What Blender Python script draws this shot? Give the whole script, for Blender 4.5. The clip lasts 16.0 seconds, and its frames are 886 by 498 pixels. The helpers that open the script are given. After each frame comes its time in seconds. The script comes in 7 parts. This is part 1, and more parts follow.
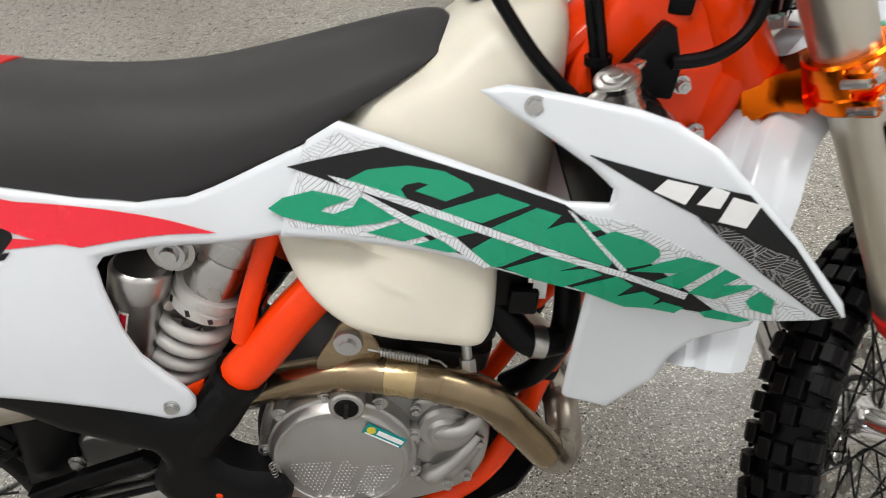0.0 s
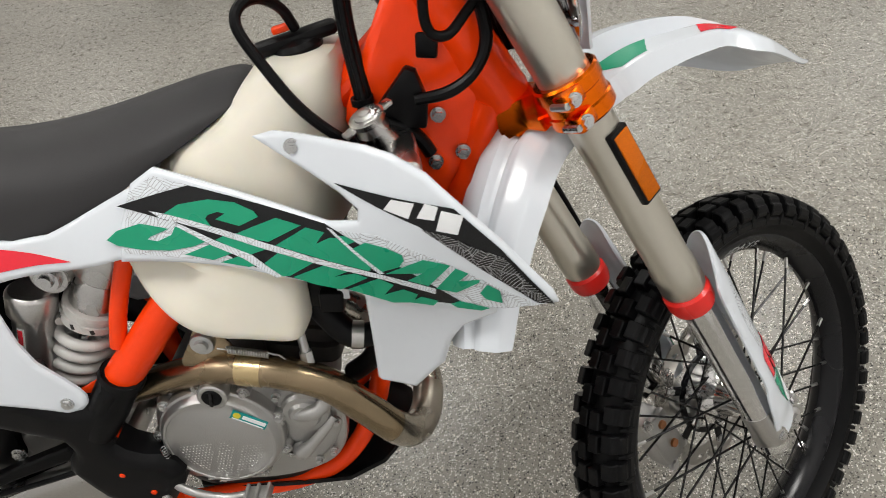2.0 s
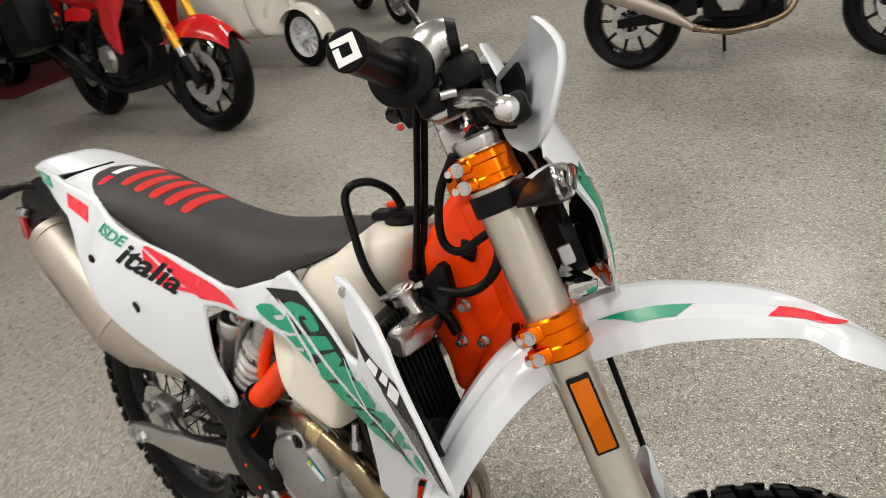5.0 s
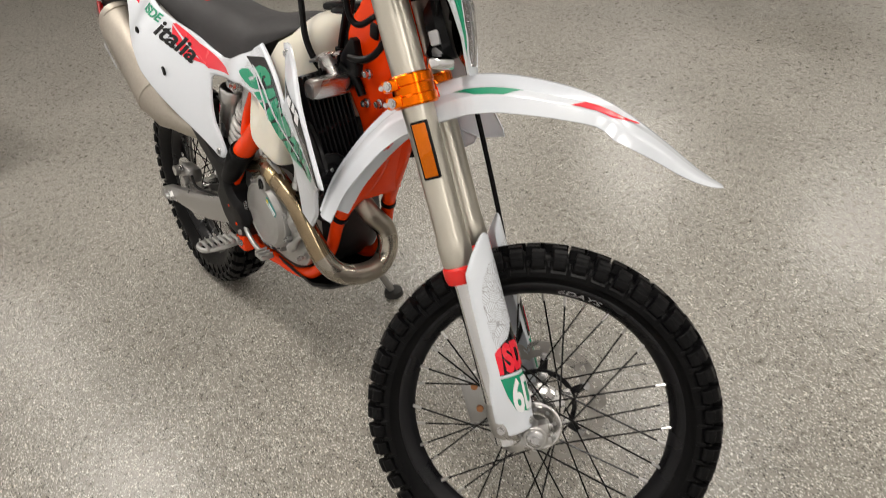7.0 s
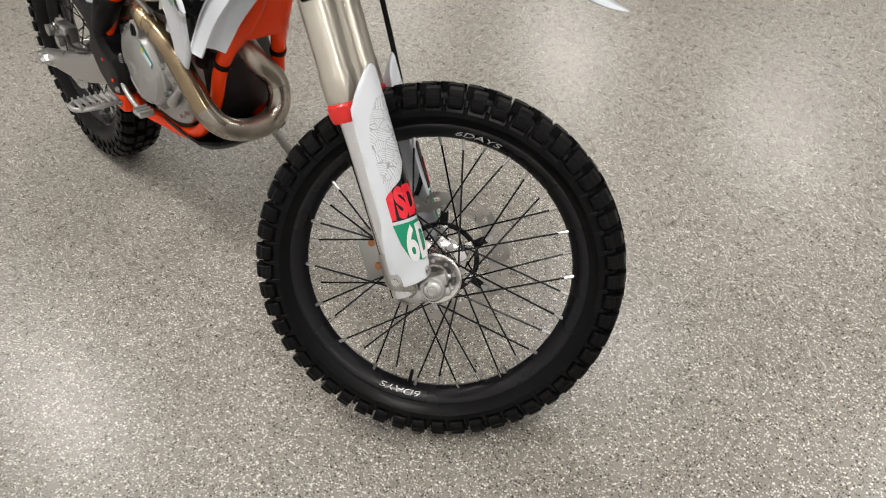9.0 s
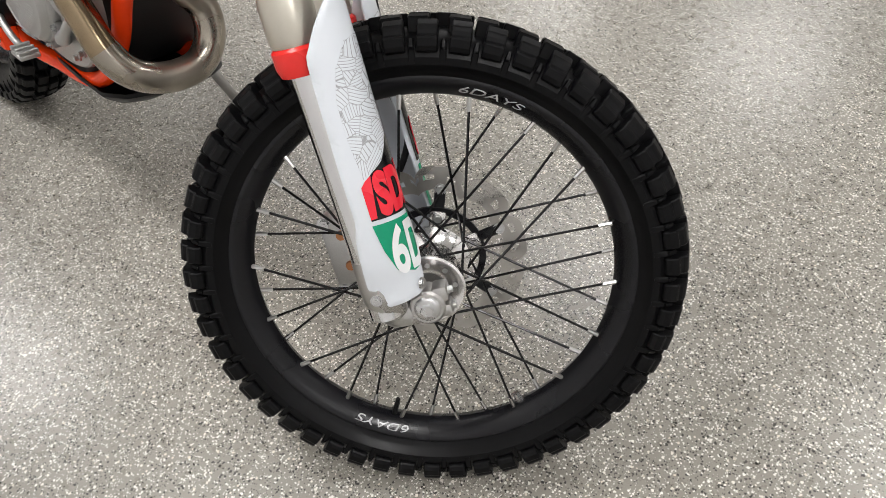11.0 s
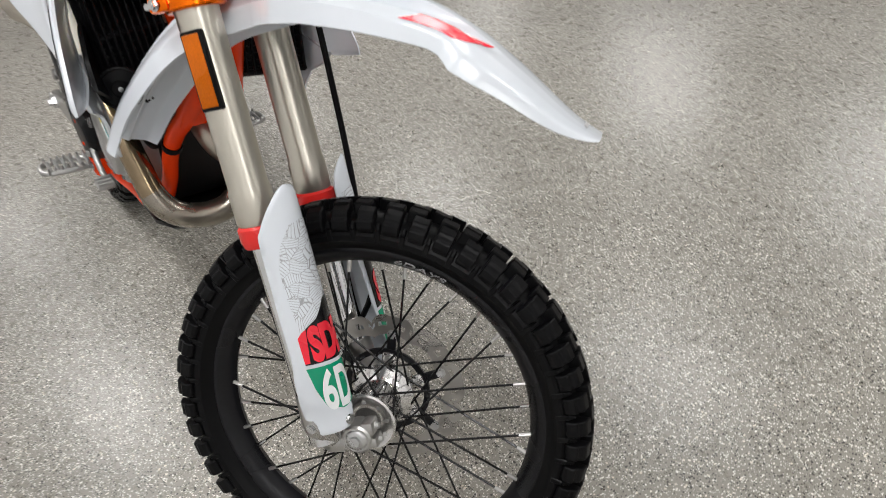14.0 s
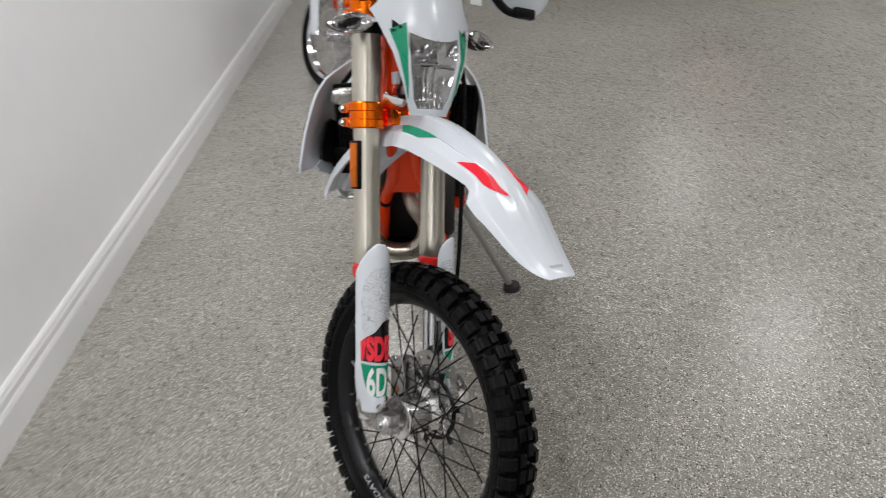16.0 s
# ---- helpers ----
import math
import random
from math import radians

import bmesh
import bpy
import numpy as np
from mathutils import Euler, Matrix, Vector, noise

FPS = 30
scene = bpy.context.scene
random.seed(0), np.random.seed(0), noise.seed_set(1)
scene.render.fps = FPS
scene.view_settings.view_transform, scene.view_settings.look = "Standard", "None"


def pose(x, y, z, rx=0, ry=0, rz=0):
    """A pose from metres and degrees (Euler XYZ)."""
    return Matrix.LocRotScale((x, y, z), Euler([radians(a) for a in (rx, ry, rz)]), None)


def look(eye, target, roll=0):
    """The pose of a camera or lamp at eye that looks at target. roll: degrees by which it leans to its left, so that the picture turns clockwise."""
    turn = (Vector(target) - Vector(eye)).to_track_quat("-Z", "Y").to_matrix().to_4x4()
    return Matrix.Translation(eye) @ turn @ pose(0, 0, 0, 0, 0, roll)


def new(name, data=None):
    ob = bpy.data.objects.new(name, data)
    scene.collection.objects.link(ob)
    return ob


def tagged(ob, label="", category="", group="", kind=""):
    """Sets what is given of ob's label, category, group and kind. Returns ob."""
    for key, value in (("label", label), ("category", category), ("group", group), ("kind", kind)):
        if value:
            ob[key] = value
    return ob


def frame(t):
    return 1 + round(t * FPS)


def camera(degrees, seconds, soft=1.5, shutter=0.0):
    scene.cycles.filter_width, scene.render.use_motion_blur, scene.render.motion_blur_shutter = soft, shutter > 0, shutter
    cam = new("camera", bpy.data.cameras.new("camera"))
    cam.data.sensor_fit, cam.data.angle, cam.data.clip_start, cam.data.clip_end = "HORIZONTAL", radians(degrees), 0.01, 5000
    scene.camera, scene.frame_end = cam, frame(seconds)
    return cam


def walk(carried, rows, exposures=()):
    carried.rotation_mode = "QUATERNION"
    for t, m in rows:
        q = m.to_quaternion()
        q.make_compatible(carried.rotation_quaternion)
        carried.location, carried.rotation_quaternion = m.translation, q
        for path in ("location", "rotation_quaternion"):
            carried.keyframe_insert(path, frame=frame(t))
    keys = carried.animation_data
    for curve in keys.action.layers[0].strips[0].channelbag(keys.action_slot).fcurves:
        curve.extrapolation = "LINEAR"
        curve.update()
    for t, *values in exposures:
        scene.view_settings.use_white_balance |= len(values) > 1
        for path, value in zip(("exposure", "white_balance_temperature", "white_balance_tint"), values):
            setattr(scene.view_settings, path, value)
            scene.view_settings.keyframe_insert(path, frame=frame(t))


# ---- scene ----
cam = camera(62.5, 16.0, soft=0.8, shutter=0.4)
PATH = [
    (0, (0.208, 0.12, 1.333), (0.026, 1.589, -0.011), -4.8),
    (0.5, (0.251, 0.094, 1.393), (0.096, 1.556, 0.037), -6.4),
    (1, (0.309, 0.088, 1.4), (0.131, 1.533, 0.03), -8.6),
    (1.5, (0.397, 0.066, 1.413), (0.163, 1.511, 0.05), -10.5),
    (2, (0.512, 0.041, 1.415), (0.184, 1.49, 0.076), -12.2),
    (2.5, (0.588, 0.078, 1.41), (0.156, 1.551, 0.127), -12.8),
    (3, (0.643, 0.158, 1.453), (0.081, 1.672, 0.272), -12.2),
    (3.2, (0.671, 0.178, 1.481), (0.05, 1.693, 0.333), -11.8),
    (5.3, (1.117, 0.217, 1.527), (-0.301, 1.242, 0.559), -13.3),
    (5.5, (1.169, 0.177, 1.51), (-0.265, 1.153, 0.514), -13.0),
    (6, (1.297, 0.116, 1.499), (-0.13, 1.032, 0.439), -11.0),
    (6.5, (1.444, 0.146, 1.481), (0.013, 1.026, 0.396), -9.1),
    (7, (1.597, 0.184, 1.452), (0.158, 0.995, 0.325), -8.9),
    (7.5, (1.643, 0.208, 1.412), (0.237, 0.988, 0.223), -8.5),
    (8, (1.652, 0.226, 1.364), (0.302, 1.011, 0.114), -7.9),
    (8.5, (1.644, 0.231, 1.324), (0.354, 1.044, 0.03), -7.3),
    (9, (1.63, 0.242, 1.289), (0.401, 1.077, -0.049), -6.8),
    (9.5, (1.562, 0.295, 1.242), (0.388, 1.119, -0.151), -6.9),
    (10, (1.435, 0.364, 1.186), (0.302, 1.169, -0.252), -7.0),
    (10.2, (1.392, 0.38, 1.166), (0.282, 1.172, -0.297), -6.9),
    (12.3, (1.307, 0.422, 1.097), (0.254, 1.235, -0.396), -4.9),
    (12.5, (1.313, 0.423, 1.1), (0.241, 1.241, -0.376), -4.8),
    (13, (1.337, 0.431, 1.127), (0.202, 1.247, -0.303), -5.0),
    (13.5, (1.4, 0.486, 1.205), (0.177, 1.27, -0.17), -5.5),
    (14, (1.529, 0.615, 1.295), (0.157, 1.252, -0.014), -8.5),
    (14.5, (1.644, 0.728, 1.372), (0.147, 1.142, 0.112), -12.2),
    (15, (1.7, 0.896, 1.424), (0.122, 1.095, 0.212), -12.6),
    (15.5, (1.785, 1.043, 1.468), (0.13, 0.992, 0.345), -11.0),
    (16, (2.0, 1.185, 1.505), (0.317, 0.841, 0.48), -10.7),
]
walk(cam, [(t, look(eye, target, roll)) for t, eye, target, roll in PATH],
     [(0.0, -0.27, 6400, 9.5), (1.5, -0.3, 6400, 9.5), (3.2, -0.32, 6550, 9), (5.3, -0.3, 6760, 10.5), (6.2, -0.3, 6760, 11), (8.0, -0.22, 6650, 11.5), (10.0, -0.1, 6400, 11.5), (12.5, 0.0, 6270, 11), (13.2, -0.04, 6270, 11), (14.5, -0.38, 6250, 10.5), (15.2, -0.42, 6220, 10.5), (16.0, -0.46, 6150, 11)])

# ---- light: a closed showroom lit by rows of ceiling panels ----
world = bpy.data.worlds.new("world")
scene.world = world
world.use_nodes = True
world.node_tree.nodes["Background"].inputs[0].default_value = (0.9, 0.95, 1.0, 1)
world.node_tree.nodes["Background"].inputs[1].default_value = 0.02

# the room's own axes: u along the white wall, v away from it
ROOM = pose(0.563, -0.628, 0, 0, 0, 8.3)
CEILING = 3.3
LAMP_W = 38.0
PANELS = [(u, v) for u in (-6.6, -3.6, -0.9, 1.8, 4.4) for v in (0.9, 4.2, 7.5)]
for u, v in PANELS:
    lamp = bpy.data.lights.new("panel_light", "AREA")
    lamp.shape, lamp.size, lamp.size_y = "RECTANGLE", 1.15, 0.5
    lamp.energy, lamp.color = LAMP_W * (0.55 if u < -5 else 0.6 if u > 4 else 1.0) * (0.7 if v > 7 and u > 1 else 1.25 if v > 7 else 1.25 if v < 2 and 1 < u < 4 else 1.10 if v < 2 else 0.9 if 1 < u < 4 else 0.86), (1.0, 0.972, 0.93)
    new("panel_light", lamp).matrix_world = ROOM @ pose(u, v, CEILING - 0.03)

# ---- materials ----
def material(name, colour, rough=0.5, metal=0.0, coat=0.0, bump=0.0, scale=200.0, vary=0.06, spec=0.5, noise_rough=0.08, sub=0.0):
    """A surface with fine grain and slow unevenness in colour, gloss and relief."""
    mat = bpy.data.materials.new(name)
    mat.use_nodes = True
    nt = mat.node_tree
    bsdf = nt.nodes["Principled BSDF"]
    bsdf.inputs["Metallic"].default_value = metal
    bsdf.inputs["Coat Weight"].default_value = coat
    bsdf.inputs["Coat Roughness"].default_value = 0.08
    bsdf.inputs["Specular IOR Level"].default_value = spec
    if sub:
        bsdf.inputs["Subsurface Weight"].default_value = sub
        bsdf.inputs["Subsurface Radius"].default_value = (0.02, 0.015, 0.008)
        bsdf.inputs["Subsurface Scale"].default_value = 0.4
    tc = nt.nodes.new("ShaderNodeTexCoord")
    fine = nt.nodes.new("ShaderNodeTexNoise")
    fine.inputs["Scale"].default_value, fine.inputs["Detail"].default_value = scale, 4
    slow = nt.nodes.new("ShaderNodeTexNoise")
    slow.inputs["Scale"].default_value, slow.inputs["Detail"].default_value = 9.0, 3
    for n in (fine, slow):
        nt.links.new(tc.outputs["Object"], n.inputs["Vector"])
    add = nt.nodes.new("ShaderNodeMath")
    add.operation = "ADD"
    nt.links.new(fine.outputs["Fac"], add.inputs[0]), nt.links.new(slow.outputs["Fac"], add.inputs[1])
    ramp = nt.nodes.new("ShaderNodeMapRange")
    ramp.inputs["From Min"].default_value, ramp.inputs["From Max"].default_value = 0.6, 1.4
    ramp.inputs["To Min"].default_value, ramp.inputs["To Max"].default_value = 1 - vary, 1 + vary
    nt.links.new(add.outputs[0], ramp.inputs["Value"])
    mul = nt.nodes.new("ShaderNodeVectorMath")
    mul.operation = "SCALE"
    mul.inputs[0].default_value = colour
    nt.links.new(ramp.outputs[0], mul.inputs["Scale"])
    nt.links.new(mul.outputs[0], bsdf.inputs["Base Color"])
    rr = nt.nodes.new("ShaderNodeMapRange")
    rr.inputs["From Min"].default_value, rr.inputs["From Max"].default_value = 0.3, 0.7
    rr.inputs["To Min"].default_value, rr.inputs["To Max"].default_value = max(0.02, rough - noise_rough), rough + noise_rough
    nt.links.new(slow.outputs["Fac"], rr.inputs["Value"])
    nt.links.new(rr.outputs[0], bsdf.inputs["Roughness"])
    if bump:
        b = nt.nodes.new("ShaderNodeBump")
        b.inputs["Strength"].default_value, b.inputs["Distance"].default_value = bump, 0.001
        nt.links.new(fine.outputs["Fac"], b.inputs["Height"])
        nt.links.new(b.outputs[0], bsdf.inputs["Normal"])
    return mat


WHITE = material("white_plastic", (0.655, 0.690, 0.735), 0.22, coat=0.3, vary=0.01, scale=60, noise_rough=0.02)
WHITE_DULL = material("white_satin_plastic", (0.78, 0.79, 0.80), 0.4, vary=0.02, scale=80)
RED_RUBBER = material("red_rubber", (0.50, 0.022, 0.02), 0.6, bump=0.1, scale=600, vary=0.05, spec=0.2)
TANK = material("natural_tank_plastic", (0.70, 0.665, 0.57), 0.38, vary=0.03, scale=30, sub=0.25)
BLACK = material("black_plastic", (0.004, 0.004, 0.0045), 0.40, spec=0.14, bump=0.12, scale=700, vary=0.12)
BLACK_GLOSS = material("black_film", (0.006, 0.006, 0.007), 0.22, coat=0.05, vary=0.1, spec=0.3)
SEAT = material("seat_vinyl", (0.021, 0.020, 0.021), 0.58, bump=0.35, scale=900, vary=0.12, spec=0.42)
RUBBER = material("rubber", (0.003, 0.003, 0.0034), 0.36, bump=0.15, scale=500, vary=0.25, spec=0.12)
RIM = material("black_anodised", (0.004, 0.004, 0.0055), 0.28, vary=0.1, spec=0.3)
ORANGE = material("orange_paint", (0.88, 0.052, 0.003), 0.24, coat=0.10, vary=0.03, scale=90, spec=0.22, noise_rough=0.03)
ORANGE_ANO = material("orange_anodised", (0.90, 0.165, 0.005), 0.22, metal=1.0, vary=0.05, noise_rough=0.04)
FORK_TUBE = material("champagne_anodised", (0.58, 0.55, 0.475), 0.29, metal=0.9, vary=0.02, scale=300, noise_rough=0.015)
CHROME = material("chrome", (0.72, 0.72, 0.73), 0.09, metal=1.0, vary=0.02, noise_rough=0.03)
ALU = material("aluminium", (0.50, 0.492, 0.48), 0.30, metal=1.0, vary=0.10, bump=0.1, scale=400)
# darkened copy of CAST: holds the engine's shade, serves small dark parts too
CAST_SHADED_DARK = material("dark_shaded_alloy", (0.035, 0.034, 0.033), 0.5, metal=0.5, bump=0.3, scale=500, vary=0.2)
UNSEEN_WALL_GREY = material("unseen_wall_grey", (0.34, 0.332, 0.32), 0.6, bump=0.1, scale=350, vary=0.04)
POLISHED = material("polished_alloy", (0.70, 0.69, 0.68), 0.16, metal=0.95, vary=0.05, scale=90)
CAST = material("cast_alloy", (0.43, 0.425, 0.415), 0.36, metal=0.85, bump=0.35, scale=700, vary=0.12)
STEEL = material("zinc_steel", (0.55, 0.55, 0.55), 0.28, metal=0.95, vary=0.06)
TITAN = material("heat_tinted_steel", (0.29, 0.222, 0.140), 0.24, metal=0.95, vary=0.22, scale=25)
MUFFLER = material("brushed_muffler", (0.45, 0.41, 0.35), 0.46, metal=0.9, vary=0.08, scale=120)
RED = material("red_film", (0.80, 0.014, 0.035), 0.25, coat=0.3, vary=0.03)
RED_ANO = material("red_plastic", (0.70, 0.02, 0.015), 0.3, vary=0.04)
GREEN = material("green_film", (0.0, 0.28, 0.145), 0.28, coat=0.12, vary=0.03)
AMBER = material("amber_reflector", (0.52, 0.115, 0.0), 0.3, coat=0.0, bump=0.3, scale=700, vary=0.25, spec=0.2)
BRASS = material("brass_band", (0.52, 0.40, 0.22), 0.25, metal=0.95, vary=0.05)
BEND_STEEL = material("scorched_steel", (0.36, 0.325, 0.275), 0.27, metal=0.95, vary=0.25, scale=22)
DISC_STEEL = material("ground_disc_steel", (0.40, 0.385, 0.36), 0.30, metal=0.95, vary=0.10, scale=60)
COPPER = material("copper_piston", (0.40, 0.17, 0.07), 0.35, metal=0.7)
GOLD = material("gold_anodised", (0.80, 0.42, 0.04), 0.3, metal=0.7)
TEAL = material("teal_film", (0.0, 0.25, 0.25), 0.3, vary=0.03)
YELLOW_INK = material("yellow_ink", (0.62, 0.50, 0.03), 0.3, vary=0.05)
GREY_INK = material("grey_ink", (0.42, 0.42, 0.43), 0.3, vary=0.05)
SPRING = material("spring_paint", (0.50, 0.49, 0.47), 0.32, vary=0.05, coat=0.2)
TAIL_RED = material("tail_lens", (0.55, 0.01, 0.012), 0.12, coat=0.8)
WALL_PAINT = material("wall_paint", (0.88, 0.88, 0.885), 0.5, bump=0.1, scale=350, vary=0.02)
TRIM_PAINT = material("trim_paint", (0.82, 0.82, 0.81), 0.35, vary=0.02)
CEIL_PAINT = material("ceiling_tile", (0.7, 0.7, 0.69), 0.8, bump=0.3, scale=250, vary=0.05)


def glass_material():
    mat = bpy.data.materials.new("clear_lens")
    mat.use_nodes = True
    b = mat.node_tree.nodes["Principled BSDF"]
    b.inputs["Transmission Weight"].default_value = 1.0
    b.inputs["Roughness"].default_value = 0.02
    b.inputs["IOR"].default_value = 1.3
    return mat


def diffuser_material():
    mat = bpy.data.materials.new("light_diffuser")
    mat.use_nodes = True
    b = mat.node_tree.nodes["Principled BSDF"]
    b.inputs["Emission Color"].default_value = (1.0, 0.965, 0.91, 1)
    b.inputs["Emission Strength"].default_value = 2.0
    return mat


def floor_material():
    """Poured floor with scattered chips: beige-grey ground, pale and dark flakes of several sizes, worn and stained."""
    mat = bpy.data.materials.new("flake_floor")
    mat.use_nodes = True
    nt = mat.node_tree
    L = nt.links.new
    bsdf = nt.nodes["Principled BSDF"]
    tc = nt.nodes.new("ShaderNodeTexCoord")

    def noise_tex(scale, detail=3):
        n = nt.nodes.new("ShaderNodeTexNoise")
        n.inputs["Scale"].default_value, n.inputs["Detail"].default_value = scale, detail
        L(tc.outputs["Object"], n.inputs["Vector"])
        return n

    def ramp(src, stops):
        r = nt.nodes.new("ShaderNodeValToRGB")
        while len(r.color_ramp.elements) < len(stops):
            r.color_ramp.elements.new(0.5)
        for e, (p, c) in zip(r.color_ramp.elements, stops):
            e.position, e.color = p, (*c, 1)
        L(src, r.inputs[0])
        return r

    def mix(fac, a, b):
        m = nt.nodes.new("ShaderNodeMix")
        m.data_type = "RGBA"
        L(fac, m.inputs[0]), L(a, m.inputs[6]), L(b, m.inputs[7])
        return m.outputs[2]

    ground = ramp(noise_tex(420, 4).outputs["Fac"], [(0.3, (0.275, 0.259, 0.228)), (0.5, (0.312, 0.296, 0.263)), (0.7, (0.345, 0.328, 0.294))]).outputs[0]
    colour = ground
    warp = noise_tex(300, 2)
    for scale, jitter, size, tones in (
        (330, 0.0020, 0.50, [(0.0, (0.05, 0.046, 0.042)), (0.13, (0.12, 0.112, 0.10)), (0.14, (0.305, 0.289, 0.257)), (0.80, (0.305, 0.289, 0.257)), (0.81, (0.62, 0.605, 0.565)), (1.0, (0.86, 0.845, 0.81))]),
        (215, 0.0030, 0.46, [(0.0, (0.022, 0.020, 0.019)), (0.17, (0.07, 0.065, 0.058)), (0.18, (0.305, 0.289, 0.257)), (0.75, (0.305, 0.289, 0.257)), (0.76, (0.80, 0.785, 0.74)), (1.0, (0.96, 0.945, 0.915))]),
        (135, 0.0045, 0.36, [(0.0, (0.035, 0.032, 0.030)), (0.11, (0.10, 0.093, 0.083)), (0.12, (0.305, 0.289, 0.257)), (0.86, (0.305, 0.289, 0.257)), (0.87, (0.74, 0.67, 0.57)), (1.0, (0.95, 0.935, 0.90))]),
    ):
        off = nt.nodes.new("ShaderNodeVectorMath")
        off.operation = "MULTIPLY_ADD"
        off.inputs[1].default_value = (jitter,) * 3
        L(warp.outputs["Color"], off.inputs[0]), L(tc.outputs["Object"], off.inputs[2])
        v = nt.nodes.new("ShaderNodeTexVoronoi")
        v.voronoi_dimensions = "2D"
        v.inputs["Scale"].default_value = scale
        L(off.outputs[0], v.inputs["Vector"])
        sep = nt.nodes.new("ShaderNodeSeparateColor")
        L(v.outputs["Color"], sep.inputs[0])
        tone = ramp(sep.outputs[0], tones)
        lim = nt.nodes.new("ShaderNodeMath")
        lim.operation = "MULTIPLY_ADD"
        lim.inputs[1].default_value, lim.inputs[2].default_value = size * 0.55, size * 0.45
        L(sep.outputs[1], lim.inputs[0])
        inside = nt.nodes.new("ShaderNodeMath")
        inside.operation = "LESS_THAN"
        L(v.outputs["Distance"], inside.inputs[0]), L(lim.outputs[0], inside.inputs[1])
        colour = mix(inside.outputs[0], colour, tone.outputs[0])
    patch = nt.nodes.new("ShaderNodeMath")
    patch.operation = "MULTIPLY_ADD"
    patch.inputs[1].default_value = 0.45
    L(noise_tex(9.0, 5).outputs["Fac"], patch.inputs[0]), L(noise_tex(1.3, 5).outputs["Fac"], patch.inputs[2])
    stain = ramp(patch.outputs[0], [(0.50, (0.68, 0.67, 0.645)), (0.68, (0.80, 0.795, 0.775)), (0.88, (0.89, 0.885, 0.865))])
    mul = nt.nodes.new("ShaderNodeMix")
    mul.data_type, mul.blend_type = "RGBA", "MULTIPLY"
    mul.inputs[0].default_value = 1.0
    L(colour, mul.inputs[6]), L(stain.outputs[0], mul.inputs[7])
    L(mul.outputs[2], bsdf.inputs["Base Color"])
    rr = nt.nodes.new("ShaderNodeMapRange")
    rr.inputs["To Min"].default_value, rr.inputs["To Max"].default_value = 0.21, 0.37
    L(noise_tex(40, 4).outputs["Fac"], rr.inputs["Value"])
    L(rr.outputs[0], bsdf.inputs["Roughness"])
    b = nt.nodes.new("ShaderNodeBump")
    b.inputs["Strength"].default_value, b.inputs["Distance"].default_value = 0.02, 0.001
    L(noise_tex(160, 3).outputs["Fac"], b.inputs["Height"])
    L(b.outputs[0], bsdf.inputs["Normal"])
    return mat


def woven_material(name, line, ground):
    """Film printed with outlined strands that run in curved bundles of changing direction."""
    mat = bpy.data.materials.new(name)
    mat.use_nodes = True
    nt = mat.node_tree
    L = nt.links.new
    bsdf = nt.nodes["Principled BSDF"]
    tc = nt.nodes.new("ShaderNodeTexCoord")
    warp = nt.nodes.new("ShaderNodeTexNoise")
    warp.inputs["Scale"].default_value, warp.inputs["Detail"].default_value = 22, 0
    wv = nt.nodes.new("ShaderNodeVectorMath")
    wv.operation = "MULTIPLY_ADD"
    wv.inputs[1].default_value = (0.016,) * 3
    L(tc.outputs["Object"], warp.inputs["Vector"])
    L(warp.outputs["Color"], wv.inputs[0]), L(tc.outputs["Object"], wv.inputs[2])
    vor = nt.nodes.new("ShaderNodeTexVoronoi")
    vor.inputs["Scale"].default_value = 56
    edge = nt.nodes.new("ShaderNodeTexVoronoi")
    edge.feature = "DISTANCE_TO_EDGE"
    edge.inputs["Scale"].default_value = 56
    L(wv.outputs[0], vor.inputs["Vector"]), L(wv.outputs[0], edge.inputs["Vector"])
    ang = nt.nodes.new("ShaderNodeSeparateColor")
    L(vor.outputs["Color"], ang.inputs[0])
    am = nt.nodes.new("ShaderNodeMath")
    am.operation = "MULTIPLY"
    am.inputs[1].default_value = 6.28
    L(ang.outputs[0], am.inputs[0])
    rot = nt.nodes.new("ShaderNodeVectorRotate")
    rot.rotation_type = "Y_AXIS"
    L(wv.outputs[0], rot.inputs["Vector"]), L(am.outputs[0], rot.inputs["Angle"])
    wave = nt.nodes.new("ShaderNodeTexWave")
    wave.bands_direction = "X"
    wave.inputs["Scale"].default_value, wave.inputs["Distortion"].default_value = 92, 0.0
    L(rot.outputs[0], wave.inputs["Vector"])
    border = nt.nodes.new("ShaderNodeMath")
    border.operation = "MULTIPLY"
    border.inputs[1].default_value = 6.0
    L(edge.outputs["Distance"], border.inputs[0])
    both_lines = nt.nodes.new("ShaderNodeMath")
    both_lines.operation = "MINIMUM"
    L(wave.outputs["Fac"], both_lines.inputs[0]), L(border.outputs[0], both_lines.inputs[1])
    r = nt.nodes.new("ShaderNodeValToRGB")
    r.color_ramp.elements[0].position, r.color_ramp.elements[0].color = 0.05, (*line, 1)
    r.color_ramp.elements[1].position, r.color_ramp.elements[1].color = 0.14, (*ground, 1)
    L(both_lines.outputs[0], r.inputs[0])
    L(r.outputs[0], bsdf.inputs["Base Color"])
    bsdf.inputs["Roughness"].default_value = 0.25
    bsdf.inputs["Coat Weight"].default_value = 0.3
    return mat


CLEAR = glass_material()
DIFFUSER = diffuser_material()
FLOOR = floor_material()
WOVEN = woven_material("printed_white_film", (0.34, 0.345, 0.36), (0.66, 0.695, 0.735))
WOVEN_BLACK = woven_material("printed_black_film", (0.30, 0.30, 0.31), (0.012, 0.012, 0.013))

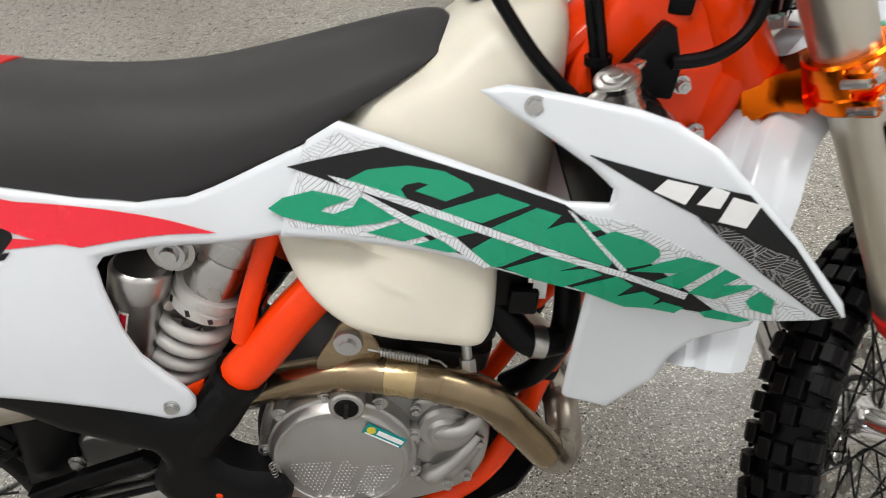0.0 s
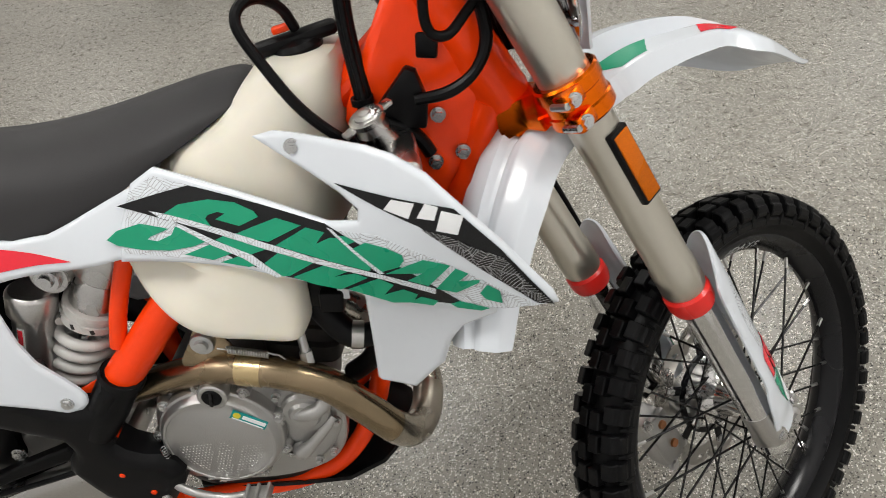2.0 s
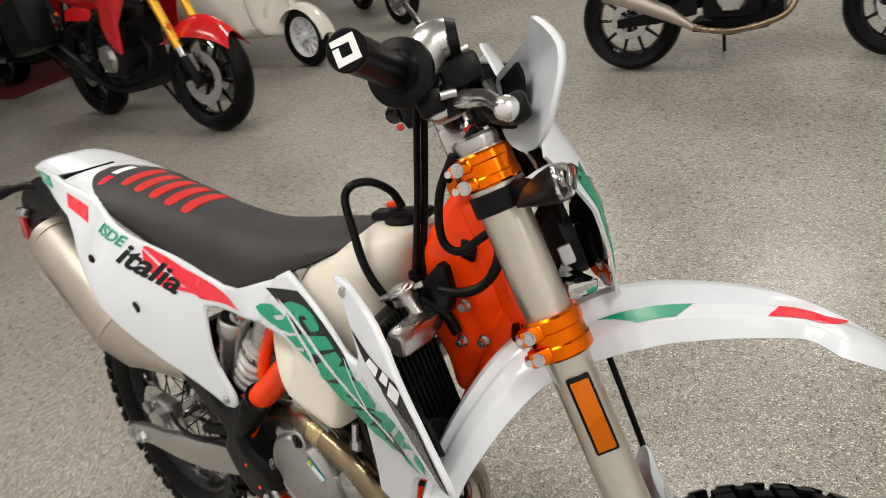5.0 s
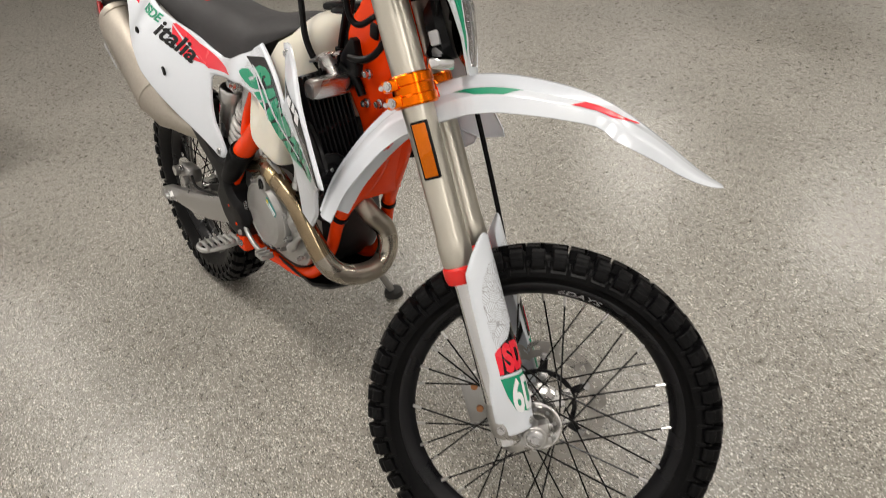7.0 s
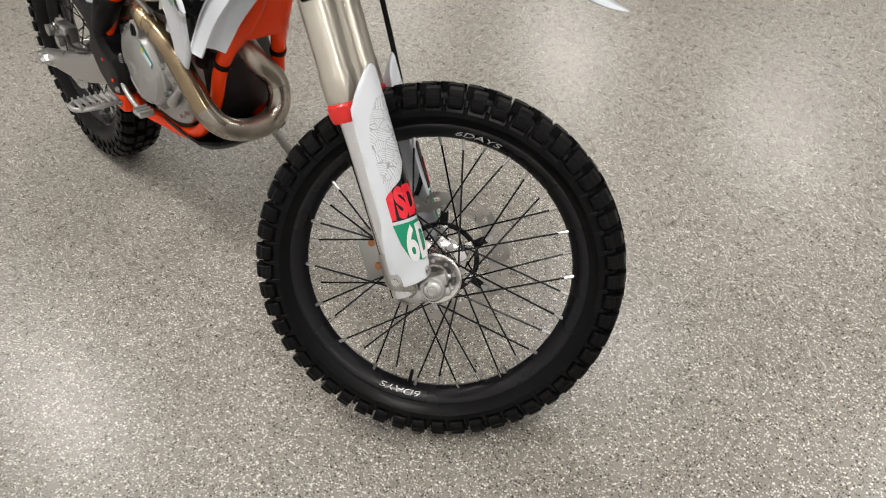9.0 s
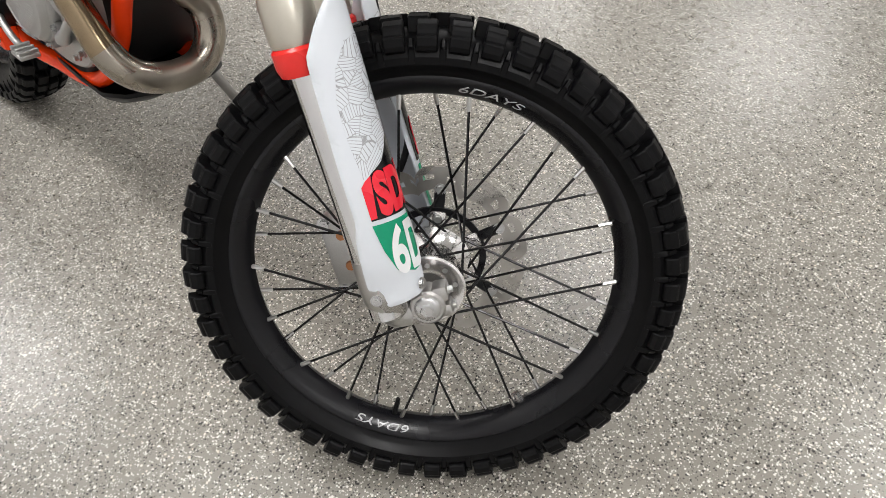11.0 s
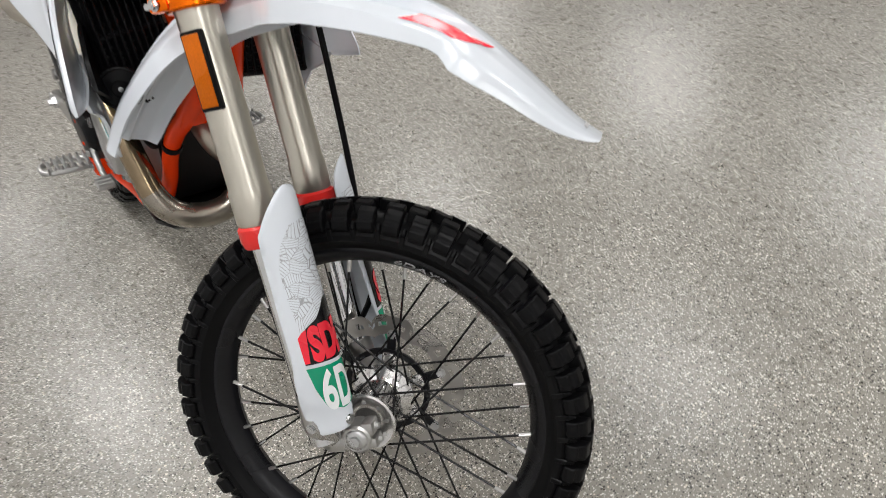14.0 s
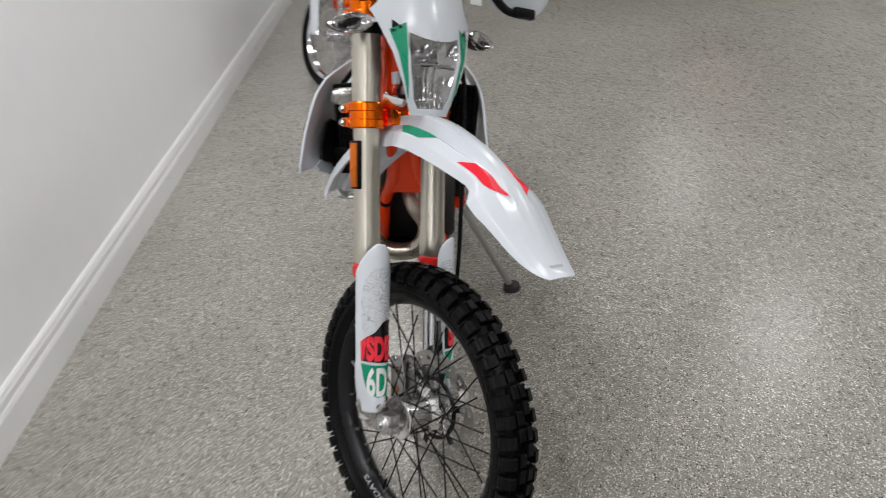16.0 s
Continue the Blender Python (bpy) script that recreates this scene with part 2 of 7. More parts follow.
# ---- mesh helpers ----
def part(name, bm, mat, parent, label="", m=None, smooth=True):
    """One mesh object under a thing or a part; m is its pose in the parent."""
    me = bpy.data.meshes.new(name)
    if smooth is True:
        for e in bm.edges:
            if len(e.link_faces) == 2 and e.calc_face_angle(0) > 0.6:
                e.smooth = False
        for f in bm.faces:
            f.smooth = True
    bm.to_mesh(me)
    bm.free()
    me.materials.append(mat)
    return part_of(name, me, parent, label, m)


def part_of(name, me, parent, label="", m=None):
    ob = new(name, me)
    if parent:
        ob.parent = parent
    if m is not None:
        ob.matrix_basis = m
    return tagged(ob, label)


def thing(name, label, category, m=None, group="", kind=""):
    ob = new(name)
    if m is not None:
        ob.matrix_basis = m
    return tagged(ob, label, category, group, kind)


def curve(pts, k=8, closed=False):
    """A smooth line through the points."""
    pts = [Vector(p) for p in pts]
    n, out = len(pts), []
    for i in range(n if closed else n - 1):
        if closed:
            a, b, c, d = pts[i - 1], pts[i], pts[(i + 1) % n], pts[(i + 2) % n]
        else:
            a, b, c, d = pts[max(i - 1, 0)], pts[i], pts[i + 1], pts[min(i + 2, n - 1)]
        for j in range(k):
            t = j / k
            out.append(0.5 * ((2 * b) + (c - a) * t + (2 * a - 5 * b + 4 * c - d) * t * t + (3 * b - a - 3 * c + d) * t ** 3))
    if not closed:
        out.append(pts[-1])
    return out


def loft(rings, cap=True, closed=False, bm=None):
    """Skins a row of closed rings with the same number of points."""
    bm = bm or bmesh.new()
    vs = [[bm.verts.new(p) for p in r] for r in rings]
    n = len(rings[0])
    pairs = list(zip(vs, vs[1:])) + ([(vs[-1], vs[0])] if closed else [])
    for a, b in pairs:
        for i in range(n):
            j = (i + 1) % n
            bm.faces.new((a[i], a[j], b[j], b[i]))
    if cap and not closed:
        bm.faces.new(vs[0][::-1])
        bm.faces.new(vs[-1])
    bmesh.ops.recalc_face_normals(bm, faces=bm.faces)
    return bm


def tube(pts, r, n=12, closed=False, flat=1.0, bm=None):
    """A pipe along points; r is one radius or a list over the length."""
    pts = [Vector(p) for p in pts]
    m = len(pts)
    rad = [r] * m if isinstance(r, (int, float)) else [float(np.interp(i / (m - 1), np.linspace(0, 1, len(r)), r)) for i in range(m)]
    tan = [(pts[(i + 1) % m] - pts[i - 1]) if closed else (pts[min(i + 1, m - 1)] - pts[max(i - 1, 0)]) for i in range(m)]
    tan = [t.normalized() for t in tan]
    up = tan[0].orthogonal().normalized()
    rings = []
    for p, t, q in zip(pts, tan, rad):
        up = (up - t * up.dot(t)).normalized()
        side = t.cross(up)
        rings.append([p + q * (math.cos(2 * math.pi * k / n) * up + flat * math.sin(2 * math.pi * k / n) * side) for k in range(n)])
    return loft(rings, closed=closed, bm=bm)


def rod(a, b, r, n=10, bm=None, r2=None):
    return tube([a, b], r if r2 is None else [r, r2], n, bm=bm)


def turned(profile, n=32, axis="y", centre=(0, 0, 0), bm=None, closed=False):
    """A turned shape: profile of (along, radius) round an axis through centre."""
    c = Vector(centre)
    rings = []
    for k in range(n):
        a = 2 * math.pi * k / n
        ca, sa = math.cos(a), math.sin(a)
        ring = []
        for h, r in profile:
            v = {"y": (r * ca, h, r * sa), "z": (r * ca, r * sa, h), "x": (h, r * ca, r * sa)}[axis]
            ring.append(c + Vector(v))
        rings.append(ring)
    bm = bm or bmesh.new()
    vs = [[bm.verts.new(p) for p in r] for r in rings]
    m = len(profile)
    for i in range(n):
        a, b = vs[i], vs[(i + 1) % n]
        for j in range(m if closed else m - 1):
            q = (j + 1) % m
            bm.faces.new((a[j], a[q], b[q], b[j]))
    if not closed:
        for j in (0, m - 1):
            if profile[j][1] > 1e-6:
                bm.faces.new([v[j] for v in vs])
    bmesh.ops.remove_doubles(bm, verts=bm.verts, dist=1e-6)
    bmesh.ops.recalc_face_normals(bm, faces=bm.faces)
    return bm


def block(centre, size, bevel=0.003, m=None, bm=None, seg=2):
    """A box with rounded edges."""
    b = bmesh.new()
    bmesh.ops.create_cube(b, size=1)
    bmesh.ops.scale(b, vec=size, verts=b.verts)
    if bevel:
        bmesh.ops.bevel(b, geom=b.edges[:], offset=bevel, segments=seg, affect="EDGES", profile=0.5)
    bmesh.ops.transform(b, matrix=Matrix.Translation(centre) @ (m or Matrix()), verts=b.verts)
    return b if bm is None else join(bm, b)


def join(bm, *others):
    """Adds other meshes to bm."""
    for o in others:
        me = bpy.data.meshes.new("joined")
        o.to_mesh(me)
        o.free()
        bm.from_mesh(me)
        bpy.data.meshes.remove(me)
    return bm


def moved(bm, m):
    bmesh.ops.transform(bm, matrix=m, verts=bm.verts)
    return bm


def mirrored(bm):
    """The same shape on the other side of the machine."""
    b = bm.copy()
    for v in b.verts:
        v.co.y = -v.co.y
    bmesh.ops.reverse_faces(b, faces=b.faces)
    return b


def plate(outline, thick, at, bevel=0.0, k=0):
    """A flat plate: outline of (a, b) put into space by at(a, b, depth)."""
    pts = curve([(a, b, 0) for a, b in outline], k, True) if k else [Vector((a, b, 0)) for a, b in outline]
    bm = bmesh.new()
    lo = [bm.verts.new(at(p.x, p.y, 0.0)) for p in pts]
    hi = [bm.verts.new(at(p.x, p.y, thick)) for p in pts]
    n = len(pts)
    bm.faces.new(lo[::-1]), bm.faces.new(hi)
    for i in range(n):
        bm.faces.new((lo[i], lo[(i + 1) % n], hi[(i + 1) % n], hi[i]))
    bmesh.ops.recalc_face_normals(bm, faces=bm.faces)
    if bevel:
        bmesh.ops.bevel(bm, geom=[e for e in bm.edges if e.calc_face_angle(0) > 0.9 and len(e.link_faces) == 2], offset=bevel, segments=2, affect="EDGES", profile=0.5)
    return bm


def inside(p, poly):
    x, y = p
    hit = False
    for (x1, y1), (x2, y2) in zip(poly, poly[1:] + poly[:1]):
        if (y1 > y) != (y2 > y) and x < (x2 - x1) * (y - y1) / (y2 - y1) + x1:
            hit = not hit
    return hit


def edge_distance(p, poly):
    x, y = p
    best = 9.0
    for (x1, y1), (x2, y2) in zip(poly, poly[1:] + poly[:1]):
        dx, dy = x2 - x1, y2 - y1
        t = max(0, min(1, ((x - x1) * dx + (y - y1) * dy) / (dx * dx + dy * dy + 1e-12)))
        best = min(best, math.hypot(x - x1 - t * dx, y - y1 - t * dy))
    return best


def dense(outline, step):
    """The outline with points added along its straight sides."""
    out = []
    for (x0, y0), (x1, y1) in zip(outline, outline[1:] + outline[:1]):
        n = max(1, int(math.hypot(x1 - x0, y1 - y0) / step + 0.5))
        out += [(x0 + (x1 - x0) * i / n, y0 + (y1 - y0) * i / n) for i in range(n)]
    return out


def sheet(outline, at, thick=0.003, step=0.016, k=4, curl=0.005, reach=0.007, lift=0.0):
    """A moulded sheet over an outline of (a, b). at(a, b, d) puts a point into space, d along the outer side; the rim curls in."""
    from_pts = [(p.x, p.y) for p in curve([(a, b, 0) for a, b in outline], k, True)] if k > 1 else dense(outline, step * 0.7)
    pts, n = list(from_pts), len(from_pts)
    if curl:
        # an inner ring of points near the rim lets it turn over
        for i, (x, y) in enumerate(from_pts):
            (x0, y0), (x1, y1) = from_pts[i - 1], from_pts[(i + 1) % n]
            d = math.hypot(x1 - x0, y1 - y0) or 1
            for s, h in ((1, 0.4), (-1, 0.4), (1, 1.0), (-1, 1.0), (1, 1.5), (-1, 1.5)):
                q = (x - s * (y1 - y0) / d * reach * h, y + s * (x1 - x0) / d * reach * h)
                if inside(q, from_pts) and edge_distance(q, from_pts) > reach * h * 0.8:
                    pts.append(q)
    x0, x1 = min(p[0] for p in from_pts), max(p[0] for p in from_pts)
    y0, y1 = min(p[1] for p in from_pts), max(p[1] for p in from_pts)
    for i in range(int((x1 - x0) / step) + 1):
        for j in range(int((y1 - y0) / step) + 1):
            q = (x0 + (i + 0.5 * (j % 2)) * step, y0 + j * step)
            if inside(q, from_pts) and edge_distance(q, from_pts) > max(step * 0.45, reach * 2.0 if curl else 0):
                pts.append(q)
    from mathutils.geometry import delaunay_2d_cdt
    vs, _, faces, *_ = delaunay_2d_cdt([Vector(p) for p in pts], [(i, (i + 1) % n) for i in range(n)], [], 1, 1e-6)
    bm = bmesh.new()
    depth = [-(curl * max(0.0, 1 - edge_distance(v, from_pts) / (reach * 1.2)) ** 2) if curl else 0.0 for v in vs]
    hi = [bm.verts.new(at(v.x, v.y, lift + d)) for v, d in zip(vs, depth)]
    lo = [bm.verts.new(at(v.x, v.y, lift + d - thick)) for v, d in zip(vs, depth)]
    rim = {}
    for f in faces:
        c = sum((Vector(vs[i]) for i in f), Vector((0, 0))) / len(f)
        if not inside(tuple(c), from_pts):
            continue
        bm.faces.new([hi[i] for i in f])
        bm.faces.new([lo[i] for i in f][::-1])
        for a, b in zip(f, f[1:] + f[:1]):
            rim[(a, b)] = 1
    for a, b in rim:
        if (b, a) not in rim:
            bm.faces.new((hi[b], hi[a], lo[a], lo[b]))
    bmesh.ops.delete(bm, geom=[v for v in bm.verts if not v.link_faces], context="VERTS")
    bmesh.ops.recalc_face_normals(bm, faces=bm.faces)
    return bm


def lettering(text, size, at, lean=0.0, thick=0.0006, lift=0.001, width=1.0, bold=0.0):
    """Built-in letters laid over a surface by at(a, b, d)."""
    cu = bpy.data.curves.new("letters", "FONT")
    cu.body, cu.size, cu.shear, cu.offset = text, size, lean, bold
    ob = bpy.data.objects.new("letters", cu)
    me = bpy.data.meshes.new_from_object(ob)
    bm = bmesh.new()
    bm.from_mesh(me)
    bpy.data.objects.remove(ob), bpy.data.curves.remove(cu), bpy.data.meshes.remove(me)
    bmesh.ops.triangulate(bm, faces=bm.faces)
    for _ in range(2):
        long = [e for e in bm.edges if e.calc_length() > 0.012]
        if long:
            bmesh.ops.subdivide_edges(bm, edges=long, cuts=1)
            bmesh.ops.triangulate(bm, faces=bm.faces)
    r = bmesh.ops.extrude_face_region(bm, geom=bm.faces[:])
    top = {v for v in r["geom"] if isinstance(v, bmesh.types.BMVert)}
    for v in bm.verts:
        v.co = at(v.co.x * width, v.co.y, lift + (thick if v in top else 0))
    bmesh.ops.recalc_face_normals(bm, faces=bm.faces)
    return bm


def bolt(p, d, r=0.006, h=0.005, bm=None):
    """A hexagon flange bolt standing on p along d, with a socket."""
    d = Vector(d).normalized()
    p = Vector(p)
    b = rod(p, p + d * h * 0.35, r * 1.35, 14)
    b = rod(p + d * h * 0.3, p + d * h, r, 6, bm=b)
    b = rod(p + d * h * 0.9, p + d * h * 1.08, r * 0.5, 6, bm=b)
    return b if bm is None else join(bm, b)

# ---- the showroom ----
def setting(name, bm, mat, label, category, m=None, smooth=False):
    return tagged(part(name, bm, mat, None, "", m, smooth), label, category, kind="structure")


def slab(name, u0, u1, v0, v1, z0, z1, mat, label, category):
    return setting(name, block(((u0 + u1) / 2, (v0 + v1) / 2, (z0 + z1) / 2), (u1 - u0, v1 - v0, z1 - z0), 0), mat, label, category, ROOM)


U0, U1, V1 = -12.5, 5.5, 9.5
slab("floor", U0 - 0.2, U1 + 0.2, -0.2, V1 + 0.2, -0.15, 0.0, FLOOR, "glossy grey poured floor with pale and dark flakes", "floor")
slab("ceiling", U0 - 0.2, U1 + 0.2, -0.2, V1 + 0.2, CEILING, CEILING + 0.15, CEIL_PAINT, "plain white tiled showroom ceiling", "ceiling")
slab("wall_south", U0 - 0.2, U1 + 0.2, -0.2, 0.0, 0.0, CEILING, WALL_PAINT, "smooth white painted showroom wall", "wall")
# unseen closing walls; their grey is set to tone the far floor's reflections
slab("wall_north", U0 - 0.2, U1 + 0.2, V1, V1 + 0.2, 0.0, CEILING, UNSEEN_WALL_GREY, "unseen wall across the showroom, grey to tone the floor's reflections", "wall")
slab("wall_west", U0 - 0.2, U0, 0.0, V1, 0.0, CEILING, UNSEEN_WALL_GREY, "unseen end wall, grey to tone the floor's reflections", "wall")
slab("wall_east", U1, U1 + 0.2, 0.0, V1, 0.0, CEILING, WALL_PAINT, "plain white painted end wall", "wall")

# skirting with a stepped, rounded top
prof = [(0.0, 0.0), (0.022, 0.0), (0.022, 0.090), (0.019, 0.102), (0.016, 0.108), (0.016, 0.130), (0.013, 0.137), (0.012, 0.146), (0.006, 0.155), (0.0, 0.157)]
bm = bmesh.new()
a = [bm.verts.new((U0, v + 0.002, z)) for v, z in prof]
b = [bm.verts.new((U1, v + 0.002, z)) for v, z in prof]
for i in range(len(prof)):
    j = (i + 1) % len(prof)
    bm.faces.new((a[i], a[j], b[j], b[i]))
bm.faces.new(a), bm.faces.new(b[::-1])
bmesh.ops.recalc_face_normals(bm, faces=bm.faces)
setting("baseboard", bm, TRIM_PAINT, "white moulded skirting board along the wall", "baseboard", ROOM)

# ceiling panels that the area lamps stand for
for u, v in PANELS:
    light = thing("ceiling_light", "flush white rectangular light panel, switched on", "ceiling light", ROOM @ pose(u, v, CEILING - 0.022), "ceiling light panels")
    bm = bmesh.new()
    for x, y, sx, sy in ((0, 0.28, 1.26, 0.04), (0, -0.28, 1.26, 0.04), (0.61, 0, 0.04, 0.52), (-0.61, 0, 0.04, 0.52)):
        block((x, y, 0.0), (sx, sy, 0.04), 0.004, bm=bm, seg=1)
    part("frame", bm, TRIM_PAINT, light)
    part("diffuser", block((0, 0, 0.012), (1.18, 0.52, 0.008), 0), DIFFUSER, light, "glowing diffuser", smooth=False)

# ---- the white enduro motorcycle ----
BIKE = pose(-0.812, 0.567, 0, -9.46, 0, 4.955)
STEER = pose(1.610, 0.039, 0.339, 0, -23.67, 0) @ pose(0, 0, 0, 0, 0, 42.09)
bike = thing("motorcycle", "white enduro motorcycle with orange frame, leaning on its side stand", "motorcycle", BIKE)


def surface(points):
    """A smooth height y over (x, z) through a few shape points (thin plate)."""
    p = np.array(points, float)
    a, n = p[:, [0, 2]], len(p)
    d = np.linalg.norm(a[:, None] - a[None], axis=2)
    k = np.where(d > 0, d * d * np.log(d + 1e-9), 0) + np.eye(n) * 1e-4
    q = np.c_[np.ones(n), a]
    w = np.linalg.solve(np.block([[k, q], [q.T, np.zeros((3, 3))]]), np.r_[p[:, 1], 0, 0, 0])

    def y(x, z):
        d = np.hypot(a[:, 0] - x, a[:, 1] - z)
        return float(np.where(d > 0, d * d * np.log(d + 1e-9), 0) @ w[:n] + w[n] + w[n + 1] * x + w[n + 2] * z)

    return y


def over(y):
    """at() for sheets on the right flank: d lies outwards, along the surface's own slope."""
    def at(x, z, d):
        e = 0.004
        g = Vector(((y(x + e, z) - y(x - e, z)) / (2 * e), -1, (y(x, z + e) - y(x, z - e)) / (2 * e))).normalized()
        return Vector((x, y(x, z), z)) + g * d
    return at


flank = surface([(1.154, -0.206, 0.934), (1.073, -0.187, 0.897), (0.988, -0.175, 0.854), (1.182, -0.196, 0.75), (0.692, -0.134, 0.872), (0.868, -0.118, 0.967), (1.047, -0.147, 0.987), (1.306, -0.244, 0.808), (0.75, -0.146, 0.874), (0.5, -0.152, 0.89), (0.444, -0.197, 0.832), (0.317, -0.204, 0.916), (0.662, -0.158, 0.657), (1.069, -0.169, 0.649), (0.259, -0.16, 0.976), (-0.08, -0.123, 1.056), (0.161, -0.155, 1.02)])
on_flank = over(flank)


def decal(name, outline, mat, parent, at=on_flank, label="", k=1, lift=0.0012, step=0.012):
    return part(name, sheet(outline, at, 0.0005, step, k, 0, 0.004, lift), mat, parent, label)


def both(name, bm, mat, parent, label="", m=None):
    """A part on the right side and its mirror image on the left."""
    other = mirrored(bm)
    return part(name, bm, mat, parent, label, m), part(name, other, mat, parent, label, m)


# -- shrouds --
SHROUD = [(0.803, 0.867), (0.812, 0.905), (0.838, 0.954), (0.869, 0.969), (0.934, 0.948), (1.01, 0.925), (1.07, 0.906), (1.106, 0.907), (1.109, 0.921), (1.091, 0.938), (1.061, 0.957), (1.026, 0.977), (0.999, 0.995), (1.024, 1.0), (1.08, 0.994), (1.129, 0.988), (1.157, 0.98), (1.189, 0.961), (1.218, 0.929), (1.255, 0.886), (1.304, 0.82), (1.309, 0.805), (1.252, 0.789), (1.189, 0.789), (1.092, 0.808), (1.012, 0.833), (0.956, 0.848), (0.909, 0.855), (0.862, 0.861)]
WING = [(1.092, 0.812), (1.084, 0.735), (1.075, 0.655), (1.078, 0.650), (1.122, 0.638), (1.166, 0.684), (1.180, 0.722), (1.197, 0.748), (1.239, 0.776), (1.245, 0.792), (1.16, 0.80)]


def wing_at(x, z, d):
    p = on_flank(x, z, d - 0.004)
    return p


bm = sheet(SHROUD, on_flank, 0.004, 0.012, 1, 0.004, 0.005)
shroud, shroud_left = both("radiator_shroud", bm, WHITE, bike)
wing, wing_left = both("shroud_wing", sheet(WING, wing_at, 0.004, 0.012, 1, 0.004, 0.005), WHITE, bike)
for q in ([(1.104, 0.737), (1.110, 0.754), (1.124, 0.751), (1.119, 0.734)], [(1.125, 0.733), (1.130, 0.750), (1.139, 0.748), (1.134, 0.731)], [(1.140, 0.729), (1.145, 0.743), (1.161, 0.736), (1.156, 0.723)]):
    part("raised_mark", sheet(q, wing_at, 0.0012, 0.012, 1, 0.0004, 0.002, 0.0002), WHITE, wing)
for ob in (shroud_left, wing_left):
    for vert in ob.data.vertices:
        vert.co.y *= 1 - 0.15 * min(1.0, max(0.0, (vert.co.x - 1.0) / 0.25))
tagged(shroud, "white shroud with black and green lettering")

# printed graphics of the shroud
decal("printed_film", [(0.812, 0.878), (0.835, 0.945), (0.868, 0.960), (0.934, 0.940), (1.01, 0.917), (1.07, 0.898), (1.125, 0.893), (1.19, 0.86), (1.26, 0.818), (1.29, 0.803), (1.25, 0.794), (1.19, 0.797), (1.092, 0.816), (1.012, 0.841), (0.956, 0.856), (0.88, 0.866)], WOVEN, shroud, label="white film with fine grey strands", lift=0.0006)
decal("black_band", [(0.818, 0.932), (0.911, 0.947), (1.07, 0.905), (1.132, 0.862), (1.205, 0.80), (1.198, 0.795), (1.125, 0.805), (1.0, 0.842), (0.95, 0.862), (0.874, 0.911)], BLACK_GLOSS, shroud, lift=0.0012)
decal("black_arrow", [(1.09, 0.949), (1.215, 0.925), (1.256, 0.879), (1.306, 0.807), (1.288, 0.807), (1.234, 0.85), (1.176, 0.904), (1.13, 0.928)], BLACK_GLOSS, shroud, lift=0.0012)
decal("printed_film", [(1.178, 0.901), (1.205, 0.893), (1.235, 0.876), (1.258, 0.868), (1.280, 0.836), (1.305, 0.8085), (1.290, 0.8085), (1.236, 0.850)], WOVEN_BLACK, shroud, label="black film with grey strands", lift=0.0019)

# cut-up letters of the flank, each piece a film of its own
decal("green_letter", [(0.871, 0.917), (0.893, 0.927), (0.932, 0.931), (0.965, 0.927), (0.987, 0.917), (0.991, 0.911), (0.965, 0.901), (0.937, 0.909), (0.950, 0.915), (0.941, 0.917), (0.928, 0.914), (0.924, 0.910), (0.930, 0.900), (0.927, 0.897)], GREEN, shroud, lift=0.0019)
decal("green_letter", [(0.796, 0.896), (0.811, 0.905), (0.841, 0.910), (0.875, 0.901), (0.850, 0.894), (0.846, 0.891), (0.858, 0.888), (0.877, 0.894), (0.884, 0.903), (0.925, 0.886), (0.901, 0.879), (0.871, 0.876), (0.836, 0.880), (0.808, 0.888)], GREEN, shroud, lift=0.0019)
decal("green_letter", [(0.954, 0.891), (1.012, 0.910), (1.041, 0.902), (0.997, 0.883)], GREEN, shroud, lift=0.0019)
decal("green_letter", [(1.005, 0.879), (1.046, 0.900), (1.067, 0.895), (1.054, 0.881), (1.072, 0.889), (1.080, 0.889), (1.112, 0.852), (1.109, 0.846), (1.071, 0.858)], GREEN, shroud, lift=0.0019)
decal("green_letter", [(1.096, 0.876), (1.112, 0.884), (1.135, 0.877), (1.150, 0.868), (1.151, 0.861), (1.144, 0.852), (1.120, 0.844)], GREEN, shroud, lift=0.0019)
decal("green_letter", [(1.078, 0.892), (1.091, 0.891), (1.101, 0.885), (1.089, 0.880)], GREEN, shroud, lift=0.0019)
decal("green_letter", [(1.127, 0.842), (1.172, 0.862), (1.201, 0.855), (1.172, 0.824), (1.150, 0.832), (1.169, 0.843)], GREEN, shroud, lift=0.0019)
decal("green_letter", [(1.180, 0.820), (1.206, 0.851), (1.219, 0.844), (1.206, 0.832), (1.231, 0.836), (1.229, 0.832), (1.202, 0.815)], GREEN, shroud, lift=0.0019)
decal("green_letter", [(1.228, 0.816), (1.237, 0.829), (1.250, 0.821), (1.251, 0.803), (1.234, 0.807)], GREEN, shroud, lift=0.0019)
decal("green_letter", [(0.888, 0.870), (0.928, 0.882), (0.953, 0.871), (0.922, 0.862)], GREEN, shroud, lift=0.0019)
decal("green_letter", [(0.931, 0.859), (0.958, 0.867), (0.975, 0.855), (0.965, 0.853)], GREEN, shroud, lift=0.0019)
decal("green_letter", [(0.931, 0.886), (0.942, 0.890), (0.994, 0.875), (0.970, 0.868), (0.959, 0.872)], GREEN, shroud, lift=0.0019)
decal("green_letter", [(0.986, 0.858), (1.010, 0.873), (1.050, 0.860), (1.013, 0.841), (0.998, 0.840)], GREEN, shroud, lift=0.0019)
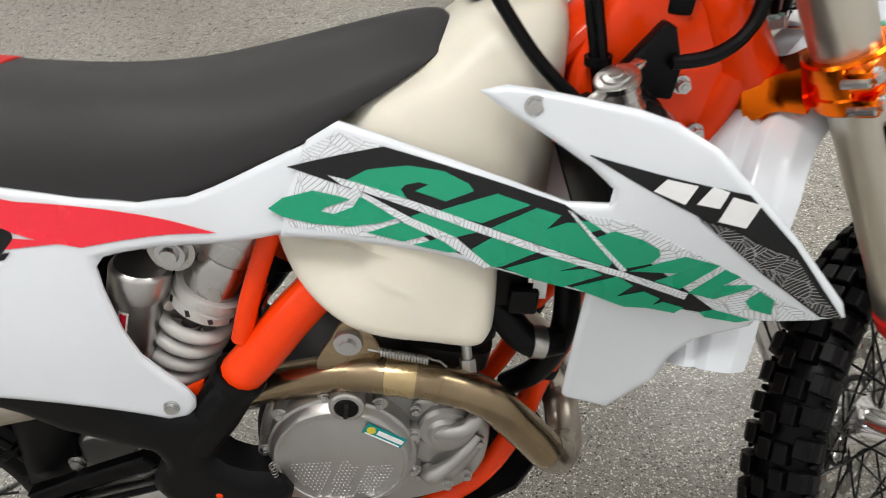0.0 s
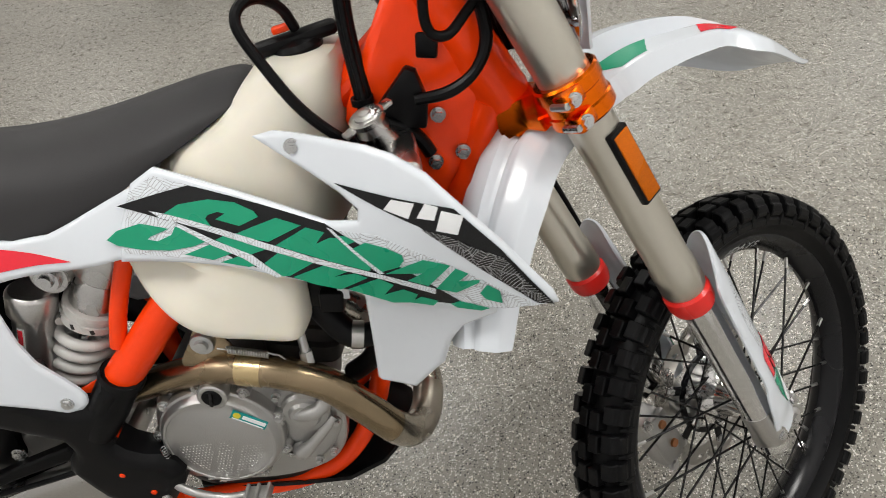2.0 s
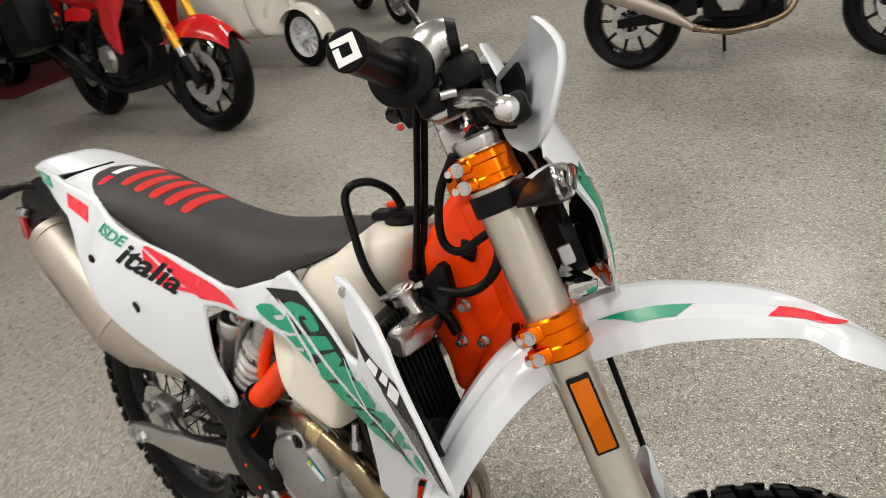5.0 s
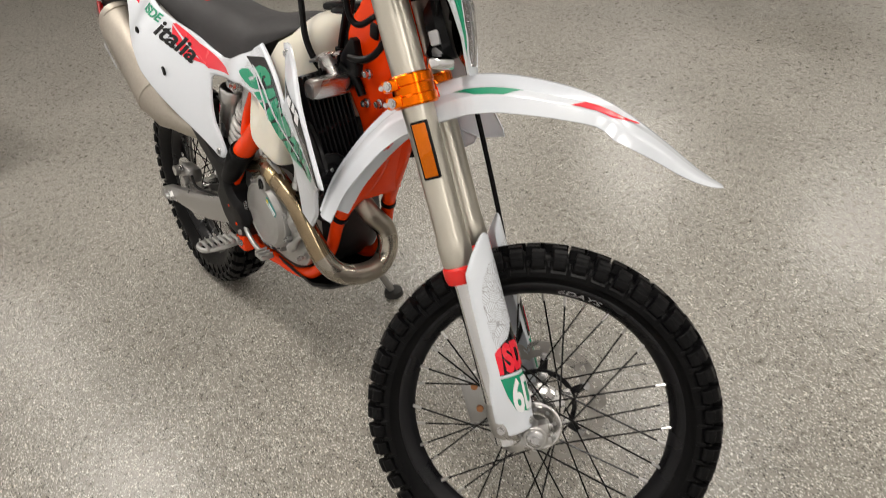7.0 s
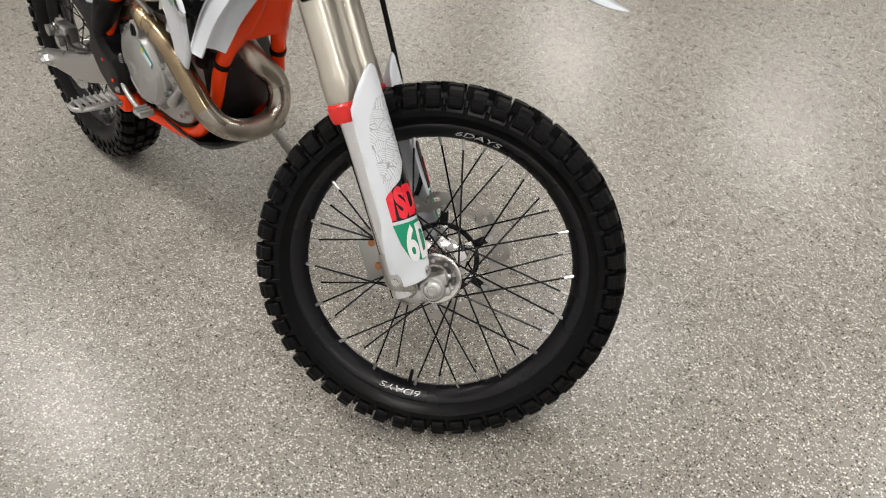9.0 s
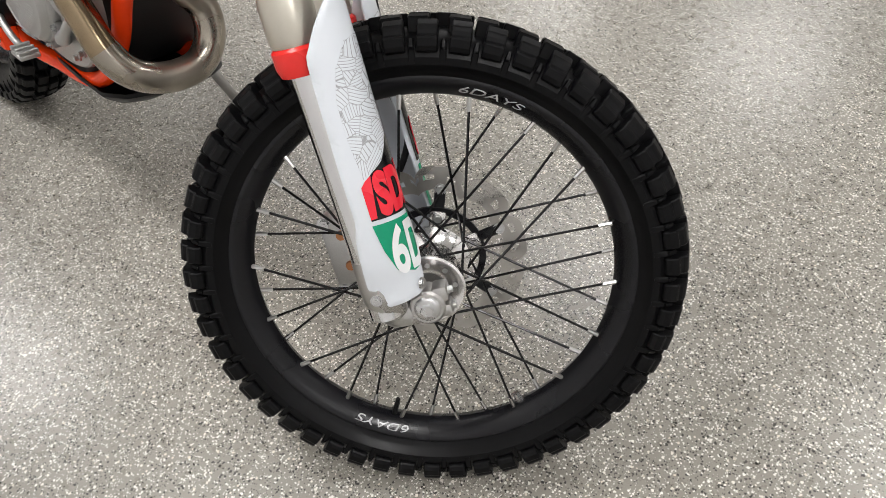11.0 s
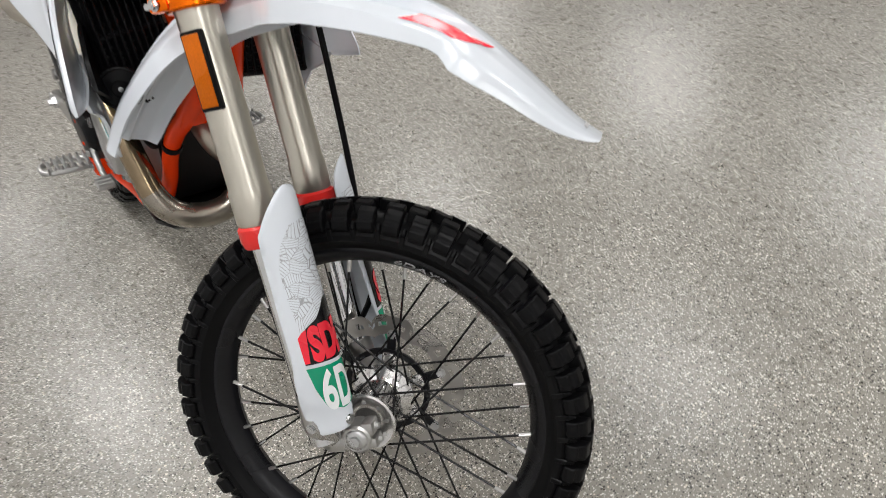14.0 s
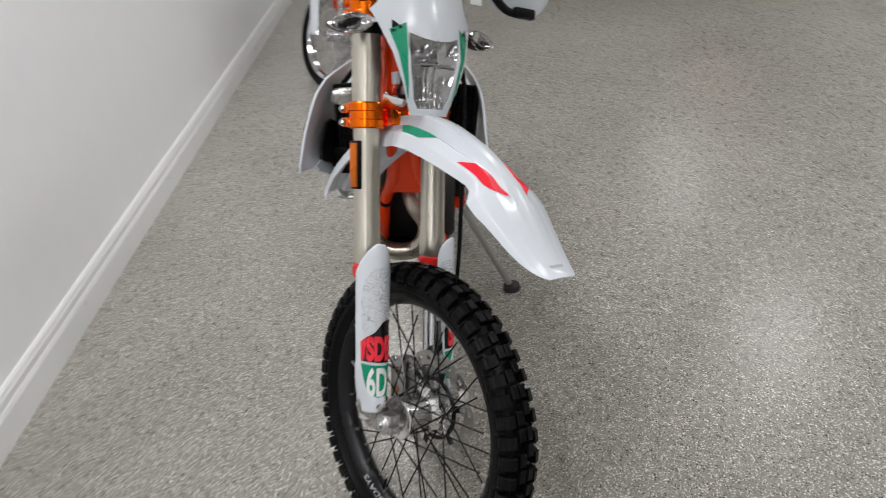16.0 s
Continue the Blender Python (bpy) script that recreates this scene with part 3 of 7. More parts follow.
decal("green_letter", [(1.016, 0.839), (1.059, 0.855), (1.087, 0.847), (1.064, 0.838), (1.092, 0.843), (1.104, 0.836), (1.069, 0.820), (1.041, 0.828)], GREEN, shroud, lift=0.0019)
decal("green_letter", [(1.078, 0.820), (1.117, 0.835), (1.132, 0.825), (1.118, 0.810), (1.142, 0.818), (1.157, 0.810), (1.149, 0.797), (1.126, 0.797)], GREEN, shroud, lift=0.0019)
decal("green_letter", [(1.146, 0.797), (1.160, 0.806), (1.179, 0.800), (1.172, 0.792)], GREEN, shroud, lift=0.0019)
decal("green_letter", [(1.193, 0.796), (1.204, 0.801), (1.236, 0.793), (1.226, 0.788), (1.199, 0.790)], GREEN, shroud, lift=0.0019)
decal("white_stripe", [(0.856, 0.923), (0.875, 0.918), (0.994, 0.882), (1.125, 0.840), (1.180, 0.820), (1.178, 0.812), (1.120, 0.835), (0.988, 0.876), (0.868, 0.914)], WOVEN, shroud, lift=0.0026)
decal("white_stripe", [(0.873, 0.911), (0.882, 0.910), (0.931, 0.885), (0.973, 0.868), (1.003, 0.841), (0.996, 0.839), (0.961, 0.864), (0.925, 0.880)], WOVEN, shroud, lift=0.0026)
decal("white_stripe", [(1.072, 0.901), (1.077, 0.899), (1.125, 0.843), (1.120, 0.842)], WOVEN, shroud, lift=0.0026)
decal("maker_mark", [(1.141, 0.924), (1.151, 0.935), (1.175, 0.931), (1.166, 0.914)], WHITE_DULL, shroud, lift=0.0019)
decal("maker_mark", [(1.175, 0.915), (1.186, 0.931), (1.199, 0.927), (1.193, 0.912)], WHITE_DULL, shroud, lift=0.0019)
decal("maker_mark", [(1.193, 0.900), (1.202, 0.923), (1.224, 0.917), (1.215, 0.895)], WHITE_DULL, shroud, lift=0.0019)

# -- side panels and tail --
SIDE = [(0.830, 0.868), (0.80, 0.868), (0.716, 0.859), (0.640, 0.852), (0.619, 0.849), (0.610, 0.839), (0.612, 0.815), (0.620, 0.766), (0.631, 0.733), (0.653, 0.701), (0.667, 0.680), (0.672, 0.667), (0.670, 0.655), (0.660, 0.646), (0.640, 0.645), (0.588, 0.672), (0.54, 0.697), (0.494, 0.721), (0.43, 0.762), (0.35, 0.818), (0.305, 0.866), (0.218, 0.914), (0.160, 0.974), (0.055, 1.014), (-0.06, 1.042), (-0.085, 1.052), (0.0, 1.056), (0.065, 1.054), (0.2, 1.034), (0.277, 1.012), (0.445, 0.957), (0.554, 0.924), (0.607, 0.909), (0.663, 0.900), (0.714, 0.906), (0.748, 0.918), (0.80, 0.938), (0.84, 0.952)]
side, side_left = both("side_panel", sheet(SIDE, lambda x, z, d: on_flank(x, z, d - 0.004 * min(1, max(0, (x - 0.77) / 0.03))), 0.004, 0.013, 1, 0.004, 0.005), WHITE, bike)
tagged(side, "white side panel with red stripes and lettering")
decal("red_stripe", [(0.553, 0.914), (0.742, 0.874), (0.603, 0.862), (0.566, 0.874), (0.53, 0.893), (0.448, 0.948), (0.46, 0.95)], RED, side)
decal("red_stripe", [(0.448, 0.945), (0.525, 0.885), (0.592, 0.868), (0.50, 0.873), (0.455, 0.915)], RED, side)
decal("red_stripe", [(0.156, 1.025), (0.238, 1.003), (0.246, 0.970), (0.166, 0.996)], RED, side)
decal("green_stripe", [(-0.055, 1.049), (0.05, 1.047), (0.085, 1.024), (0.03, 1.027)], GREEN, side)


def text_at(x0, z0, slope):
    c, s = math.cos(slope), math.sin(slope)
    return lambda a, b, d: on_flank(x0 + a * c - b * s, z0 + a * s + b * c, d)


part("lettering", lettering("ISDE", 0.029, text_at(0.308, 0.966, -0.235), 0.35, width=1.6, bold=0.0008), GREEN, side, "green letters")
part("lettering", lettering("italia", 0.060, text_at(0.386, 0.921, -0.385), 0.30, width=1.42, bold=0.0016), BLACK_GLOSS, side, "black letters")
for x, z in ((0.317, 0.914), (0.444, 0.832)):
    part("grommet", moved(turned([(-0.0012, 0.012), (0.0014, 0.012), (0.002, 0.009), (0.002, 0.0)], 18), Matrix.Translation(on_flank(x, z, 0.0)) @ pose(0, 0, 0, 0, 0, 180)), BLACK, side, "black rubber grommet")
part("screw", bolt(on_flank(0.646, 0.663, -0.001), (0, -1, 0), 0.007, 0.006), STEEL, side)
part("screw", bolt(on_flank(1.047, 0.984, -0.001), (0, -1, 0.1), 0.007, 0.006), STEEL, shroud)

# tail fender between the side panels
def middle(x):
    """Where the machine's middle runs towards the tail."""
    return float(np.interp(x, [-0.15, 0.35, 0.60, 0.98], [-0.042, -0.040, -0.025, -0.003]))


for vert in side_left.data.vertices:
    vert.co.y += 2 * middle(vert.co.x) - 0.01
    vert.co.z -= 0.022 * min(1.0, max(0.0, (0.6 - vert.co.x) / 0.2))
rings = []
for x, w, z in curve([(0.28, 0.100, 1.028), (0.18, 0.106, 1.040), (0.08, 0.108, 1.049), (0.0, 0.100, 1.056), (-0.07, 0.080, 1.062), (-0.105, 0.060, 1.058)], 4):
    h = 0.018 + 0.10 * max(0.0, min(0.18, x + 0.1))
    rings.append([(x, middle(x) + w * math.cos(a), z - h + h * math.sin(a) ** 0.4 if math.sin(a) > 1e-6 else z - h) for a in [math.pi * 2 * i / 32 for i in range(32)]])
part("rear_fender", loft(rings), WHITE, bike)

# -- seat --
STATIONS = [(0.125, 0.05, 1.036, 1.026), (0.145, 0.076, 1.050, 1.020), (0.22, 0.096, 1.055, 1.008), (0.30, 0.100, 1.051, 0.994), (0.42, 0.099, 1.034, 0.953), (0.54, 0.095, 1.014, 0.911), (0.64, 0.095, 1.002, 0.892), (0.72, 0.099, 1.001, 0.900), (0.80, 0.101, 1.010, 0.934), (0.87, 0.093, 1.022, 0.966), (0.93, 0.076, 1.032, 0.993), (0.965, 0.062, 1.034, 1.010), (0.978, 0.045, 1.028, 1.016)]
ss = curve([(x, w, zt) for x, w, zt, zb in STATIONS], 5)
sb = curve([(x, zb, 0) for x, w, zt, zb in STATIONS], 5)


def seat_ring(p, zb):
    x, w, zt = p
    ring = []
    for i in range(28):
        a = 2 * math.pi * i / 28
        c, s = math.cos(a), math.sin(a)
        y = w * math.copysign(abs(c) ** 0.62, c)
        top = zt - 0.022 * (y / w) ** 2
        ring.append((x, middle(x) + y * (0.93 + 0.07 * (1 - s)), zb + (top - zb) * s ** 0.55 if s > 0 else zb - 0.006 * (-s)))
    return ring


def on_seat(x, y, d):
    """A point of the seat's top, y from its middle."""
    w = float(np.interp(x, [q[0] for q in STATIONS], [q[1] for q in STATIONS]))
    zt = float(np.interp(x, [q[0] for q in STATIONS], [q[2] for q in STATIONS]))
    k = min(0.999, (abs(y) / w) ** (1 / 0.62))
    zb = float(np.interp(x, [q[0] for q in STATIONS], [q[3] for q in STATIONS]))
    return Vector((x, middle(x) + y * 0.93, zb + (zt - 0.022 * (y / w) ** 2 - zb) * math.sqrt(1 - k * k) ** 0.55 + d))


seat = part("seat", loft([seat_ring(p, q.y) for p, q in zip(ss, sb)]), SEAT, bike, "black vinyl seat with red grip ribs")
for i in range(5):
    x = 0.305 + 0.052 * i
    out = [(x + 0.0150 * math.copysign(abs(math.sin(a)) ** 0.5, math.sin(a)) + 0.004 * math.cos(a), -0.004 + 0.054 * math.copysign(abs(math.cos(a)) ** 0.5, math.cos(a))) for a in [2 * math.pi * k / 20 for k in range(20)]]
    part("grip_rib", sheet(out, on_seat, 0.003, 0.010, 1, 0.0012, 0.002, 0.0015), RED_RUBBER, seat, "red moulded rib")
for k, (a0, a1, mat) in enumerate(((-0.075, -0.045, RED), (-0.035, 0.015, WHITE_DULL), (0.025, 0.065, GREY_INK))):
    part("seat_mark", sheet([(0.215, a0), (0.240, a0), (0.246, a1), (0.221, a1)], on_seat, 0.0005, 0.01, 1, 0, 0.004, 0.0015), mat, seat, "printed mark on the seat")

# -- fuel tank --
rings = []
for z, xa, xb, hy in ((0.80, 0.88, 1.03, 0.115), (0.85, 0.855, 1.075, 0.128), (0.90, 0.835, 1.083, 0.128), (0.94, 0.840, 1.088, 0.118), (0.97, 0.868, 1.092, 0.110), (0.995, 0.93, 1.094, 0.10), (1.018, 0.965, 1.096, 0.088), (1.034, 0.988, 1.094, 0.075), (1.043, 1.0, 1.088, 0.062), (1.047, 1.012, 1.075, 0.045)):
    ring = []
    for i in range(32):
        a = 2 * math.pi * i / 32
        c, s = math.cos(a), math.sin(a)
        ring.append(((xa + xb) / 2 + (xb - xa) / 2 * math.copysign(abs(c) ** 0.7, c), hy * math.copysign(abs(s) ** 0.75, s), z))
    rings.append(ring)
tank = part("fuel_tank", loft(rings), TANK, bike, "translucent cream plastic tank")
LOBE = [(0.786, 0.878), (0.785, 0.852), (0.797, 0.812), (0.820, 0.780), (0.850, 0.758), (0.888, 0.746), (0.94, 0.737), (0.985, 0.729), (0.999, 0.736), (1.007, 0.76), (1.012, 0.83), (1.0, 0.87), (0.9, 0.88)]
lo = [(p.x, p.y) for p in curve([(a, b, 0) for a, b in LOBE], 4, True)]
cx, cz = 0.91, 0.825
rings = []
for y, s in ((-0.02, 0.95), (-0.10, 0.99), (-0.135, 1.0), (-0.150, 0.995), (-0.160, 0.98), (-0.168, 0.955), (-0.1735, 0.92), (-0.177, 0.86), (-0.1785, 0.76), (-0.1792, 0.55), (-0.1795, 0.3)):
    rings.append([(cx + (x - cx) * s, y + (0.02 * (max(0, cx - x) / 0.1) ** 2 + 0.028 * min(1, max(0, (cz + (z - cz) * s - 0.72) / 0.15))) * min(1, -y / 0.12), cz + (z - cz) * s) for x, z in lo])
bm = loft(rings)
both("tank_lobe", bm, TANK, tank)
cap = part("filler_cap", moved(join(turned([(0, 0.0), (0.0, 0.030), (0.010, 0.031), (0.016, 0.027), (0.020, 0.016), (0.021, 0)], 20, "z"), block((0, 0, 0.018), (0.105, 0.030, 0.016), 0.007)), pose(1.045, -0.004, 1.040, 0, -6, 15)), BLACK, tank, "black plastic filler cap")
part("lock_button", moved(block((-0.012, 0, 0.034), (0.022, 0.016, 0.008), 0.003), pose(1.045, -0.004, 1.040, 0, -6, 15)), ORANGE, cap, "orange button")
part("breather_hose", tube(curve([(1.047, -0.008, 1.070), (1.04, -0.02, 1.098), (1.025, -0.045, 1.118), (1.010, -0.07, 1.118), (1.005, -0.083, 1.10), (1.022, -0.092, 1.062), (1.055, -0.107, 1.010), (1.092, -0.108, 0.968), (1.122, -0.092, 0.935)], 8), 0.0065, 10), RUBBER, bike, "black breather hose")

# -- frame --
STEM = Vector((1.557, -0.013, 0.316))
SDIR = Vector((-0.4015, 0, 0.9159))
frame_ = part("main_frame", tube([STEM + SDIR * s for s in (0.69, 0.70, 0.78, 0.86, 0.865)], [0.034, 0.036, 0.031, 0.034, 0.034], 20), ORANGE, bike, "glossy orange painted steel frame")


def frame_tube(pts, r, k=6, n=14):
    both("frame_tube", tube(curve(pts, k), r, n), ORANGE, frame_)


frame_tube([(1.08, -0.05, 0.93), (0.98, -0.078, 0.887), (0.89, -0.096, 0.832), (0.807, -0.110, 0.764), (0.758, -0.118, 0.714), (0.713, -0.128, 0.670), (0.674, -0.134, 0.622), (0.646, -0.136, 0.572), (0.644, -0.134, 0.52), (0.668, -0.130, 0.43)], [0.022, 0.024, 0.026, 0.026, 0.024])
frame_tube([(0.728, -0.120, 0.722), (0.750, -0.115, 0.780), (0.788, -0.099, 0.862)], 0.0115)
frame_tube([(1.262, -0.025, 0.955), (1.215, -0.026, 0.85), (1.17, -0.030, 0.755), (1.128, -0.042, 0.690), (1.086, -0.060, 0.638), (1.058, -0.070, 0.585), (1.034, -0.076, 0.52), (0.994, -0.084, 0.455), (0.944, -0.089, 0.413), (0.874, -0.092, 0.390), (0.80, -0.097, 0.388), (0.72, -0.114, 0.397), (0.69, -0.124, 0.43)], [0.022, 0.019, 0.0155, 0.0145, 0.0145, 0.0145])
both("frame_guard", tube(curve([(0.722, -0.128, 0.681), (0.7205, -0.128, 0.679), (0.713, -0.129, 0.670), (0.710, -0.130, 0.666), (0.684, -0.138, 0.632), (0.655, -0.146, 0.59)], 4), [0.0285, 0.0315, 0.0315, 0.0285, 0.029, 0.022], 24), BLACK, frame_, "black moulded frame guard")
GUS = [(1.09, 0.965), (1.115, 1.02), (1.145, 1.075), (1.17, 1.112), (1.205, 1.125), (1.235, 1.075), (1.268, 1.0), (1.293, 0.945), (1.280, 0.925), (1.245, 0.915), (1.22, 0.885), (1.196, 0.85), (1.172, 0.80), (1.150, 0.80), (1.145, 0.86), (1.115, 0.92)]


def gusset_at(x, z, d):
    """The pressed head plate: wide at the tank, drawn in to the steering head, with a raised rib along it."""
    w = 0.062 - 0.030 * min(1, max(0, (x - 1.10 + 0.42 * (z - 0.95)) / 0.17)) - 0.02 * max(0, 0.88 - z) / 0.1
    rib = 0.005 * math.exp(-((x - 1.175 + 0.42 * (z - 0.95)) / 0.012) ** 2) + 0.004 * math.exp(-((z - 0.955 - 0.35 * (x - 1.2)) / 0.009) ** 2)
    return Vector((x, -w - rib - d, z))


both("gusset", sheet(GUS, gusset_at, 0.02, 0.011, 3, 0.010, 0.012), ORANGE, frame_)
rings = []
for x, z, w, h in ((1.215, 1.075, 0.028, 0.05), (1.15, 1.04, 0.042, 0.045), (1.05, 0.96, 0.05, 0.04), (0.95, 0.90, 0.055, 0.03)):
    rings.append([(x + h * 0.4 * math.sin(a), w * math.cos(a), z + h * math.sin(a)) for a in [2 * math.pi * k / 16 for k in range(16)]])
part("backbone", loft(rings), ORANGE, frame_)
part("down_tube", loft([[(x + dx, y, z) for dx, y in ((-0.02, -w), (0.012, -w), (0.02, -w * 0.6), (0.02, w * 0.6), (0.012, w), (-0.02, w))] for x, z, w in ((1.262, 0.945, 0.03), (1.205, 0.84, 0.036), (1.160, 0.745, 0.044), (1.128, 0.690, 0.056), (1.116, 0.668, 0.060))]), ORANGE, frame_)
both("cable_tie", tube([(1.071, -0.0655, 0.612), (1.066, -0.067, 0.602)], 0.0185, 16), BLACK, frame_, "black cable tie round the tube")
gp = part("gusset_plug", block(gusset_at(1.199, 1.037, 0.001), (0.026, 0.008, 0.030), 0.004, pose(0, 0, 0, 0, 10, 0)), BLACK, frame_, "black plastic plug")
for p in ((1.222, -0.047, 0.905), (1.188, -0.055, 0.90), (1.20, -0.055, 0.96)):
    part("frame_bolt", bolt(p, (0.1, -1, 0), 0.007, 0.014), STEEL, frame_)
part("cable_bracket", moved(plate([(-0.03, -0.028), (0.028, -0.028), (0.028, 0.006), (0.012, 0.04), (0.0, 0.044), (-0.03, -0.005)], 0.018, lambda a, b, d: Vector((a, -d, b)), 0.004), pose(1.165, -0.062, 0.985, 0, 12, 0)), BLACK, frame_, "black cable bracket")
part("wiring_loom", tube(curve([(1.18, -0.086, 0.992), (1.22, -0.080, 0.994), (1.252, -0.072, 1.012), (1.268, -0.06, 1.045), (1.262, -0.045, 1.09)], 8), [0.0065, 0.0075, 0.0065, 0.008, 0.007], 10), RUBBER, frame_, "taped black wiring loom")
GUARD = [(0.702, 0.688), (0.724, 0.664), (0.706, 0.638), (0.688, 0.612), (0.677, 0.592), (0.673, 0.572), (0.684, 0.557), (0.705, 0.545), (0.727, 0.539), (0.744, 0.520), (0.751, 0.50), (0.742, 0.474), (0.715, 0.440), (0.691, 0.426), (0.650, 0.434), (0.615, 0.468), (0.598, 0.506), (0.586, 0.530), (0.594, 0.550), (0.611, 0.570), (0.604, 0.591), (0.566, 0.604), (0.510, 0.624), (0.468, 0.650), (0.41, 0.672), (0.36, 0.72), (0.38, 0.765), (0.45, 0.755), (0.54, 0.700), (0.635, 0.652), (0.668, 0.650), (0.686, 0.672)]
both("frame_guard", sheet(GUARD, lambda x, z, d: Vector((x, -0.166 + 0.10 * max(0, x - 0.70) + 0.08 * max(0, 0.60 - x) + 0.06 * max(0, 0.50 - z) - d, z)), 0.040, 0.012, 1, 0.014, 0.015), BLACK, frame_, "black plastic frame guard")
for x, z in ((0.668, 0.520), (0.700, 0.478)):
    part("guard_recess", moved(turned([(-0.0006, 0.0), (-0.0006, 0.003), (0.0, 0.0045), (0.006, 0.0045)], 14), Matrix.Translation((x, -0.1662, z))), ORANGE, frame_, "orange frame seen in a hole of the guard")
both("frame_gusset", sheet([(0.630, 0.640), (0.640, 0.653), (0.674, 0.668), (0.668, 0.640), (0.645, 0.615)], lambda x, z, d: Vector((x, -0.128 - d, z)), 0.006, 0.012, 1, 0.002, 0.004), ORANGE, frame_)
part("guard_bolt", bolt((0.712, -0.161, 0.458), (0, -1, 0), 0.006, 0.006), STEEL, frame_)
sub = part("subframe", tube(curve([(0.9, -0.07, 0.90), (0.7, -0.09, 0.90), (0.4, -0.09, 0.98), (0.1, -0.07, 1.02)], 6), 0.011, 10), ALU, frame_)

# -- front wheel, in the steering's own axes: x ahead, y to the left, z up the fork --
def block_prism(profile, half_a, radius, taper=0.10):
    """One tread block: a profile of (across, radius) drawn out along the tread, a little narrower at the top."""
    bm = bmesh.new()
    lo = min(r for _, r in profile)
    hi = max(r for _, r in profile)
    rows = []
    for side in (-1, 1):
        row = []
        for y, r in profile:
            w = half_a * (1 + taper * (hi - r) / (hi - lo + 1e-6))
            row.append(bm.verts.new((r * math.cos(side * w), y, r * math.sin(side * w))))
        rows.append(row)
    n = len(profile)
    bm.faces.new(rows[0]), bm.faces.new(rows[1][::-1])
    for k in range(n):
        m = (k + 1) % n
        bm.faces.new((rows[0][k], rows[1][k], rows[1][m], rows[0][m]))
    bmesh.ops.recalc_face_normals(bm, faces=bm.faces)
    bmesh.ops.bevel(bm, geom=[e for e in bm.edges if e.calc_face_angle(0) > 0.5], offset=0.0016, segments=1, affect="EDGES")
    me = bpy.data.meshes.new("tread_block")
    bm.to_mesh(me)
    bm.free()
    me.materials.append(RUBBER)
    return me


def knobbly_tyre(name, parent, m, radius, half, rim_r, rows, depth):
    """Carcass turned round the axle, with paired centre blocks and stepped shoulder blocks, each a piece of its own."""
    crown = radius - depth
    mid = (crown + rim_r) / 2
    prof = [(-half * 0.55, rim_r - 0.004), (-half * 0.64, rim_r + 0.002), (-half * 0.70, rim_r + 0.006), (-half * 0.90, mid - 0.012), (-half * 0.935, mid - 0.003), (-half * 0.88, crown - 0.024), (-half * 0.76, crown - 0.013), (-half * 0.55, crown - 0.006), (-half * 0.30, crown - 0.0015), (0, crown)]
    prof += [(-y, r) for y, r in prof[-2::-1]]
    prof += [(half * 0.45, rim_r + 0.004), (-half * 0.45, rim_r + 0.004)]
    tyre = part(name, turned(prof, 120, closed=True), RUBBER, parent, "black knobbly enduro tyre", m)
    step = 2 * math.pi / rows
    for s in (-1, 1):
        mid_block = block_prism([(s * half * 0.04, crown - 0.004), (s * half * 0.04, radius), (s * half * 0.40, radius - 0.0015), (s * half * 0.43, crown - 0.008)], step * 0.31, radius)
        shoulder = block_prism([(s * half * 0.50, crown - 0.008), (s * half * 0.52, radius - 0.003), (s * half * 0.83, radius - 0.008), (s * half * 0.90, radius - 0.013), (s * half * 0.93, radius - 0.019), (s * half * 1.02, radius - 0.0205), (s * half * 1.03, radius - 0.031), (s * half * 0.975, radius - 0.038), (s * half * 0.84, radius - 0.040), (s * half * 0.70, crown - 0.014)], step * 0.30, radius)
        rib = block_prism([(s * half * 0.80, crown - 0.012), (s * half * 0.86, crown - 0.006), (s * half * 0.965, crown - 0.018), (s * half * 0.985, mid + 0.008), (s * half * 0.93, mid - 0.012), (s * half * 0.88, mid)], step * 0.075, radius, 0.9)
        for i in range(rows):
            a = math.degrees(i * step)
            part_of("tread_block", shoulder, tyre, "", pose(0, 0, 0, 0, -a, 0))
            if i % 2 == 0:
                part_of("tread_block", mid_block, tyre, "", pose(0, 0, 0, 0, -a - math.degrees(step) * (0.5 if s > 0 else 0.1), 0))
            else:
                part_of("tread_block", mid_block, tyre, "", pose(0, 0, 0, 0, -a - math.degrees(step) * 0.3, 0))
        bm = bmesh.new()
        for i in range(rows):
            bm.from_mesh(rib)
            bm.verts.ensure_lookup_table()
            n = len(rib.vertices)
            bmesh.ops.transform(bm, matrix=pose(0, 0, 0, 0, -math.degrees((i + 0.5) * step), 0), verts=bm.verts[-n:])
        tagged(part("shoulder_ribs", bm, RUBBER, tyre, "", smooth=False), kind="stuff")
    return tyre


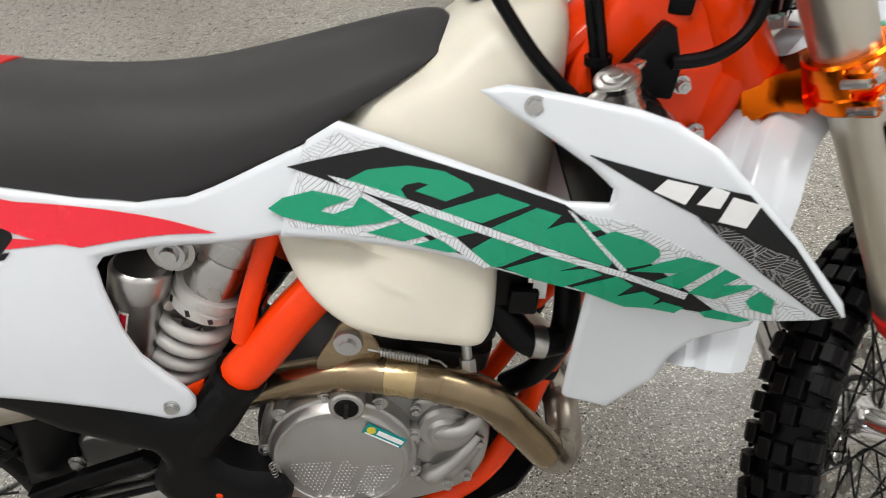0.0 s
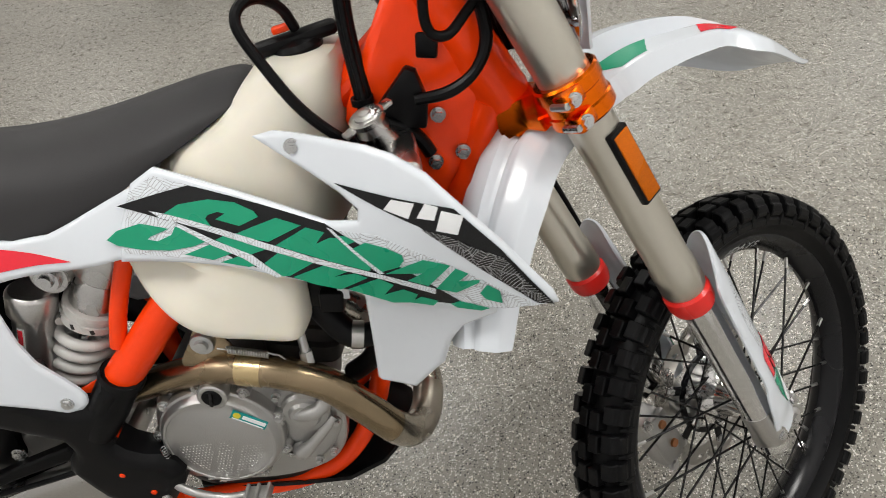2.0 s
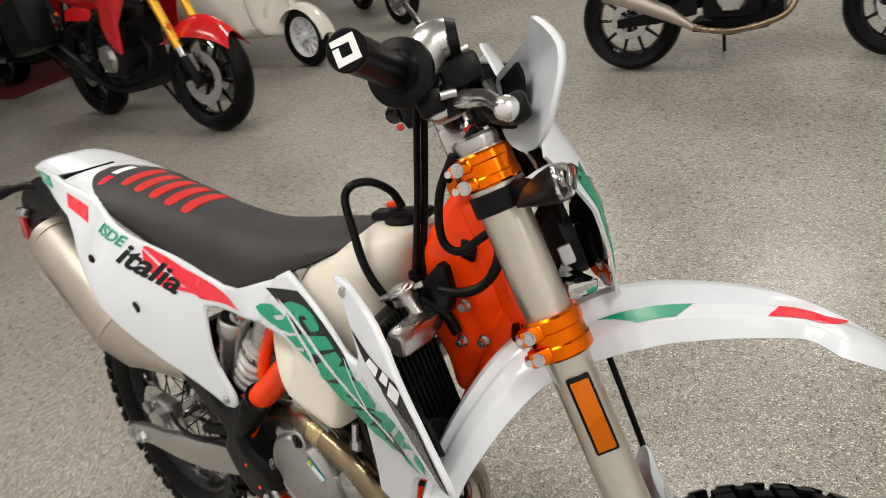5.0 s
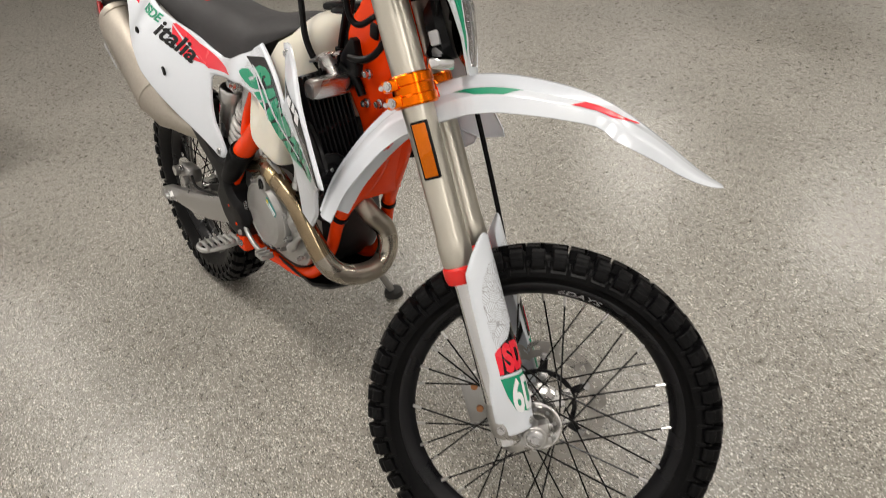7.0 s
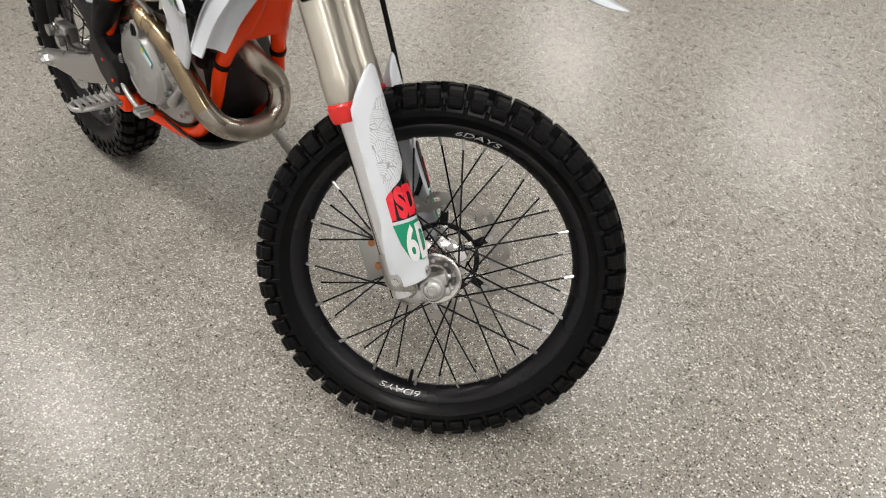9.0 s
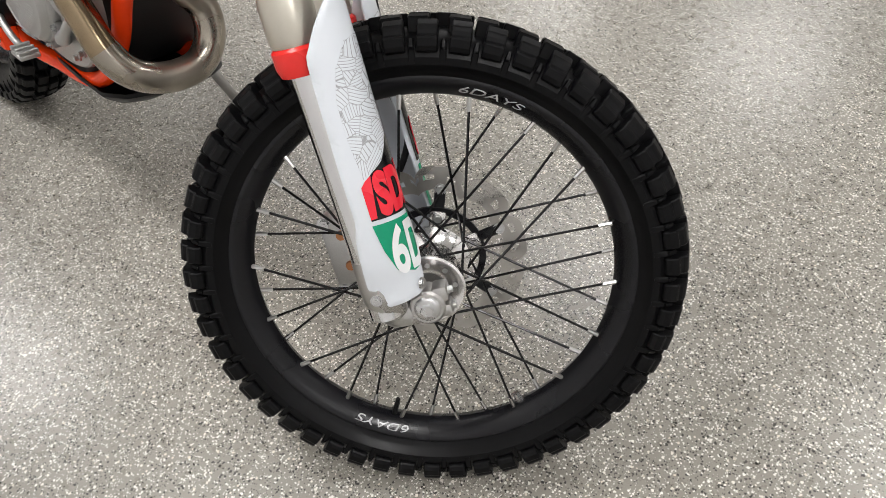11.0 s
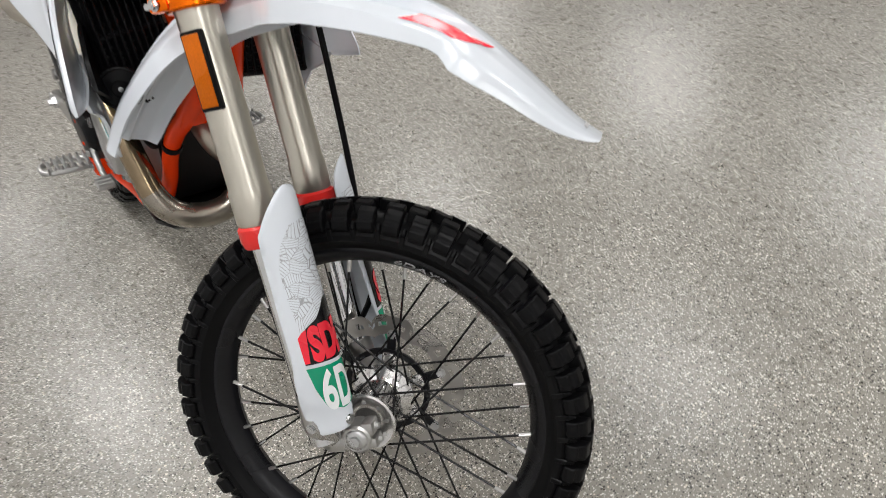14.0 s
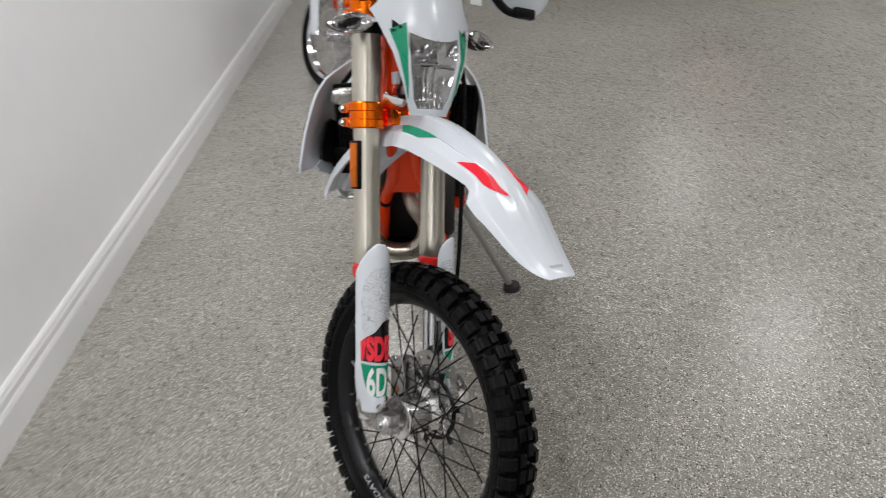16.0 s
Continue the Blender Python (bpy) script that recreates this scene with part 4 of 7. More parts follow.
def wheel(name, parent, m, radius, half, rim_r, well_r, rim_half, rows, depth, hub_label, flange_r):
    """Hub with rim, tyre, 36 crossed spokes and their nipples."""
    hub = part(name, turned([(-0.046, 0.012), (-0.046, 0.022), (-0.052, 0.030), (-0.0545, flange_r - 0.003), (-0.053, flange_r), (-0.049, flange_r), (-0.045, flange_r - 0.008), (-0.036, 0.034), (0.0, 0.032), (0.022, 0.035), (0.03, flange_r - 0.006), (0.034, flange_r + 0.004), (0.04, flange_r + 0.004), (0.042, 0.03), (0.052, 0.018)], 40), POLISHED, parent, hub_label, m)
    knobbly_tyre(name.replace("wheel", "tyre"), parent, m, radius, half, rim_r, rows, depth)
    w, f = rim_half, rim_r
    prof = [(-w, f), (-w - 0.002, f - 0.004), (-w - 0.0015, f - 0.008), (-w + 0.003, f - 0.014), (-w * 0.45, well_r + 0.003), (0, well_r - 0.001), (w * 0.45, well_r + 0.003), (w - 0.003, f - 0.014), (w + 0.0015, f - 0.008), (w + 0.002, f - 0.004), (w, f), (w - 0.004, f - 0.004), (0, well_r + 0.006), (-w + 0.004, f - 0.004)]
    part("rim", turned(prof, 96, closed=True), RIM, hub, "black anodised rim")
    for i in range(36):
        pair, k = divmod(i, 4)
        a_rim = 2 * math.pi * (i + 0.5) / 36
        side_y = -1 if k in (0, 2) else 1
        lead = 1 if k in (0, 1) else -1
        a_hub = a_rim + lead * 1.05
        rh = flange_r - 0.004 if side_y < 0 else flange_r
        p0 = Vector((rh * math.cos(a_hub), side_y * (0.046 if side_y < 0 else 0.037) + 0.003 * lead, rh * math.sin(a_hub)))
        p1 = Vector(((well_r + 0.002) * math.cos(a_rim), side_y * 0.006, (well_r + 0.002) * math.sin(a_rim)))
        d = (p0 - p1).normalized()
        sp = part("spoke", rod(p0, p1 + d * 0.012, 0.0019, 6), BLACK_GLOSS, hub)
        part("nipple", rod(p1 - d * 0.002, p1 + d * 0.019, 0.0036, 7, r2=0.0029), ALU, sp, "bright spoke nipple")
    return hub


front = wheel("front_wheel", bike, STEER, 0.352, 0.047, 0.284, 0.2545, 0.026, 52, 0.016, "silver front hub with black rim and knobbly tyre", 0.050)


def on_rim(a0, side_y=-1):
    def at(a, b, d):
        r = 0.2625 + b * 0.9
        ang = a0 - a / 0.27
        y = float(np.interp(r, [0.2575, 0.27], [-0.0117, -0.023]))
        return Vector((r * math.cos(ang), y - d, r * math.sin(ang)))
    return at


for a0 in (1.22, 1.22 + math.pi):
    part("rim_lettering", lettering("6DAYS", 0.0150, on_rim(a0 - 0.02), 0.25, width=1.9, lift=0.0015), GREY_INK, front, "grey letters on the rim")
part("valve", rod((-0.118, -0.004, -0.225), (-0.105, -0.004, -0.200), 0.0045, 8, r2=0.0035), BLACK, front, "black valve cap")
part("rim_lock", rod((0.078, 0, -0.245), (0.073, 0, -0.228), 0.006, 6), STEEL, front)

# wavy brake disc, pierced by slots and windows, on its black carrier
NW, NR = 240, 9
bm = bmesh.new()


def disc_point(i, j, y):
    a = 2 * math.pi * i / NW
    lobe = abs(math.cos(5 * a)) ** 0.6
    r0, r1 = 0.094 + 0.009 * lobe, 0.119 + 0.017 * min(1.0, 1.35 * lobe)
    r = r0 + (r1 - r0) * j / NR
    return bm.verts.new((r * math.cos(a), y, r * math.sin(a)))


def disc_solid(i, j):
    k = i % (NW // 10)
    return not ((3 <= k <= 7 and 4 <= j <= 5) or (10 <= k <= 13 and 5 <= j <= 6) or (17 <= k <= 20 and 3 <= j <= 4 + (k - 17) // 2))


face_y = (0.058, 0.061)
grid = [[[disc_point(i, j, y) for j in range(NR + 1)] for i in range(NW)] for y in face_y]
for i in range(NW):
    n = (i + 1) % NW
    for j in range(NR):
        if not disc_solid(i, j):
            continue
        for g in grid:
            bm.faces.new((g[i][j], g[i][j + 1], g[n][j + 1], g[n][j]))
        for (p, q), gone in (((( i, j), (n, j)), j == 0 or not disc_solid(i, j - 1)), (((i, j + 1), (n, j + 1)), j == NR - 1 or not disc_solid(i, j + 1)), (((i, j), (i, j + 1)), not disc_solid((i - 1) % NW, j)), (((n, j), (n, j + 1)), not disc_solid(n, j))):
            if gone:
                bm.faces.new((grid[0][p[0]][p[1]], grid[0][q[0]][q[1]], grid[1][q[0]][q[1]], grid[1][p[0]][p[1]]))
bmesh.ops.delete(bm, geom=[v for v in bm.verts if not v.link_faces], context="VERTS")
bmesh.ops.recalc_face_normals(bm, faces=bm.faces)
disc = part("brake_disc", bm, DISC_STEEL, front, "wavy steel brake disc")
bm = turned([(0.054, 0.066), (0.059, 0.066), (0.059, 0.076), (0.054, 0.076)], 48, closed=True)
for i in range(6):
    a = 2 * math.pi * i / 6 + 0.2
    c, s = math.cos(a), math.sin(a)
    part("carrier_arm", block((0, 0, 0), (0.04, 0.005, 0.016), 0.002, pose(0.088 * c, 0.0575, 0.088 * s, 0, -math.degrees(a), 0), seg=1), RIM, front)
    part("carrier_arm", block((0, 0, 0), (0.040, 0.006, 0.024), 0.004, pose(0.052 * c, 0.050, 0.052 * s, 0, -math.degrees(a), 0), seg=2), POLISHED, front)
    part("carrier_bolt", bolt((0.062 * c, 0.047, 0.062 * s), (0, -1, 0), 0.005, 0.004), STEEL, front)
part("disc_carrier", bm, RIM, front, "black disc carrier")
for i in range(6):
    a = 2 * math.pi * i / 6 + 0.2
    part("disc_rivet", bolt((0.103 * math.cos(a), 0.057, 0.103 * math.sin(a)), (0, -1, 0), 0.0065, 0.005), STEEL, front)
for i in range(9):
    a = 2 * math.pi * i / 9
    part("hub_hole", rod((0.036 * math.cos(a), -0.0535, 0.036 * math.sin(a)), (0.036 * math.cos(a), -0.050, 0.036 * math.sin(a)), 0.0038, 8), STEEL, front)

# -- fork --
FX, FY = -0.057, 0.095
for side_name, s in (("right", -1), ("left", 1)):
    y = s * FY
    leg = part("fork_tube", turned([(0.352, 0.0), (0.352, 0.0275), (0.36, 0.0305), (0.40, 0.0305), (0.41, 0.0285), (0.60, 0.0288), (0.70, 0.0305), (0.74, 0.0315), (0.924, 0.0315), (0.926, 0.0)], 36, "z", (FX, y, 0)), FORK_TUBE, bike, "champagne anodised fork tube", STEER)
    part("wiper_ring", turned([(0.322, 0.024), (0.322, 0.029), (0.332, 0.0325), (0.350, 0.0325), (0.354, 0.029), (0.354, 0.02)], 30, "z", (FX, y, 0)), RED_ANO, leg, "red wiper ring")
    part("slider", turned([(0.0, 0.0), (0.0, 0.0238), (0.335, 0.0238), (0.335, 0.0)], 30, "z", (FX + 0.004, y, 0)), CHROME, leg, "chrome slider")
    bm = turned([(0.0, 0.0), (0.001, 0.029), (0.006, 0.030), (0.016, 0.030), (0.020, 0.026), (0.022, 0.0)], 24, "z", (FX, y, 0.9235))
    part("fork_cap", bm, ALU, leg, "silver fork cap")
    part("adjuster", moved(turned([(0.0, 0.0), (0.0, 0.0075), (0.011, 0.007), (0.012, 0.0)], 6, "z"), Matrix.Translation((FX, y, 0.945))), RED_ANO, leg, "red adjuster")
    # axle clamp at the foot: set in from the tube, split, with two pinch bolts
    yf = s * (FY - 0.014)
    bm = tube(curve([(FX + 0.004, y, 0.085), (FX + 0.006, y, 0.03), (FX + 0.012, yf, -0.002), (FX + 0.022, yf, -0.016)], 5), [0.0245, 0.028, 0.026, 0.020], 20)
    bm = join(bm, turned([(-0.017, 0.0), (-0.017, 0.021), (-0.014, 0.024), (0.014, 0.024), (0.017, 0.021), (0.017, 0.0)], 28, "y", (0, yf, -0.004)))
    block((-0.030, yf, -0.012), (0.050, 0.032, 0.030), 0.007, bm=bm)
    block((0.020, yf, 0.010), (0.020, 0.028, 0.022), 0.004, bm=bm)
    block((0.022, yf, -0.014), (0.018, 0.028, 0.018), 0.004, bm=bm)
    foot = part("axle_clamp", bm, ALU, leg, "cast silver axle clamp")
    flip = Matrix() if s < 0 else pose(0, 0, 0, 0, 0, 180)
    part("axle_end", moved(turned([(-0.004, 0.0), (-0.004, 0.013), (-0.002, 0.0165), (0.0, 0.0175)], 24), Matrix.Translation((0, yf + s * 0.017, -0.004)) @ flip), STEEL, foot)
    part("axle_hexagon", moved(turned([(-0.008, 0.0), (-0.008, 0.0085), (-0.002, 0.0105), (0.0, 0.0105)], 6), Matrix.Translation((0, yf + s * 0.017, -0.004)) @ flip), STEEL, foot)
    for z in (-0.014, 0.010):
        part("pinch_bolt", bolt((0.029, yf, z), (1, 0, 0), 0.005, 0.007), STEEL, foot)

    def on_guard(a, z, d, s=s):
        r = float(np.interp(z, [0.02, 0.045, 0.075, 0.14, 0.34, 0.40], [0.026, 0.027, 0.034, 0.040, 0.042, 0.040]))
        return Vector((-0.05 + (0.058 + d) * math.sin(a), s * (FY + (r + d) * math.cos(a)), z))

    GUARD_F = [(0.13, 0.334), (0.24, 0.350), (0.50, 0.372), (0.85, 0.392), (1.15, 0.402), (1.45, 0.402), (1.9, 0.392), (2.25, 0.36), (2.2, 0.28), (2.05, 0.2), (1.9, 0.12), (1.7, 0.055), (1.30, 0.030), (0.9, 0.024), (0.35, 0.020), (-0.06, 0.021), (-0.19, 0.030), (-0.20, 0.045), (-0.13, 0.09), (-0.06, 0.122), (0.05, 0.146), (0.06, 0.20), (0.09, 0.27)]
    guard = part("fork_guard", sheet([(a * 0.05, z) for a, z in GUARD_F], lambda a, z, d: on_guard(a / 0.05, z, d), 0.003, 0.009, 3, 0.002, 0.005), WHITE, leg, "white fork guard with printed bands")

    def gd(name, outline, mat, lift=0.001):
        part(name, sheet([(a * 0.05, z) for a, z in outline], lambda a, z, d: on_guard(a / 0.05, z, d), 0.0004, 0.008, 1, 0, 0.004, lift), mat, guard)

    gd("printed_film", [(0.62, 0.322), (1.00, 0.348), (1.60, 0.352), (2.1, 0.345), (1.95, 0.235), (1.55, 0.232), (1.05, 0.209), (0.70, 0.200), (0.50, 0.195), (0.42, 0.25), (0.45, 0.29)], WOVEN, 0.0006)
    gd("black_band", [(0.44, 0.188), (0.70, 0.199), (1.05, 0.208), (1.5, 0.232), (1.95, 0.235), (1.85, 0.138), (0.40, 0.143)], BLACK_GLOSS)
    gd("red_band", [(0.40, 0.186), (0.52, 0.193), (0.66, 0.197), (0.54, 0.145), (0.40, 0.145)], RED, 0.0013)
    gd("green_band", [(0.38, 0.137), (1.85, 0.132), (1.80, 0.066), (1.10, 0.060), (0.62, 0.070), (0.46, 0.100)], GREEN)
    part("lettering", lettering("SDE", 0.070, lambda a, b, d: on_guard(0.66 + (a if s < 0 else 0.05 - a) / 0.05 * 1.0, 0.148 + b, d), 0.0, lift=0.0016, width=0.52, bold=0.004), RED, guard, "red letters")
    part("lettering", lettering("6D", 0.088, lambda a, b, d: on_guard(0.56 + (a if s < 0 else 0.05 - a) / 0.05 * 1.0, 0.066 + b, d), 0.12, lift=0.0018, width=0.50, bold=0.0025), WHITE_DULL, guard, "white numerals on green")
    for a, z in ((-0.08, 0.034), (1.18, 0.038)):
        p = on_guard(a, z, 0)
        part("guard_screw", bolt(p, (math.sin(a), s * math.cos(a), 0), 0.006, 0.004), STEEL, guard)
    if s < 0:
        refl = part("side_reflector", block((-0.056, y - 0.029, 0.570), (0.031, 0.012, 0.104), 0.003), BLACK, leg, "amber reflector in a black frame")
        part("reflector_lens", block((-0.056, y - 0.0352, 0.570), (0.024, 0.004, 0.094), 0.001), AMBER, refl, "amber lens")

# triple clamps: stem boss with two waisted arms, a split ring and two bolted lugs on each side
for z, h, name in ((0.676, 0.056, "lower_clamp"), (0.900, 0.044, "upper_clamp")):
    clamp = part(name, turned([(-h * 0.5, 0.0), (-h * 0.5, 0.028), (-h * 0.5 + 0.003, 0.031), (h * 0.5 - 0.003, 0.031), (h * 0.5, 0.028), (h * 0.5, 0.0)], 28, "z", (-0.078, 0, z)), ORANGE_ANO, bike, "orange anodised triple clamp", STEER)
    for s in (-1, 1):
        y = s * FY
        ring = part("clamp_ring", turned([(-h / 2, 0.031), (-h / 2, 0.0375), (-h / 2 + 0.003, 0.0400), (-0.010, 0.0400), (-0.008, 0.0386 if h < 0.05 else 0.0378), (0.008, 0.0386 if h < 0.05 else 0.0378), (0.010, 0.0400), (h / 2 - 0.003, 0.0400), (h / 2, 0.0375), (h / 2, 0.031)], 44, "z", (FX, y, z), closed=True), ORANGE_ANO, clamp)
        rings = []
        for k in range(7):
            t = k / 6
            yy = s * (0.012 + (FY - 0.03 - 0.012) * t)
            hw = 0.028 + 0.010 * abs(t - 0.5) * 2
            hz = h * (0.30 + 0.16 * abs(t - 0.35))
            xx = -0.078 + 0.020 * t
            rings.append([(xx - hw, yy, z - hz), (xx + hw, yy, z - hz), (xx + hw, yy, z - hz * 0.2), (xx + hw * 0.7, yy, z + hz), (xx - hw * 0.7, yy, z + hz), (xx - hw, yy, z - hz * 0.2)])
        part("clamp_arm", loft(rings), ORANGE_ANO, clamp)
        for dz in (-h * 0.26, h * 0.26):
            part("clamp_lug", block((FX - 0.030, y + s * 0.027, z + dz), (0.030, 0.024, h * 0.38), 0.005), ORANGE_ANO, ring)
            part("clamp_bolt", bolt((FX - 0.034, s * (FY + 0.038), z + dz), (-0.3, s, 0), 0.0065, 0.006), STEEL, ring)
            part("bolt_shank", rod((FX - 0.046, s * (FY + 0.014), z + dz), (FX - 0.046, s * (FY + 0.038), z + dz), 0.0045, 8), STEEL, ring)
part("stem_nut", turned([(0.92, 0.0), (0.92, 0.020), (0.935, 0.020), (0.938, 0.0)], 8, "z", (-0.078, 0, 0)), ALU, bike, "", STEER)

# -- front fender: a ridged arch over the wheel --
MID = curve([(-0.325, 0, 0.505), (-0.27, 0, 0.570), (-0.18, 0, 0.637), (-0.10, 0, 0.672), (0.0, 0, 0.682), (0.06, 0, 0.676), (0.13, 0, 0.652), (0.22, 0, 0.604), (0.28, 0, 0.555), (0.335, 0, 0.49), (0.39, 0, 0.415), (0.424, 0, 0.378)], 6)
WIDE_AT = [0, 0.09, 0.18, 0.27, 0.33, 0.38, 0.44, 0.545, 0.636, 0.70, 0.722, 0.752, 0.79, 0.873, 0.94, 0.98, 1]
HALF = [0.054, 0.066, 0.070, 0.062, 0.064, 0.080, 0.087, 0.083, 0.074, 0.068, 0.070, 0.091, 0.092, 0.073, 0.055, 0.044, 0.034]
DROP = [0.042, 0.050, 0.058, 0.066, 0.070, 0.070, 0.070, 0.066, 0.056, 0.047, 0.046, 0.050, 0.044, 0.029, 0.014, 0.006, 0.003]


def fender_at(u, v, d):
    """u runs 0..1 from tail to tip, v -1..1 across."""
    i = min(max(u, 0), 1) * (len(MID) - 1)
    k = min(int(i), len(MID) - 2)
    p = MID[k].lerp(MID[k + 1], i - k)
    t = (MID[k + 1] - MID[k]).normalized()
    up = Vector((-t.z, 0, t.x))
    w = float(np.interp(u, WIDE_AT, HALF))
    dr = float(np.interp(u, WIDE_AT, DROP))
    a = abs(v)
    # ridge, hollow, shoulder, then the skirt
    ridge = float(np.interp(u, [0.25, 0.36, 0.60, 0.80], [0.35, 1.0, 1.0, 0.0]))
    h = (ridge * float(np.interp(a, [0, 0.20, 0.25, 0.30, 0.40, 0.50, 0.82, 1.0], [0.0, -0.04, -0.52, -0.62, -0.42, -0.38, -0.58, -1.0])) + (1 - ridge) * float(np.interp(a, [0, 0.25, 0.5, 0.75, 0.9, 1.0], [0.0, -0.05, -0.2, -0.45, -0.72, -1.0]))) * dr
    wide = float(np.interp(a, [0, 0.8, 1.0], [0, 0.90, 1.0])) * w
    slope = float(np.interp(a, [0, 0.3, 0.75, 1.0], [0, 0.25, 0.6, 1.2]))
    nrm = (up * math.cos(slope) + Vector((0, math.copysign(1, v), 0)) * math.sin(slope)).normalized()
    return p + up * h + Vector((0, math.copysign(wide, v), 0)) + nrm * d


def grid_shell(at, us, vs, thick):
    """A shell over a grid of (u, v)."""
    bm = bmesh.new()
    top = [[bm.verts.new(at(u, v, 0)) for v in vs] for u in us]
    low = [[bm.verts.new(at(u, v, -thick)) for v in vs] for u in us]
    nu, nv = len(us), len(vs)
    for i in range(nu - 1):
        for j in range(nv - 1):
            bm.faces.new((top[i][j], top[i + 1][j], top[i + 1][j + 1], top[i][j + 1]))
            bm.faces.new((low[i][j], low[i][j + 1], low[i + 1][j + 1], low[i + 1][j]))
    for i in range(nu - 1):
        for j in (0, nv - 1):
            bm.faces.new((top[i][j], low[i][j], low[i + 1][j], top[i + 1][j]))
    for j in range(nv - 1):
        for i in (0, nu - 1):
            bm.faces.new((top[i][j], top[i][j + 1], low[i][j + 1], low[i][j]))
    bmesh.ops.recalc_face_normals(bm, faces=bm.faces)
    return bm


VS = [0, 0.10, 0.17, 0.19, 0.20, 0.21, 0.25, 0.26, 0.27, 0.30, 0.34, 0.38, 0.42, 0.48, 0.50, 0.53, 0.60, 0.70, 0.79, 0.82, 0.85, 0.92, 1]
VS = [-v for v in VS[:0:-1]] + VS
fender = part("front_fender", grid_shell(fender_at, np.linspace(0, 1, 101), VS, 0.003), WHITE, bike, "white front fender with green and red flashes", STEER)
for s in (-1, 1):
    part("green_flash", sheet([(0.362, s * 0.50), (0.43, s * 0.435), (0.552, s * 0.47), (0.515, s * 0.76), (0.44, s * 0.76)], fender_at, 0.0004, 0.02, 1, 0, 0.004, 0.001), GREEN, fender)
    part("red_flash", sheet([(0.632, s * 0.76), (0.660, s * 0.46), (0.710, s * 0.34), (0.777, s * 0.23), (0.750, s * 0.52), (0.722, s * 0.72)], fender_at, 0.0004, 0.02, 1, 0, 0.004, 0.001), RED, fender)
part("fender_mark", sheet([(0.940, -0.3), (0.949, -0.3), (0.949, 0.3), (0.940, 0.3)], fender_at, 0.0004, 0.02, 1, 0, 0.004, 0.001), GREY_INK, fender, "small grey printed mark")

# -- headlight mask --
def mask_at(n, z, d):
    x = float(np.interp(z, [0.68, 0.74, 0.80, 0.86, 0.95, 1.04], [0.045, 0.062, 0.072, 0.066, 0.045, 0.012])) - 2.6 * n * n
    return Vector((x + d * 0.95, n + d * n * 8, z))


MASK = [(-0.050, 0.676), (0.050, 0.676), (0.085, 0.76), (0.118, 0.84), (0.136, 0.885), (0.118, 0.905), (0.112, 0.95), (0.10, 1.0), (0.07, 1.045), (-0.07, 1.045), (-0.10, 1.0), (-0.112, 0.95), (-0.118, 0.905), (-0.136, 0.885), (-0.118, 0.84), (-0.085, 0.76)]
LENS = [(0.038, 0.690), (0.050, 0.712), (0.063, 0.765), (0.070, 0.815), (0.068, 0.842), (0.035, 0.832), (0.0, 0.828), (-0.035, 0.832), (-0.068, 0.842), (-0.070, 0.815), (-0.063, 0.765), (-0.050, 0.712), (-0.038, 0.690)]
# the mask is a frame round the lamp, drawn as two halves
HALF_MASK = [(0.0, 0.676)] + [q for q in MASK if q[0] > 0] + [(0.0, 1.045)] + [q for q in LENS[::-1] if 0 <= q[0]] + [(0.0, 0.690)]
bm = sheet(HALF_MASK, mask_at, 0.004, 0.010, 1, 0.0, 0.005)
bm = join(bm, sheet([(-a, b) for a, b in HALF_MASK[::-1]], mask_at, 0.004, 0.010, 1, 0.0, 0.005))
bmesh.ops.remove_doubles(bm, verts=bm.verts, dist=0.0004)
mask = part("headlight_mask", bm, WHITE, bike, "white headlight mask with green flashes", STEER)


def bowl(u, v, d):
    """The lamp's reflector: a hollow broken into bands and steps."""
    z = 0.688 + 0.152 * u
    w = float(np.interp(z, [0.688, 0.712, 0.765, 0.815, 0.842], [0.040, 0.052, 0.065, 0.072, 0.071]))
    deep = 0.040 * (1 - v * v) * math.sin(math.pi * min(max(u, 0.0), 1.0)) ** 0.6
    deep += 0.003 * abs(math.sin(2.6 * math.pi * v + (0.5 if u > 0.62 else 0.0))) + (0.007 if u > 0.62 else 0.0) * (1 - v * v)
    return mask_at(v * w, z, -0.004 - deep + d)


light = part("headlight", grid_shell(bowl, np.linspace(0, 1, 34), np.linspace(-1, 1, 41), 0.002), CHROME, mask, "clear headlight with a bright faceted reflector")
part("bulb_shield", turned([(0.0, 0.0), (0.0, 0.016), (0.020, 0.013), (0.024, 0.0)], 20, "x", (0.030, 0.0, 0.800)), CHROME, light, "small bulb shield")
part("lens_divider", tube(curve([mask_at(-0.064, 0.778, -0.006), mask_at(-0.03, 0.782, -0.016), mask_at(0.0, 0.783, -0.020), mask_at(0.03, 0.782, -0.016), mask_at(0.064, 0.778, -0.006)], 5), 0.0025, 8), CHROME, light)
part("lens_cover", sheet(LENS, lambda n, z, d: mask_at(n, z, d - 0.002), 0.002, 0.012, 1, 0.0, 0.005), CLEAR, light, "clear lens").visible_shadow = False
